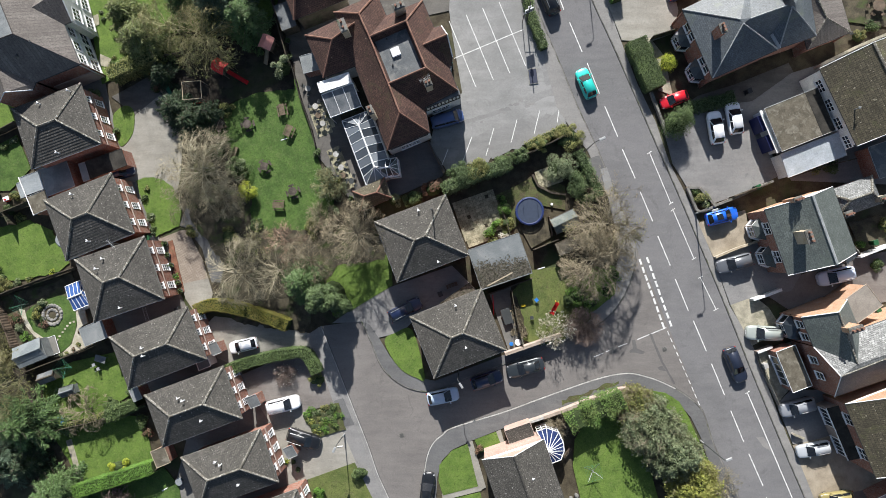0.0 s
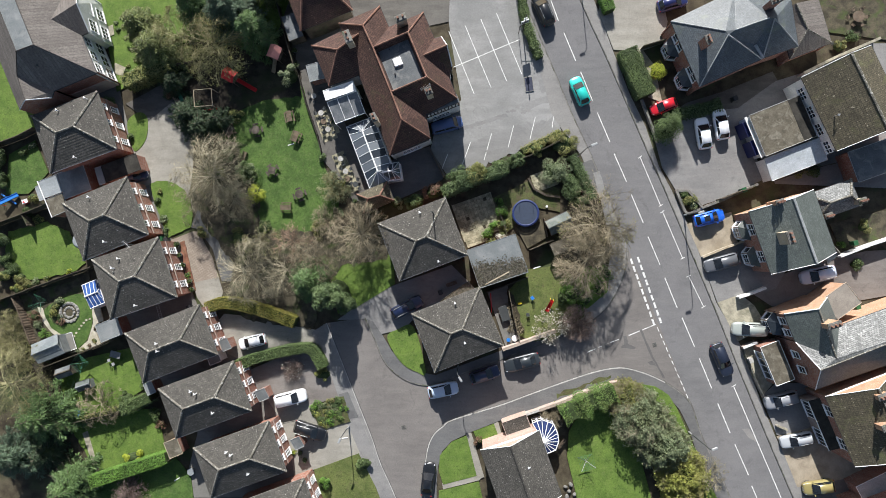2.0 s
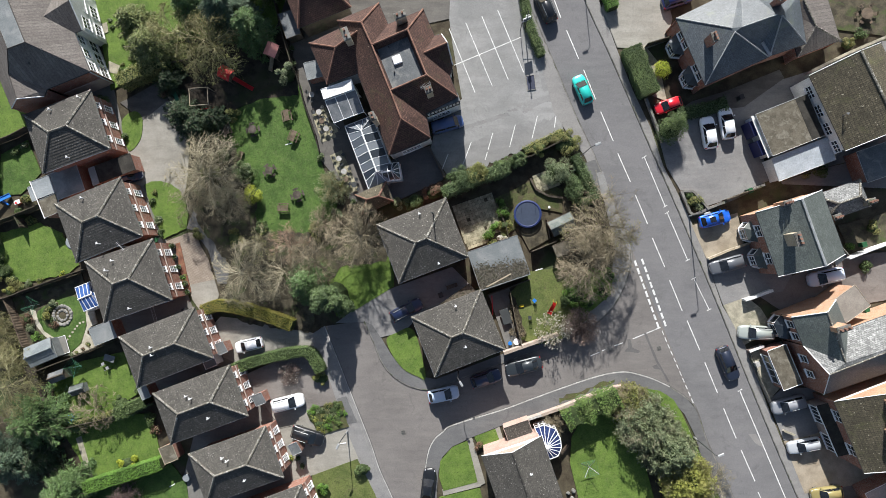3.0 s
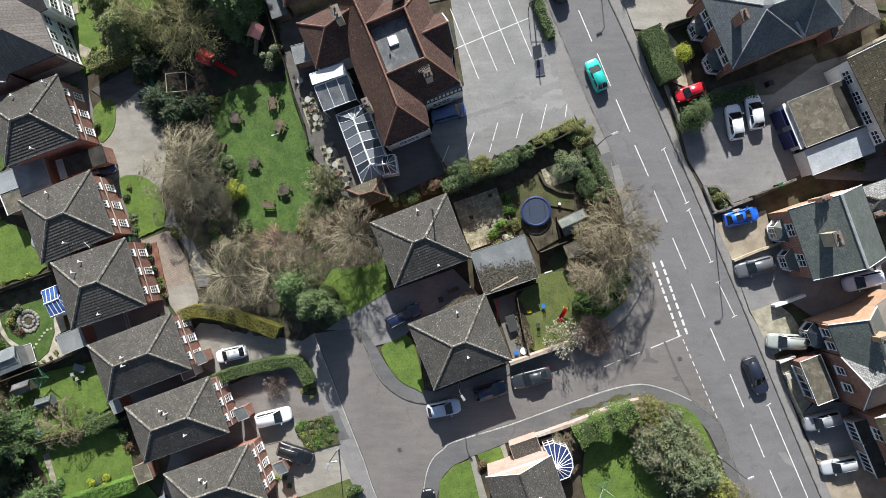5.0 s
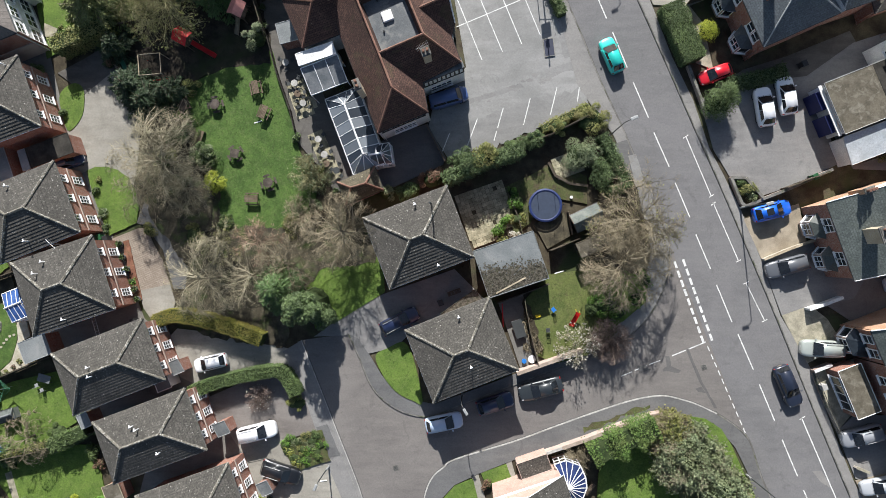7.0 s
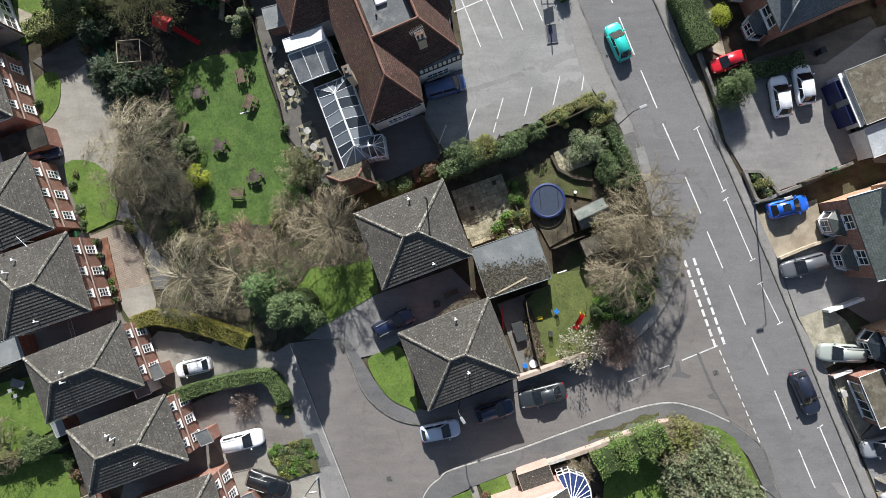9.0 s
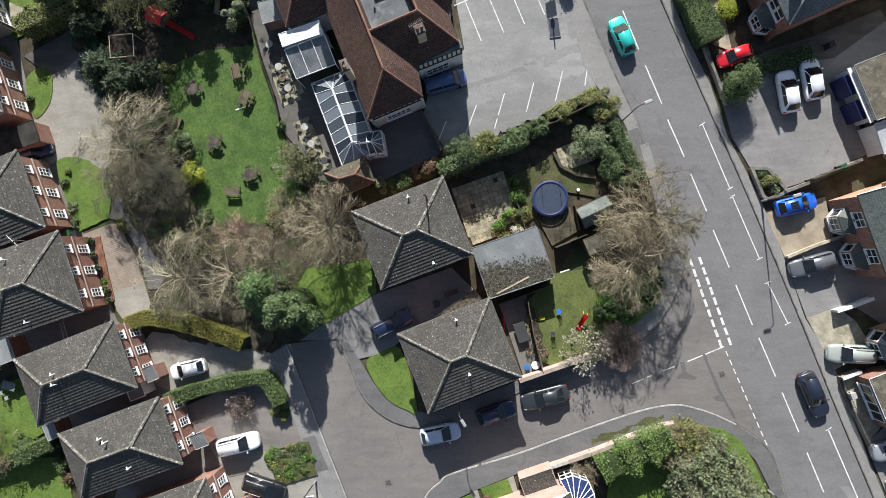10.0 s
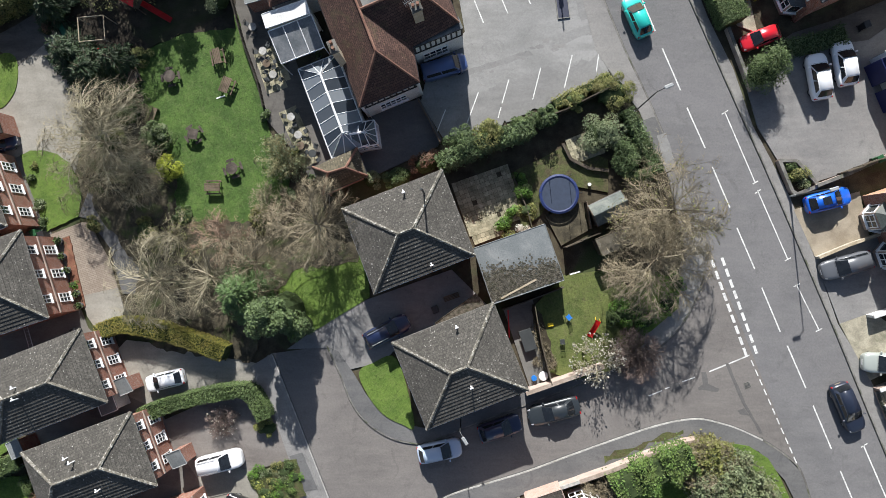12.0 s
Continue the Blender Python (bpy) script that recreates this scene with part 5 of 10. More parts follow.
# garages and low roofs beside the estate houses
LOW_ROOFS = ((((-59.74, 10.0), (-57.1, 10.95), (-56.2, 8.6)), 2.62, "sheet", "low garage with a pale grey sheet roof"), (((-57.05, 11.05), (-53.4, 12.35), (-52.1, 8.9)), 2.6, "felt", "low garage with a blue-grey felt roof"),
             (((-58.74, 7.46), (-56.25, 8.46), (-55.3, 6.1)), 2.58, "felt_brown", "low garage end with a brown felt roof"), (((-60.5, 9.3), (-59.9, 9.52), (-59.1, 7.6)), 2.2, "sheet", "narrow pale roof strip beside a garage"),
             (((-50.83, 12.03), (-45.97, 13.76), (-45.2, 11.55)), 2.6, "felt_black", "garage with a black felt roof"), (((-51.82, 11.80), (-50.96, 12.06), (-50.09, 9.8)), 2.45, "sheet", "pale roof strip beside a dark garage"),
             (((-51.63, -9.76), (-48.58, -8.56), (-47.81, -10.91)), 2.5, "felt", "low garage with a flat grey felt roof"), (((-44.83, -17.77), (-43.70, -17.24), (-43.16, -18.77)), 2.5, "felt", "low garage with a flat grey felt roof"))
for c_, z_, m_, lab_ in LOW_ROOFS:
    flat_roof(c_, z_, lab_, m_, "brick", "grey_metal" if m_ != "felt_black" else "felt_black")
tagged(part("trim", rod(bmesh.new(), (-59.8, 10.05, 2.7), (-57.7, 5.05, 2.66), 0.07, 0.07, 4), "white"), "white board along the edge of low garages", "trim", "", "structure")
for a_, b_, c_ in (((-34.48, -11.78), (-33.22, -11.26), (-32.62, -12.71)), ((-29.34, -18.47), (-28.01, -17.95), (-27.42, -19.38)), ((-24.47, -24.89), (-23.29, -24.36), (-22.63, -25.79))):
    porch = flat_roof((a_, b_, c_), 2.7, "small porch with a pale grey roof and brick base", "felt", "brick", "grey_metal", "porch", "porch", 0.4)

# ---- roofs of many planes ----
def many_roofed(name, label, category, spots, planes, edges, ridges, roof, ridge, gable_walls=(), wall="brick", inset=0.25, cap=0.12, group=""):
    """A building whose roof is a set of planes between named spots (x, y, z): planes and gable walls list their spots, the eave first;
    edges lists the eaves that stand on walls, with the outside on the right; ridges the lines under cap tiles."""
    first = next(iter(spots.values()))
    o = Vector((first[0], first[1], 0))
    h = thing(name, pose(o.x, o.y, 0), label, category, group)
    at = {k: Vector(v) - o for k, v in spots.items()}
    for row in planes:
        mat_, names_ = row if isinstance(row, tuple) else (roof, row)
        p = [at[k] for k in names_.split()]
        bm = bmesh.new()
        layer = bm.loops.layers.uv.verify()
        f = bm.faces.new([bm.verts.new(q) for q in p])
        f.normal_update()
        if f.normal.z < 0:
            f.normal_flip()
        u = (p[1] - p[0]).normalized()
        v = f.normal.cross(u)
        for lp in f.loops:
            d = lp.vert.co - p[0]
            lp[layer].uv = (d.dot(u), d.dot(v))
        bmesh.ops.triangulate(bm, faces=[f])
        part("roof_slope", bm, mat_, h)
    for row in edges:
        mat_, names_ = row if isinstance(row, tuple) else (wall, row)
        a, b = (at[k] for k in names_.split())
        d = (b - a).normalized()
        back = Vector((-d.y, d.x, 0)).normalized() * inset
        A, B = a + back, b + back
        bm = bmesh.new()
        quad(bm, [Vector((A.x, A.y, 0)), Vector((B.x, B.y, 0)), B - Vector((0, 0, 0.05)), A - Vector((0, 0, 0.05))])
        part("wall", bm, mat_, h)
        bm = bmesh.new()
        rod(bm, a - Vector((0, 0, 0.07)), b - Vector((0, 0, 0.07)), 0.055, 0.055, 6)
        part("gutter", bm, "black", h)
    for mat_, names_ in gable_walls:
        a, b, g = (at[k] for k in names_.split())
        d = (b - a).normalized()
        back = Vector((-d.y, d.x, 0)).normalized() * 0.06
        bm = bmesh.new()
        f = bm.faces.new([bm.verts.new(q + back) for q in (Vector((a.x, a.y, 0)), Vector((b.x, b.y, 0)), b, g, a)])
        face_uv(bm, f, Vector((a.x, a.y, 0)), Vector((d.x, d.y, 0)).normalized(), Vector((0, 0, 1)))
        part("wall", bm, mat_, h)
        bm = bmesh.new()
        for e_ in (a, b):
            rod(bm, e_ + Vector((0, 0, 0.03)), g + Vector((0, 0, 0.03)), 0.07, 0.07, 4)
        part("bargeboard", bm, "white", h)
    caps([tuple(at[k] for k in r_.split()) for r_ in ridges], ridge, h, r=cap)
    h["origin"] = tuple(o)
    return h


def wall_spot(h, a, b, s, z, out=0.0):
    """A place on the wall line a-b (plan points), s of the way along, out metres to its right, and the wall's turn."""
    o = h.matrix_basis.translation
    a, b = Vector(a[:2]), Vector(b[:2])
    d = (b - a).normalized()
    p = a.lerp(b, s) + Vector((d.y, -d.x)) * out
    return (p.x - o.x, p.y - o.y, z), math.degrees(math.atan2(d.y, d.x))


def timbering(h, a, b, z0, z1, n, out=-0.22, rails=2):
    """Black posts and rails on a rendered wall."""
    bm = bmesh.new()
    length = (Vector(b[:2]) - Vector(a[:2])).length
    for i in range(n):
        box(bm, (0.16, 0.07, z1 - z0), (-length / 2 + 0.5 + i * (length - 1.0) / (n - 1), 0, z0))
    for k in range(rails):
        box(bm, (length - 0.6, 0.08, 0.16), (0, 0, z0 + k * (z1 - z0 - 0.16) / max(1, rails - 1)))
    at_, turn_ = wall_spot(h, a, b, 0.5, 0, out)
    w = part("timber_frame", bm, "timber_black", h, "black timber framing on white render")
    w.matrix_basis = pose(*at_, 0, 0, turn_)


# ---- large modern house in the far corner ----
MODERN = {"A": (-49.49, 23.86, 5.6), "NE": (-55.73, 38.58, 5.6), "NW": (-67.8, 37.5, 5.6), "W": (-60.04, 19.14, 5.6), "E": (-55.65, 20.71, 5.6), "H": (-55.32, 21.63, 5.6), "R": (-57.85, 19.93, 7.5), "G": (-58.85, 23.03, 7.6),
          "B": (-55.45, 26.5, 9.2), "C": (-57.74, 25.72, 9.2), "B2": (-60.13, 37.54, 9.2), "C2": (-62.42, 36.76, 9.2),
          "s": (-50.6, 29.3, 5.6), "n": (-52.4, 35.5, 5.6), "f": (-51.2, 32.5, 7.25), "k": (-54.6, 30.42, 7.3), "s2": (-51.7, 28.85, 5.6), "n2": (-53.8, 34.9, 5.6)}
modern = many_roofed("house", "large house with grey-brown ribbed tiles and a white front", "house", MODERN,
                     ["A NE B2 B", "H A B C G", "W R G C C2 NW", "E H G R", "NE NW C2 B2", ("felt", "B C C2 B2"), "s2 s f k", "n n2 k f"],
                     ["H A", "E H", ("render", "A NE"), "NE NW", "NW W", ("render", "s2 s"), ("render", "n n2")], ["A B", "B C", "G R", "G C", "B B2", "C C2"], "modern_tile", "modern_tile", [("brick", "W E R"), ("render", "s n f")], "brick", 0.25, 0.06)
for s_ in (0.08, 0.2, 0.32):
    for z_, w_, h_ in ((3.5, 1.3, 1.3), (0.8, 1.6, 1.6)):
        at_, turn_ = wall_spot(modern, MODERN["A"], MODERN["NE"], s_, z_, -0.22)
        window(modern, at_, turn_, w_, h_, 1)
for s_ in (0.22, 0.62):
    for z_ in (3.4, 0.8):
        at_, turn_ = wall_spot(modern, MODERN["s"], MODERN["n"], s_, z_, 0.0)
        window(modern, at_, turn_, 1.7, 1.5, 2)
at_, turn_ = wall_spot(modern, MODERN["H"], MODERN["A"], 0.5, 0, 0)
plinth_ = part("plinth", box(bmesh.new(), (5.6, 0.12, 2.6), (0, 0.19, 0)), "pink_brick", modern, "paler lower wall")
plinth_.matrix_basis = pose(*at_, 0, 0, turn_)
part("downpipe", rod(bmesh.new(), (-10.6, -4.55, 0.1), (-10.6, -4.55, 5.5), 0.05, 0.05, 6), "sheet", modern)
for p_ in ((-7.3, 0.2, 6.8), (-4.4, 1.9, 8.2), (-6.5, 0.4, 7.6)):
    vent_pipe(modern, p_, 0.25, "dark_metal")

# ---- the inn ----
INN = dict(tl=(-12.44, 25.82, 7.9), tr=(-8.05, 27.65, 7.9), br=(-5.72, 22.04, 7.9), bl=(-10.17, 20.21, 7.9), j=(-13.72, 28.61, 7.9), s=(-8.82, 16.74, 7.9), nw=(-17.34, 29.94, 5.2), ne=(-12.02, 32.1, 5.2),
           v1=(-10.84, 29.37, 5.2), ne2=(-6.38, 31.18, 5.2), e1=(-4.95, 27.79, 5.2), se=(-2.01, 20.02, 5.2), v2=(-6.01, 17.97, 5.2), se2=(-5.43, 14.9, 5.2), sw=(-10.69, 12.77, 5.2),
           b0=(-6.13, 24.96, 7.2), b1=(-3.23, 26.18, 7.2), bn=(-4.04, 27.99, 5.2), bs=(-2.66, 24.11, 5.2), be=(-3.0, 22.66, 5.2))
inn = many_roofed("inn", "large inn with red clay tile roofs and half-timbered walls", "inn", INN,
                  ["nw ne j", "ne v1 tl j", "v1 ne2 tr tl", "ne2 e1 b0 be se br tr", "e1 bn b1 b0", "bs be b0 b1", "se v2 bl br", "v2 se2 s bl", "se2 sw s", "sw nw j tl bl s"],
                  ["ne nw", "v1 ne", "ne2 v1", "e1 ne2", "bn e1", "be bs", "se be", "v2 se", "se2 v2", "sw se2", "nw sw"],
                  ["j tl", "tl tr", "tr br", "br bl", "bl tl", "bl s", "j nw", "j ne", "tr ne2", "br se", "s se2", "s sw", "b0 b1"], "clay", "clay_ridge", [("render", "bs bn b1")], "render", 0.3)
ring_ = [Vector(INN[k]) - Vector(inn["origin"]) for k in ("tl", "tr", "br", "bl")]
mid_ = sum(ring_, Vector()) / 4
low_ = [Vector((*(mid_ + (p - mid_) * 0.86).xy, 6.8)) for p in ring_]
for k in range(4):
    n_ = (k + 1) % 4
    bm = bmesh.new()
    quad(bm, [low_[k], low_[n_], ring_[n_] - Vector((0, 0, 0.03)), ring_[k] - Vector((0, 0, 0.03))])
    part("inner_slope", bm, "clay", inn)
bm = bmesh.new()
quad(bm, [p + Vector((0, 0, 0.05)) for p in low_[::-1]])
part("flat_roof", bm, "felt_dark", inn, "grey felt flat roof inside the ridges")
bm = bmesh.new()
box(bm, (1.1, 1.1, 0.3), bevel=0.08)
part("skylight", bm, "white", inn, "white domed skylight").matrix_basis = pose(mid_.x - 0.35, mid_.y + 0.3, 6.85, 0, 0, 20)
for x_, y_ in ((-1.4, 1.9), (-0.7, -1.2)):
    bm = bmesh.new()
    disc(bm, 0.09, 0, 0.25, 8)
    part("roof_outlet", bm, "black", inn).matrix_basis = pose(mid_.x + x_, mid_.y + y_, 6.85)
timbering(inn, INN["sw"], INN["se2"], 3.5, 5.05, 9)
at_, turn_ = wall_spot(inn, INN["sw"], INN["se2"], 0.5, 1.1, -0.26)
window(inn, at_, turn_, 2.6, 1.4, 4)
timbering(inn, INN["v2"], INN["se"], 3.5, 5.05, 9)
WING = dict(a=(-17.16, 25.97, 6.9), b=(-13.9, 28.3, 6.9), nw=(-21.14, 27.35, 4.6), sw=(-18.81, 21.97, 4.6), ne=(-15.6, 29.9, 4.6), se=(-14.2, 23.6, 4.6))
many_roofed("inn_wing", "small hipped clay-tiled wing of the inn", "inn wing", WING, ["nw ne b a", "sw nw a", "se sw a b"], ["ne nw", "nw sw", "sw se"], ["a b", "a nw", "a sw"], "clay", "clay_ridge", (), "render", 0.3)
house(((-15.69, 31.92), (-22.57, 29.32), (-25.91, 37.22)), 4.6, 2.4, (2.6, 2.6), "dark clay-tiled outbuilding of the inn", "fence", "clay", "clay_ridge", 0.35, "outbuilding", name="outbuilding", gauge=0.22)
KIOSK = dict(a=(-13.76, 7.28, 4.0), b=(-12.19, 7.72, 4.0), nw=(-15.55, 8.03, 2.5), ne=(-11.45, 9.75, 2.5), se=(-10.5, 7.2, 2.5), sw=(-14.6, 5.5, 2.5))
many_roofed("kiosk", "small kiosk with a hipped brown tile roof", "kiosk", KIOSK, ["nw ne b a", "ne se b", "se sw a b", "sw nw a"], ["ne nw", "se ne", "sw se", "nw sw"], ["a b", "a nw", "a sw", "b ne", "b se"], "brown_tile", "clay_ridge", (), "brick", 0.25)
for at_, s_, t_ in (((-15.55, 27.01), (0.8, 1.5), 22), ((-8.92, 29.21), (1.3, 0.7), 22), ((-5.45, 20.10), (0.8, 0.8), 22), ((-12.25, 16.95), (0.6, 1.0), 22)):
    st = thing("chimney_stack", pose(*at_, 5.0, 0, 0, t_), "brick chimney stack with clay pots on a tiled roof", "chimney", "inn chimneys")
    chimney(st, (0, 0, 0), s_, 3.5, "yellow_brick", 2)
st = thing("roof_aerial", pose(*(-5.78, 20.52), 7.6, 0, 0, 30), "television aerial on the inn's chimney", "aerial")
aerial(st, (0, 0, 0), 0, 1.2)
# half-timbered east bay
bay = thing("timbered_porch", pose(*(-4.06, 19.26), 0, 0, 0, 21), "half-timbered white front porch of the inn", "porch")
bm = bmesh.new()
box(bm, (4.6, 1.0, 4.9))
part("wall", bm, "render", bay)
bm = bmesh.new()
for i in range(10):
    box(bm, (0.16, 0.06, 1.3), (-2.2 + i * 0.49, -0.53, 3.5))
for z in (3.34, 4.8):
    box(bm, (4.6, 0.07, 0.16), (0, -0.535, z))
part("timber_frame", bm, "timber_black", bay, "black timber framing")
bm = bmesh.new()
box(bm, (4.7, 1.1, 0.08), (0, 0.0, 4.9))
part("bay_roof", bm, "felt_dark", bay)
window(bay, (-0.4, -0.55, 1.0), 0, 2.4, 1.5, 3)


# ---- glazed roofs ----
def conservatory(corners, eave, rise, ends, label, n=7, frame_material="white", glass_tint=(0.3, 0.36, 0.42), blue=False):
    """A glass-roofed room: white bars on clear panes over a ridge, low brick walls below."""
    mid, turn, length, width = rect_pose(*corners)
    h = thing("conservatory", pose(mid.x, mid.y, 0, 0, 0, turn), label, "conservatory")
    x, y = length / 2, width / 2
    ra, rb = Vector((-x + ends[0], 0, eave + rise)), Vector((x - ends[1], 0, eave + rise))
    glass = M["roof_glass"]
    for s in (-1, 1):
        feet = [Vector((-x + 2 * x * i / n, y * s, eave)) for i in range(n + 1)]
        heads = [ra.lerp(rb, min(1, max(0, (a.x - ra.x) / max(0.01, rb.x - ra.x)))) for a in feet]
        for i in range(n):
            bm = bmesh.new()
            if (heads[i] - heads[i + 1]).length > 0.01:
                quad(bm, [feet[i], feet[i + 1], heads[i + 1], heads[i]])
            else:
                bm.faces.new([bm.verts.new(p) for p in (feet[i], feet[i + 1], heads[i])])
            part("pane", bm, glass, h)
        for a, b in zip(feet, heads):
            bm = bmesh.new()
            rod(bm, a, b, 0.045, 0.045, 4)
            part("glazing_bar", bm, frame_material, h)
    for sx, r, e in ((-1, ra, ends[0]), (1, rb, ends[1])):
        bm = bmesh.new()
        f = bm.faces.new([bm.verts.new(p) for p in ((sx * x, -y, eave), (sx * x, y, eave), r)])
        part("pane", bm, glass, h)
        for s in (-1, -0.33, 0.33, 1):
            bm = bmesh.new()
            rod(bm, (sx * x, s * y, eave), r, 0.045, 0.045, 4)
            part("glazing_bar", bm, frame_material, h)
    bm = bmesh.new()
    rod(bm, ra - Vector((0.1, 0, 0)), rb + Vector((0.1, 0, 0)), 0.11, 0.11, 6)
    part("ridge", bm, frame_material, h)
    for a, b in (((-x, -y), (x, -y)), ((x, -y), (x, y)), ((x, y), (-x, y)), ((-x, y), (-x, -y))):
        bm = bmesh.new()
        rod(bm, (*a, eave), (*b, eave), 0.07, 0.07, 4)
        part("gutter", bm, frame_material, h)
        d = (Vector(b) - Vector(a))
        k = max(2, round(d.length / 0.9))
        bm = lattice(bmesh.new(), bars(0, d.length, k, 0.07), bars(0.6, eave, 2, 0.07), 0.07)
        w = part("window_frame", bm, frame_material, h)
        w.matrix_basis = Matrix.Translation((*a, 0)) @ pose(0, 0, 0, 0, 0, math.degrees(math.atan2(d.y, d.x)))
        bm = bmesh.new()
        box(bm, (d.length, 0.12, 0.6), (d.length / 2, 0, 0))
        w = part("base_wall", bm, "render", h)
        w.matrix_basis = Matrix.Translation((*a, 0)) @ pose(0, 0, 0, 0, 0, math.degrees(math.atan2(d.y, d.x)))
    bm = bmesh.new()
    box(bm, (length - 0.3, width - 0.3, 0.06), (0, 0, 0.1))
    part("floor", bm, "felt_dark" if not blue else "slab", h)
    return h


def lean_glass(corners, high, low, label, n=3, lit=True):
    """A lean-to of sheets on bars; high at the side a-b, low at c."""
    corners = c_on_left(corners)
    mid, turn, length, width = rect_pose(*corners)
    h = thing("glass_lean_to", pose(mid.x, mid.y, 0, 0, 0, turn), label, "lean-to")
    x, y = length / 2, width / 2
    for i in range(n):
        a, b = -x + i * length / n, -x + (i + 1) * length / n
        bm = bmesh.new()
        quad(bm, [(a, -y, high), (b, -y, high), (b, y, low), (a, y, low)])
        part("pane", bm, "roof_sheet", h)
    for i in range(n + 1):
        a = -x + i * length / n
        bm = bmesh.new()
        rod(bm, (a, -y, high + 0.03), (a, y, low + 0.03), 0.05, 0.05, 4)
        part("glazing_bar", bm, "white", h)
    for yy, z in ((-y, high), (y, low)):
        bm = bmesh.new()
        rod(bm, (-x, yy, z), (x, yy, z), 0.06, 0.06, 4)
        part("beam", bm, "white", h)
        for a in (-x, x):
            bm = bmesh.new()
            rod(bm, (a, yy, 0.05), (a, yy, z), 0.05, 0.05, 6)
            part("post", bm, "white", h)
    return h


M["brown_flat"] = rough_surface("taupe_flat_roof", (0.27, 0.235, 0.2), (0.34, 0.3, 0.255), 0.5, 7, stain=(0.22, 0.2, 0.17), stain_scale=0.6)
M["bright_sheet"] = rough_surface("bright_sheet_roof", (0.42, 0.46, 0.49), (0.54, 0.58, 0.61), 0.5, 5, stain=(0.34, 0.37, 0.38), stain_scale=0.6, rough=0.5)
n_ = Nodes("tinted_roof_glass", 0.08, 0, 0.6)
M["roof_glass"] = n_.done(n_.mix(n_.ramp(n_.add("ShaderNodeObjectInfo").outputs["Random"], 0, 1, 0.3, 0.95), (0.03, 0.037, 0.047), (0.19, 0.21, 0.23)))
M["navy_glass"] = glassy("navy_roof_glass", (0.022, 0.033, 0.09), 0.06)
M["blue_glass"] = glassy("blue_roof_glass", (0.04, 0.085, 0.23), 0.1)
M["roof_sheet"] = rough_surface("polycarbonate_sheet", (0.15, 0.165, 0.175), (0.24, 0.25, 0.26), 0.8, 6, rough=0.25)
conservatory(((-16.94, 17.08), (-13.79, 8.81), (-10.24, 10.23)), 2.4, 1.1, (1.6, 1.6), "long white-framed conservatory of the inn with dark panes", 8)
conservatory(((-12.1, 11.95), (-9.9, 12.3), (-9.45, 10.1)), 2.35, 0.95, (0.0, 1.0), "side wing of the white-framed conservatory", 3)
lean_glass(((-19.17, 20.01), (-15.23, 21.45), (-13.98, 18.82)), 4.1, 3.4, "glazed lean-to over the terrace with grey sheets")
flat_roof(((-19.66, 21.43), (-15.67, 22.71), (-15.24, 21.44)), 4.4, "sunlit white flat strip of roof beside the terrace", "render", "render", name="flat_roof_strip", category="roof")

# ---- houses along the main road ----
def bay_window(parent, at, face, width, depth, height, z0=0.2, roof="slate"):
    """A canted bay with white windows."""
    turn = pose(*at, 0, 0, face)
    w, d = width / 2, depth
    foot = [(-w, 0), (-w * 0.55, -d), (w * 0.55, -d), (w, 0)]
    holder = None
    bm = bmesh.new()
    low = [bm.verts.new((x, y, z0)) for x, y in foot]
    up = [bm.verts.new((x, y, z0 + height)) for x, y in foot]
    for i in range(3):
        bm.faces.new((low[i], low[i + 1], up[i + 1], up[i]))
    bm.faces.new(up)
    b = part("bay", bm, "brick", parent)
    b.matrix_basis = turn
    bm = bmesh.new()
    tip = bm.verts.new((0, 0, z0 + height + 0.7))
    eave = [bm.verts.new((x * 1.12, y * 1.15, z0 + height + 0.01)) for x, y in foot]
    for i in range(3):
        bm.faces.new((eave[i], eave[i + 1], tip))
    part("bay_roof", bm, roof, b)
    for level in range(max(1, round(height / 2.6))):
        for i in range(3):
            a, c = Vector(foot[i]), Vector(foot[i + 1])
            m, dd = (a + c) / 2, c - a
            window(b, (m.x, m.y, z0 + 0.7 + level * 2.6), math.degrees(math.atan2(dd.y, dd.x)), dd.length * 0.86, 1.35, 0 if i != 1 else 1, rows=2 if i == 1 else 1)
    return b


def terrace_house(corners, eave, rise, ends, label, wall, roof, walls, ridge="clay_ridge", bay_at=(), gauge=0.25, windows=(), chim=()):
    h = house(corners, eave, rise, ends, label, wall, roof, ridge, 0.2, gauge=gauge, walls=walls)
    length, width = h["size"]
    for s, hh in bay_at:
        bay_window(h, (s * length / 2, -width / 2 + 0.2, 0), 0, 2.6, 0.9, hh, 0.2, roof)
    for s, z in windows:
        window(h, (s * length / 2, -width / 2 + 0.18, z), 0, 1.5, 1.4, 1)
    for s, o, mat_, sz, tall in chim:
        chimney(h, (s * length / 2, o * width / 2, eave), sz, tall, mat_, 3)
    return h


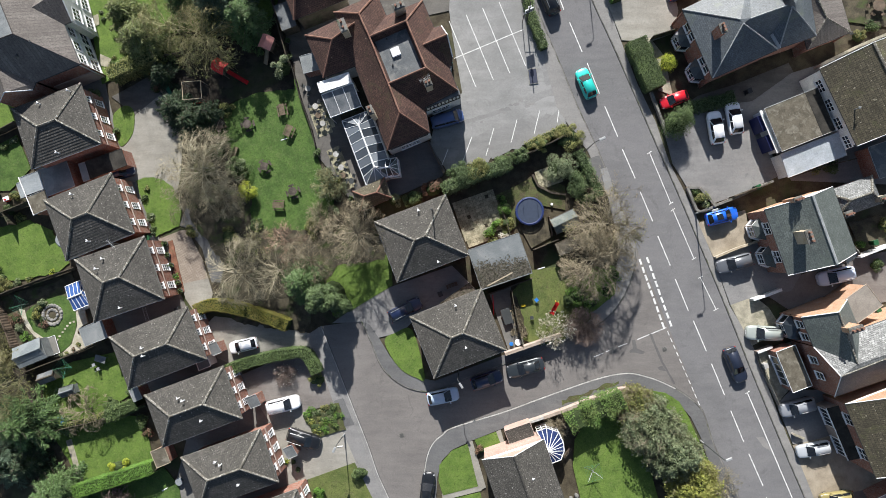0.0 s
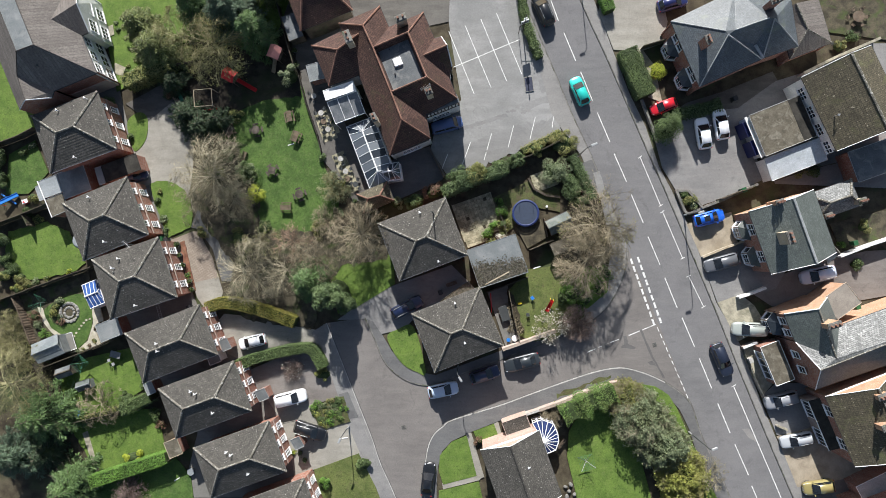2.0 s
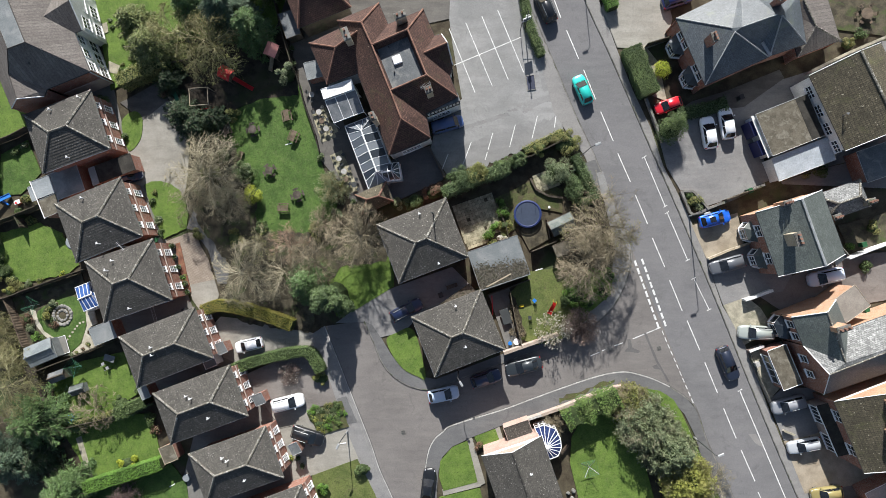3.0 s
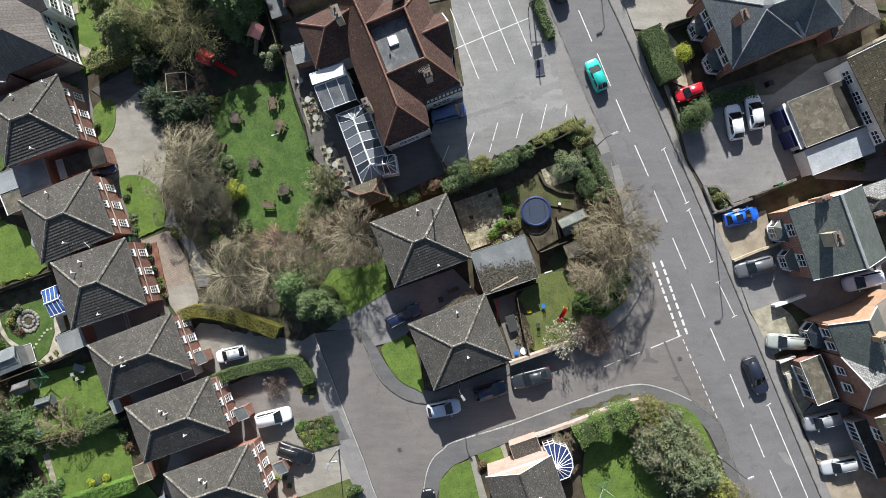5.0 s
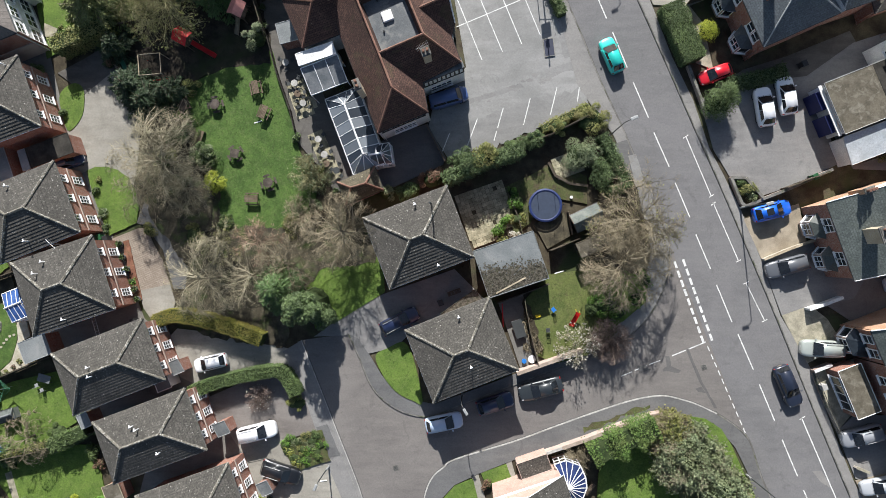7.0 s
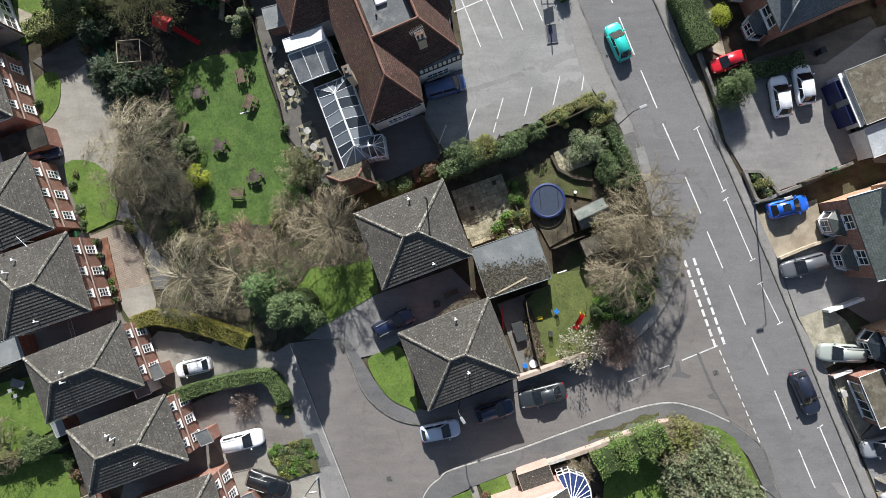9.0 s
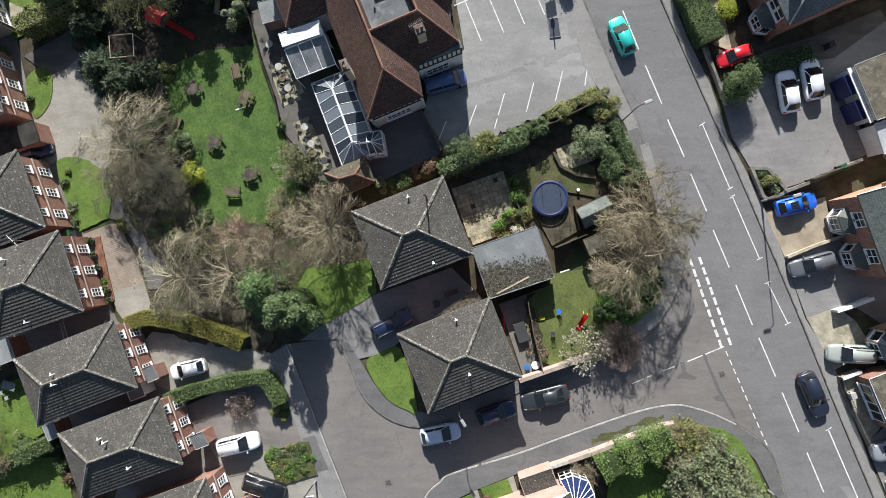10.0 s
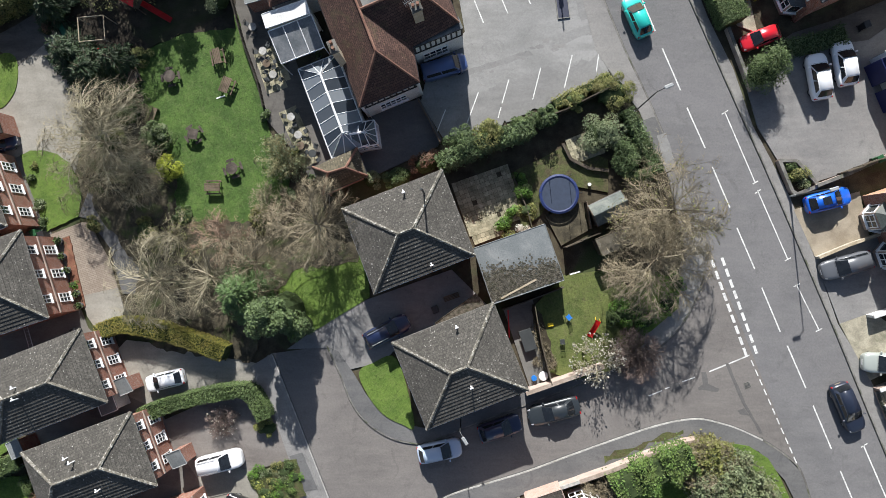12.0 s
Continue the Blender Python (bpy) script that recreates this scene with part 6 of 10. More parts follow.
def front_extension(h, s0, s1, depth, height, windows, roof="felt_black"):
    """A one-storey front strip with a dark lean roof and wide white windows."""
    length, width = h["size"]
    x0, x1, y = s0 * length / 2, s1 * length / 2, -width / 2 + 0.2
    bm = bmesh.new()
    box(bm, (x1 - x0, depth, height), ((x0 + x1) / 2, y - depth / 2, 0))
    e = part("front_extension", bm, "brick", h)
    bm = bmesh.new()
    quad(bm, [(x0 - 0.1, y, height + 0.45), (x0 - 0.1, y - depth - 0.15, height + 0.02), (x1 + 0.1, y - depth - 0.15, height + 0.02), (x1 + 0.1, y, height + 0.45)])
    part("lean_roof", bm, roof, e)
    bm = bmesh.new()
    rod(bm, (x0 - 0.1, y - depth - 0.15, height), (x1 + 0.1, y - depth - 0.15, height), 0.06, 0.06, 6)
    part("gutter", bm, "white", e)
    for s in windows:
        window(e, (s * length / 2, y - depth - 0.06, 0.8), 0, 2.3, 1.6, 3, rows=1)


# large slate house: two hipped ranges side by side, a cross gable and a low wing
SLATE = dict(nw=(25.02, 29.48, 4.9), sw=(28.56, 21.11, 4.9), an=(30.73, 27.18, 7.5), ap=(31.06, 26.69, 7.5), se=(36.22, 24.48, 4.9), v=(35.17, 26.11, 5.4), n=(32.9, 33.2, 4.9), n2=(33.1, 33.3, 4.9), ra=(31.94, 27.29, 7.5),
             rb=(35.96, 28.66, 7.5), n3=(39.84, 31.9, 4.9), g=(36.6, 28.6, 7.4), gs=(36.36, 24.6, 4.9), ge=(40.7, 26.04, 4.9), gn=(39.9, 31.7, 4.9))
slate_house = many_roofed("house", "large brick house with a blue slate hipped roof", "house", SLATE,
                          ["sw nw an ap", "se sw ap", "ap se v ra an", "nw n an", "an n n2 ra", "n2 n3 rb ra", "ra rb v", "v gs g rb", "gs ge g", "ge gn g", "gn n3 rb g"],
                          ["nw sw", "sw se", "gs ge", "ge gn", "n nw", "n3 n2"], ["an nw", "ap sw", "ap se", "g gs", "g ge", "ra rb"], "slate", "lead", (), "brick", 0.25, 0.08)
chimney(slate_house, (3.5, -3.5, 5.0), (0.6, 1.1), 3.1, "brick", 3, 20)
chimney(slate_house, (11.3, 0.9, 6.0), (1.3, 0.6), 2.6, "brick", 3, 20)
part("valley_gutter", rod(bmesh.new(), Vector(SLATE["v"]) - Vector((25.02, 29.48, -0.05)), Vector(SLATE["gs"]) - Vector((25.02, 29.48, -0.05)), 0.22, 0.22, 5), "lead", slate_house)
for s_, z_ in ((0.22, 3.2), (0.36, 3.2), (0.72, 3.2), (0.84, 3.2)):
    at_, turn_ = wall_spot(slate_house, SLATE["nw"], SLATE["sw"], s_, z_, -0.2)
    window(slate_house, at_, turn_, 1.0, 1.4, 0)
for s_ in (0.3, 0.78):
    at_, turn_ = wall_spot(slate_house, SLATE["nw"], SLATE["sw"], s_, 0, -0.25)
    bay_window(slate_house, at_, turn_, 2.6, 1.0, 2.2, 0.2, "slate")
LOW = dict(sw=(40.43, 24.9, 3.4), se=(45.62, 26.9, 3.4), ne=(44.0, 32.6, 3.4), ra=(41.83, 28.11, 5.0), rb=(40.4, 31.4, 5.0), nw=(39.0, 30.9, 3.4))
many_roofed("house_wing", "low rear wing with a grey-brown tile roof", "house wing", LOW, ["sw se ra", "se ne rb ra", "nw sw ra rb"], ["sw se", "se ne", "nw sw"], ["ra rb", "ra sw", "ra se"], "modern_tile", "ridge", (), "brick", 0.2, 0.1)

# shop with a brown tiled roof, white front and a flat-roofed block
shop = terrace_house(((40.87, 22.05), (45.11, 12.77), (53.70, 16.40)), 5.2, 3.0, (0, 0), "long building with mossy brown pantiles and a white wall", "render", "brown_tile", {"front": "render"}, "ridge", gauge=0.34)
length, width = shop["size"]
for s in (-0.62, -0.12, 0.36, 0.84):
    window(shop, (s * length / 2, -width / 2 + 0.18, 3.0), 0, 1.6, 1.2, 2)
vent_pipe(shop, (0.1 * length, -width * 0.38, 5.9), 0.8, "metal")
flat = flat_roof(((35.27, 17.74), (37.36, 12.50), (43.74, 15.04)), 3.4, "flat-roofed block with brown weathered felt and a white front", "felt_brown", "render", "grey_metal", "shop_block", "shop")
length, width = rect_pose((35.27, 17.74), (37.36, 12.50), (43.74, 15.04))[2:]
for s in (-0.5, 0.5):
    bm = bmesh.new()
    box(bm, (2.0, 0.5, 2.4), (s * length / 2 * 0.92, -width / 2 - 0.4, 0.1), bevel=0.03)
    part("blue_shutter", bm, plain("blue_shutter_paint", (0.008, 0.013, 0.075), 0.6), flat, "dark blue shop shutter")
bm = bmesh.new()
box(bm, (length - 0.1, width * 0.24, 0.02), (0, width * 0.375, 3.4))
part("roof_strip", bm, "felt_black", flat, "newer black felt along the wall")
bm = bmesh.new()
box(bm, (length, 0.35, 0.1), (0, -width / 2 - 0.2, 2.85))
part("canopy", bm, "render", flat)
flat_roof(((37.45, 12.29), (44.44, 14.99), (45.40, 12.08)), 2.9, "lean-to with pale corrugated sheets", "bright_sheet", "render", "metal", "lean_to", "lean-to", 0.4)
flat_roof(((47.72, 12.98), (54.68, 15.43), (55.68, 11.48)), 3.0, "dark blue-grey flat roof behind the shop", "felt_dark", "brick", "grey_metal", "outbuilding", "outbuilding")

# two brick houses with slate roofs and orange gables
terrace_house(((34.38, 5.33), (37.08, -2.51), (44.85, 0.57)), 5.3, 2.9, (0, 0), "brick house with a green-grey slate roof and orange gable", "brick", "green_slate", {"left": "orange_brick"}, "lead", ((-0.42, 2.5), (0.45, 2.5)), chim=((0.02, -0.52, "yellow_brick", (1.5, 0.7), 3.6), (-1.02, -0.35, "orange_brick", (0.5, 0.9), 2.6)), windows=((-0.42, 3.3), (0.45, 3.3)))
terrace_house(((43.46, 4.14), (49.14, 6.17), (47.72, 9.45)), 3.4, 1.6, (1.7, 1.7), "rear wing with pale weathered slates", "brick", "pale_slate", {}, "ridge", chim=((0.8, -0.6, "yellow_brick", (0.9, 0.6), 1.6), (-0.6, -0.85, "yellow_brick", (0.9, 0.6), 1.2)))
terrace_house(((44.90, -1.32), (46.49, 0.04), (44.60, 3.79)), 3.4, 0.8, (0.4, 0.4), "small rear wing with a slate roof", "brick", "slate", {}, "ridge")
CROSS = dict(a=(38.55, -7.43, 5.3), b=(41.27, -6.54, 8.0), b2=(43.8, -5.3, 5.3), c=(43.45, -12.45, 7.75), e2=(45.2, -8.8, 5.3), v=(39.96, -10.92, 5.3), w=(41.65, -13.89, 7.7), s=(42.31, -16.77, 5.3), re=(54.5, -8.55, 7.7), ne=(55.3, -5.0, 5.3), se=(55.6, -11.9, 5.3))
cross_house = many_roofed("house", "brick house with a slate cross gable, orange walls and white bays", "house", CROSS, ["a v c b", "b2 e2 c b", ("pale_slate", "v c w"), ("pale_slate", "e2 ne re w c"), ("slate", "s se re w")],
                          ["a v", "s se", ("orange_brick", "ne e2"), "se ne"], ["b c", "w re"], "green_slate", "ridge", [("orange_brick", "b2 a b"), ("brick", "v s w")], "brick", 0.22, 0.09)
chimney(cross_house, (3.9, -0.9, 5.6), (1.5, 0.6), 3.6, "orange_brick", 3, 18)
for s_, z_, a_, b_ in ((0.3, 3.3, "a", "v"), (0.72, 3.3, "a", "v"), (0.3, 3.3, "v", "s"), (0.62, 3.3, "v", "s")):
    at_, turn_ = wall_spot(cross_house, CROSS[a_], CROSS[b_], s_, z_, -0.12 if a_ == "a" else 0.0)
    window(cross_house, at_, turn_, 1.0, 1.5, 0)
at_, turn_ = wall_spot(cross_house, CROSS["a"], CROSS["v"], 0.45, 0, -0.2)
bay_window(cross_house, at_, turn_, 3.1, 1.2, 2.4, 0.2, "pane")
ext_ = flat_roof(((36.9, -12.0), (38.9, -16.95), (41.2, -16.0)), 2.7, "flat brown-roofed front extension with white windows", "felt_brown", "brick", "white", "front_extension", "extension")
window(ext_, (0, -rect_pose((36.9, -12.0), (38.9, -16.95), (41.2, -16.0))[3] / 2 - 0.02, 0.7), 0, 3.8, 1.7, 3, rows=1)
flat_roof(((43.58, -5.64), (46.46, -3.51), (47.46, -6.68)), 4.6, "taupe flat-roofed rear extension with orange walls", "brown_flat", "orange_brick", "orange_brick", "house_wing", "house wing")
row_house = terrace_house(((43.52, -17.59), (47.05, -26.23), (55.50, -22.55)), 5.3, 3.2, (0, 0), "brick house with a brown tiled roof and orange gable", "brick", "brown_tile", {"left": "orange_brick"}, "ridge", (), windows=((-0.5, 3.5), (0.45, 3.5)), chim=((-0.05, -0.12, "orange_brick", (0.7, 2.0), 3.6), (-0.8, 0.0, "orange_brick", (0.6, 1.2), 3.6)))
front_extension(row_house, -0.8, 0.62, 1.15, 2.7, (-0.5, 0.32))
flat_roof(((48.51, -29.52), (53.02, -27.15), (55.05, -32.09)), 3.0, "pale flat-roofed front porch of a house", "sheet", "brick", "white", "porch", "porch")
terrace_house(((47.42, -31.63), (50.72, -39.50), (58.72, -35.84)), 5.3, 3.2, (0, 0), "brick house with a brown tiled roof", "brick", "brown_tile", {}, "ridge")

# ---- house with a pink gable across the side road ----
pink = house(((0.92, -25.00), (3.80, -33.21), (11.13, -30.32)), 5.0, 2.4, (0, 0), "house with a brown-grey tile roof and sunlit pink gable", "pink_brick", "roof", "roof", 0.25)
length, width = pink["size"]
vent_pipe(pink, (-0.1 * length, 0.15 * width, 6.0), 0.7)
flat_roof(((3.79, -22.25), (6.98, -21.09), (7.67, -22.84)), 2.35, "low garage with a shallow brown tile roof and pink walls", "roof", "pink_brick", "pink_brick", "garage", "garage", 0.35, 0.05)
def fan_conservatory(at, turn, r, label):
    """A many-sided conservatory: blue panes between white bars that meet at a hub."""
    t = thing("conservatory", pose(*at, 0.1, 0, 0, turn), label, "conservatory")
    hub = Vector((0, 0, 3.1))
    ring = [Vector((x * r, y * r, 2.3)) for x, y in ((0.28, -0.88), (0.85, -0.65), (1.06, -0.08), (0.99, 0.48), (0.71, 1.11), (-0.07, 1.38), (-0.70, 1.16))]
    ring = [q for a, b in zip(ring, ring[1:]) for q in (a, (a + b) / 2)] + ring[-1:]
    for a, b in zip(ring, ring[1:]):
        bm = bmesh.new()
        bm.faces.new([bm.verts.new(p) for p in (a, b, hub)])
        part("pane", bm, "navy_glass", t)
        bm = bmesh.new()
        rod(bm, a, b, 0.07, 0.07, 5)
        part("gutter", bm, "white", t)
        d = b - a
        place = Matrix.Translation((a.x, a.y, 0)) @ pose(0, 0, 0, 0, 0, math.degrees(math.atan2(d.y, d.x)))
        part("window_frame", lattice(bmesh.new(), bars(0, d.length, 1, 0.07), bars(0.6, 2.3, 2, 0.07), 0.07), "white", t).matrix_basis = place
        part("base_wall", box(bmesh.new(), (d.length, 0.12, 0.6), (d.length / 2, 0, 0)), "pink_brick", t).matrix_basis = place
    for a in ring:
        part("glazing_bar", rod(bmesh.new(), a, hub, 0.045, 0.045, 5), "white", t)
    part("hub", rod(bmesh.new(), hub - Vector((0, 0, 0.05)), hub + Vector((0, 0, 0.12)), 0.16, 0.1, 8), "white", t)
    part("floor", disc(bmesh.new(), r * 0.9, 0, 0.1, 20), "slab", t)
    return t


fan_conservatory((9.16, -24.44), 0, 1.95, "many-sided white-framed conservatory with a blue glass roof")
blue = conservatory(((-53.59, -4.29), (-51.53, -3.47), (-50.29, -6.63)), 2.4, 0.5, (0.2, 0.2), "conservatory with a bright blue glass roof and white bars", 4)
for ob in blue.children:
    if ob.name.startswith("pane"):
        ob.data.materials[0] = M["blue_glass"]

# ---- trees, shrubs and hedges ----
def tubes(name, segments, sides, material):
    """One mesh of tapered bars; segments hold two ends and two radii."""
    seg = np.array([(*a, *b, ra, rb) for a, b, ra, rb in segments])
    a, b, r = seg[:, :3], seg[:, 3:6], seg[:, 6:]
    d = b - a
    d /= np.linalg.norm(d, axis=1, keepdims=True) + 1e-9
    side = np.cross(d, np.where(np.abs(d[:, 2:]) > 0.9, (1.0, 0, 0), (0, 0, 1.0)))
    side /= np.linalg.norm(side, axis=1, keepdims=True) + 1e-9
    other = np.cross(d, side)
    rings = []
    for k in range(sides):
        w = 2 * math.pi * k / sides
        o = math.cos(w) * side + math.sin(w) * other
        rings.append((a + o * r[:, :1], b + o * r[:, 1:]))
    n = len(seg)
    verts = np.concatenate([np.stack([rings[k][0], rings[k][1]], 1) for k in range(sides)], 1).reshape(-1, 3)
    faces = []
    for i in range(n):
        o = i * sides * 2
        for k in range(sides):
            j = (k + 1) % sides
            faces.append((o + 2 * k, o + 2 * j, o + 2 * j + 1, o + 2 * k + 1))
    me = bpy.data.meshes.new(name)
    me.from_pydata(verts.tolist(), [], faces)
    me.materials.append(M[material])
    return me


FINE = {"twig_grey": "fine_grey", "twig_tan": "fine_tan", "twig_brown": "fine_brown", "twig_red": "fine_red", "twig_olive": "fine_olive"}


def bare_tree(at, height, spread, label, twig="twig_grey", limbs=8, forks=(6, 6, 5), seed=0, category="tree", stems=1, thick=1.0, buds="", bud_count=0, flat=1.0, core=0.0, bud_size=0.13, lean=(0, 0)):
    """A leafless tree: a trunk, limbs that fan out from its head in long arcs, and finer shoots that keep their
    parent's run.
    core: how much of the crown's width a dark core, coloured as inner shade, fills; lean: how far the head stands off
    the foot."""
    rnd = random.Random(seed * 7919 + 13)
    t = thing("bare_tree" if category == "tree" else "bare_shrub", pose(*at, 0), label, category)
    trunk, boughs, twigs, tips = [], [], [], []
    off = Vector((*lean, 0))

    def turned(d, angle):
        """d bent by about that many radians towards any side."""
        side = d.cross(Vector((rnd.gauss(0, 1), rnd.gauss(0, 1), rnd.gauss(0, 1))))
        return (d * math.cos(angle) + side.normalized() * math.sin(angle)).normalized()

    def shoot(store, p, d, length, r, bends, droop=0.0, wob=0.1):
        """A bending shoot that stays below the crown's dome; returns its points and their directions."""
        pts, ways = [Vector(p)], [d.copy()]
        for i in range(bends):
            d = (d + Vector((rnd.gauss(0, wob), rnd.gauss(0, wob), rnd.gauss(0, wob * 0.7) - droop / bends))).normalized()
            q = pts[-1] + d * length / bends
            edge = math.hypot(q.x - off.x * q.z / height, q.y - off.y * q.z / height) / spread
            if edge > rnd.uniform(0.86, 1.12):
                break
            roof_ = height * (1.04 - 0.4 * edge * edge) + rnd.uniform(-0.25, 0.25)
            if q.z > roof_:
                d.z -= 0.25
            q.z = max(0.15, min(q.z, roof_))
            pts.append(q)
            ways.append(d.copy())
        n = max(1, len(pts) - 1)
        for i in range(len(pts) - 1):
            store.append((pts[i], pts[i + 1], r * (1 - 0.72 * i / n), r * (1 - 0.72 * (i + 1) / n)))
        return pts, ways

    def along(run, lo=0.0):
        k = min(len(run[0]) - 1, int((lo + (1 - lo) * rnd.random()) * len(run[0])))
        return run[0][k], run[1][k]

    for s in range(stems):
        foot = Vector((rnd.uniform(-0.3, 0.3), rnd.uniform(-0.3, 0.3), 0)) if stems > 1 else Vector()
        r0 = height * 0.02 * thick
        way = (Vector((foot.x * 0.6, foot.y * 0.6, height * 0.62)) + off).normalized()
        pts, _ = shoot(trunk, foot - Vector((0, 0, 0.1)), way, height * (0.6 if stems == 1 else 0.25), r0, 5, 0, 0.04)
        starts = pts[len(pts) // 2:]
        n_limbs = round(limbs * 1.65)
        for i in range(n_limbs):
            w = 2 * math.pi * (i + rnd.uniform(-0.35, 0.35)) / n_limbs
            o = rnd.choice(starts)
            rise = rnd.choice((0.15, 0.4, 0.8, 1.3)) * flat * rnd.uniform(0.7, 1.3)
            out = Vector((math.cos(w), math.sin(w), rise)).normalized()
            ln = spread * rnd.uniform(0.7, 1.08) * (1 + 0.2 * rise)
            one = shoot(boughs, o, out, ln, r0 * 0.33, 8, 0.35 + 0.4 * rise, 0.19)
            for a in range(forks[0]):
                p, d1 = along(one, 0.1)
                two = shoot(boughs, p, turned(d1, rnd.uniform(0.35, 0.95)), ln * rnd.uniform(0.22, 0.55), r0 * 0.13, 4, 0.2, 0.17)
                for b in range(forks[1]):
                    p2, d2 = along(two)
                    three = shoot(twigs, p2, turned(d2, rnd.uniform(0.3, 1.0)), ln * rnd.uniform(0.12, 0.3), 0.0165 * thick, 3, 0.1, 0.18)
                    for c in range(max(2, forks[2] - 3)):
                        p3, d3 = along(three)
                        four = shoot(twigs, p3, turned(d3, rnd.uniform(0.3, 1.0)), ln * rnd.uniform(0.07, 0.18), 0.0105 * thick, 2, 0.05, 0.15)
                        tips.append(four[0][-1])
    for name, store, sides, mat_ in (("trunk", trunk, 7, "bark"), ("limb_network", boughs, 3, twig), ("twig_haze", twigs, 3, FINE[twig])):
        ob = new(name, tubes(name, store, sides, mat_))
        ob.parent = t
        if name != "trunk":
            ob["kind"] = "stuff"
    if buds:
        spots = [rnd.choice(tips) for _ in range(bud_count)]
        if core:
            seat = Vector((rnd.uniform(0, 40), rnd.uniform(0, 40), 0))
            for _ in range(int(bud_count * 1.3)):
                d = Vector((rnd.gauss(0, 1), rnd.gauss(0, 1), abs(rnd.gauss(0.2, 0.8)))).normalized()
                k = 0.8 + 0.3 * noise.noise(d * 3.1 + seat) + rnd.gauss(0, 0.05)
                spots.append(Vector((d.x * spread * k + off.x, d.y * spread * k + off.y, 0.3 + d.z * height * k * 0.92)))
        leaves(t, spots, bud_size, buds, rnd, "blossom" if buds == "blossom" else "young_leaves")
    if core:
        lumpy_core(t, spread * core, spread * core, height * core, rnd, 0.1)
    return t


def leaves(parent, centres, size, material, rnd, name="leaves", up=0.5, long=1.5, normals=None, runs=None):
    """Many small folded leaves, each a pair of triangles with a crease."""
    n = len(centres)
    c = np.array([tuple(p) for p in centres])
    g = np.random.RandomState(rnd.randrange(1 << 30))
    nor = g.normal(size=(n, 3))
    nor /= np.linalg.norm(nor, axis=1, keepdims=True)
    if normals is not None:
        nor = nor * (1 - up) + np.array(normals) * up
    nor[:, 2] += 0.25
    nor /= np.linalg.norm(nor, axis=1, keepdims=True)
    u = np.cross(nor, g.normal(size=(n, 3)))
    if runs is not None:
        u = np.array(runs) + g.normal(size=(n, 3)) * 0.3
        u -= nor * (u * nor).sum(1, keepdims=True)
    u /= np.linalg.norm(u, axis=1, keepdims=True) + 1e-9
    v = np.cross(nor, u)
    s = size * g.uniform(0.55, 1.25, (n, 1))
    tip, tail = c + u * s * long / 2, c - u * s * long / 2
    l, r = c + v * s * 0.5 + nor * s * 0.18, c - v * s * 0.5 + nor * s * 0.18
    verts = np.stack([tail, l, tip, r], 1).reshape(-1, 3)
    base = np.arange(n)[:, None] * 4
    faces = np.concatenate([base + (0, 2, 1), base + (0, 3, 2)], 0)
    me = bpy.data.meshes.new(name)
    me.from_pydata(verts.tolist(), [], faces.tolist())
    me.materials.append(M[material])
    ob = new(name, me)
    ob.parent = parent
    ob["kind"] = "stuff"
    return ob


def lumpy_core(parent, rx, ry, h, rnd, z0=0.0, name="shade_core"):
    # lumpy dark core: the shade inside the leaves given as a colour
    bm = bmesh.new()
    bmesh.ops.create_icosphere(bm, subdivisions=3, radius=1.0)
    o = Vector((rnd.uniform(0, 50), rnd.uniform(0, 50), 0))
    for v in bm.verts:
        k = 0.74 + 0.22 * noise.noise(v.co * 2.3 + o)
        v.co = Vector((v.co.x * rx * k, v.co.y * ry * k, z0 + (v.co.z * 0.5 + 0.5) * h * (0.86 + 0.1 * k)))
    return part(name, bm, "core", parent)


def shrub(at, rx, ry, h, label, material="leaf", size=0.2, density=75, turn=0, seed=0, z0=0.0, category="shrub", name="shrub", lumps=None, group=""):
    """An uneven leafy shrub of several clumps."""
    rnd = random.Random(seed * 977 + 5 + int(abs(at[0]) * 100))
    t = thing(name, pose(*at, 0, 0, 0, turn), label, category, group)
    area = math.pi * rx * ry
    k = lumps or max(5, int(area * 1.1))
    pts, nor = [], []
    balls = []
    for i in range(k):
        w, d = rnd.uniform(0, 2 * math.pi), math.sqrt(rnd.random()) * 0.8
        br = rnd.uniform(0.22, 0.42) * min(rx, ry) if area > 3 else rnd.uniform(0.4, 0.6) * min(rx, ry)
        z = h * (0.95 - 0.55 * d * d) * rnd.uniform(0.75, 1.0) - br * 0.7
        balls.append((Vector((math.cos(w) * d * rx, math.sin(w) * d * ry, max(br * 0.4, z) + z0)), br))
    size *= 0.64
    for i in range(int(area * density * 2.2)):
        c, br = balls[rnd.randrange(k)]
        d = Vector((rnd.gauss(0, 1), rnd.gauss(0, 1), rnd.gauss(0.35, 0.8))).normalized()
        pts.append(c + d * br * rnd.uniform(0.75, 1.12))
        nor.append(tuple(d))
    lumpy_core(t, rx * 0.85, ry * 0.85, h * 0.7, rnd, z0)
    leaves(t, pts, size, material, rnd, normals=nor)
    return t


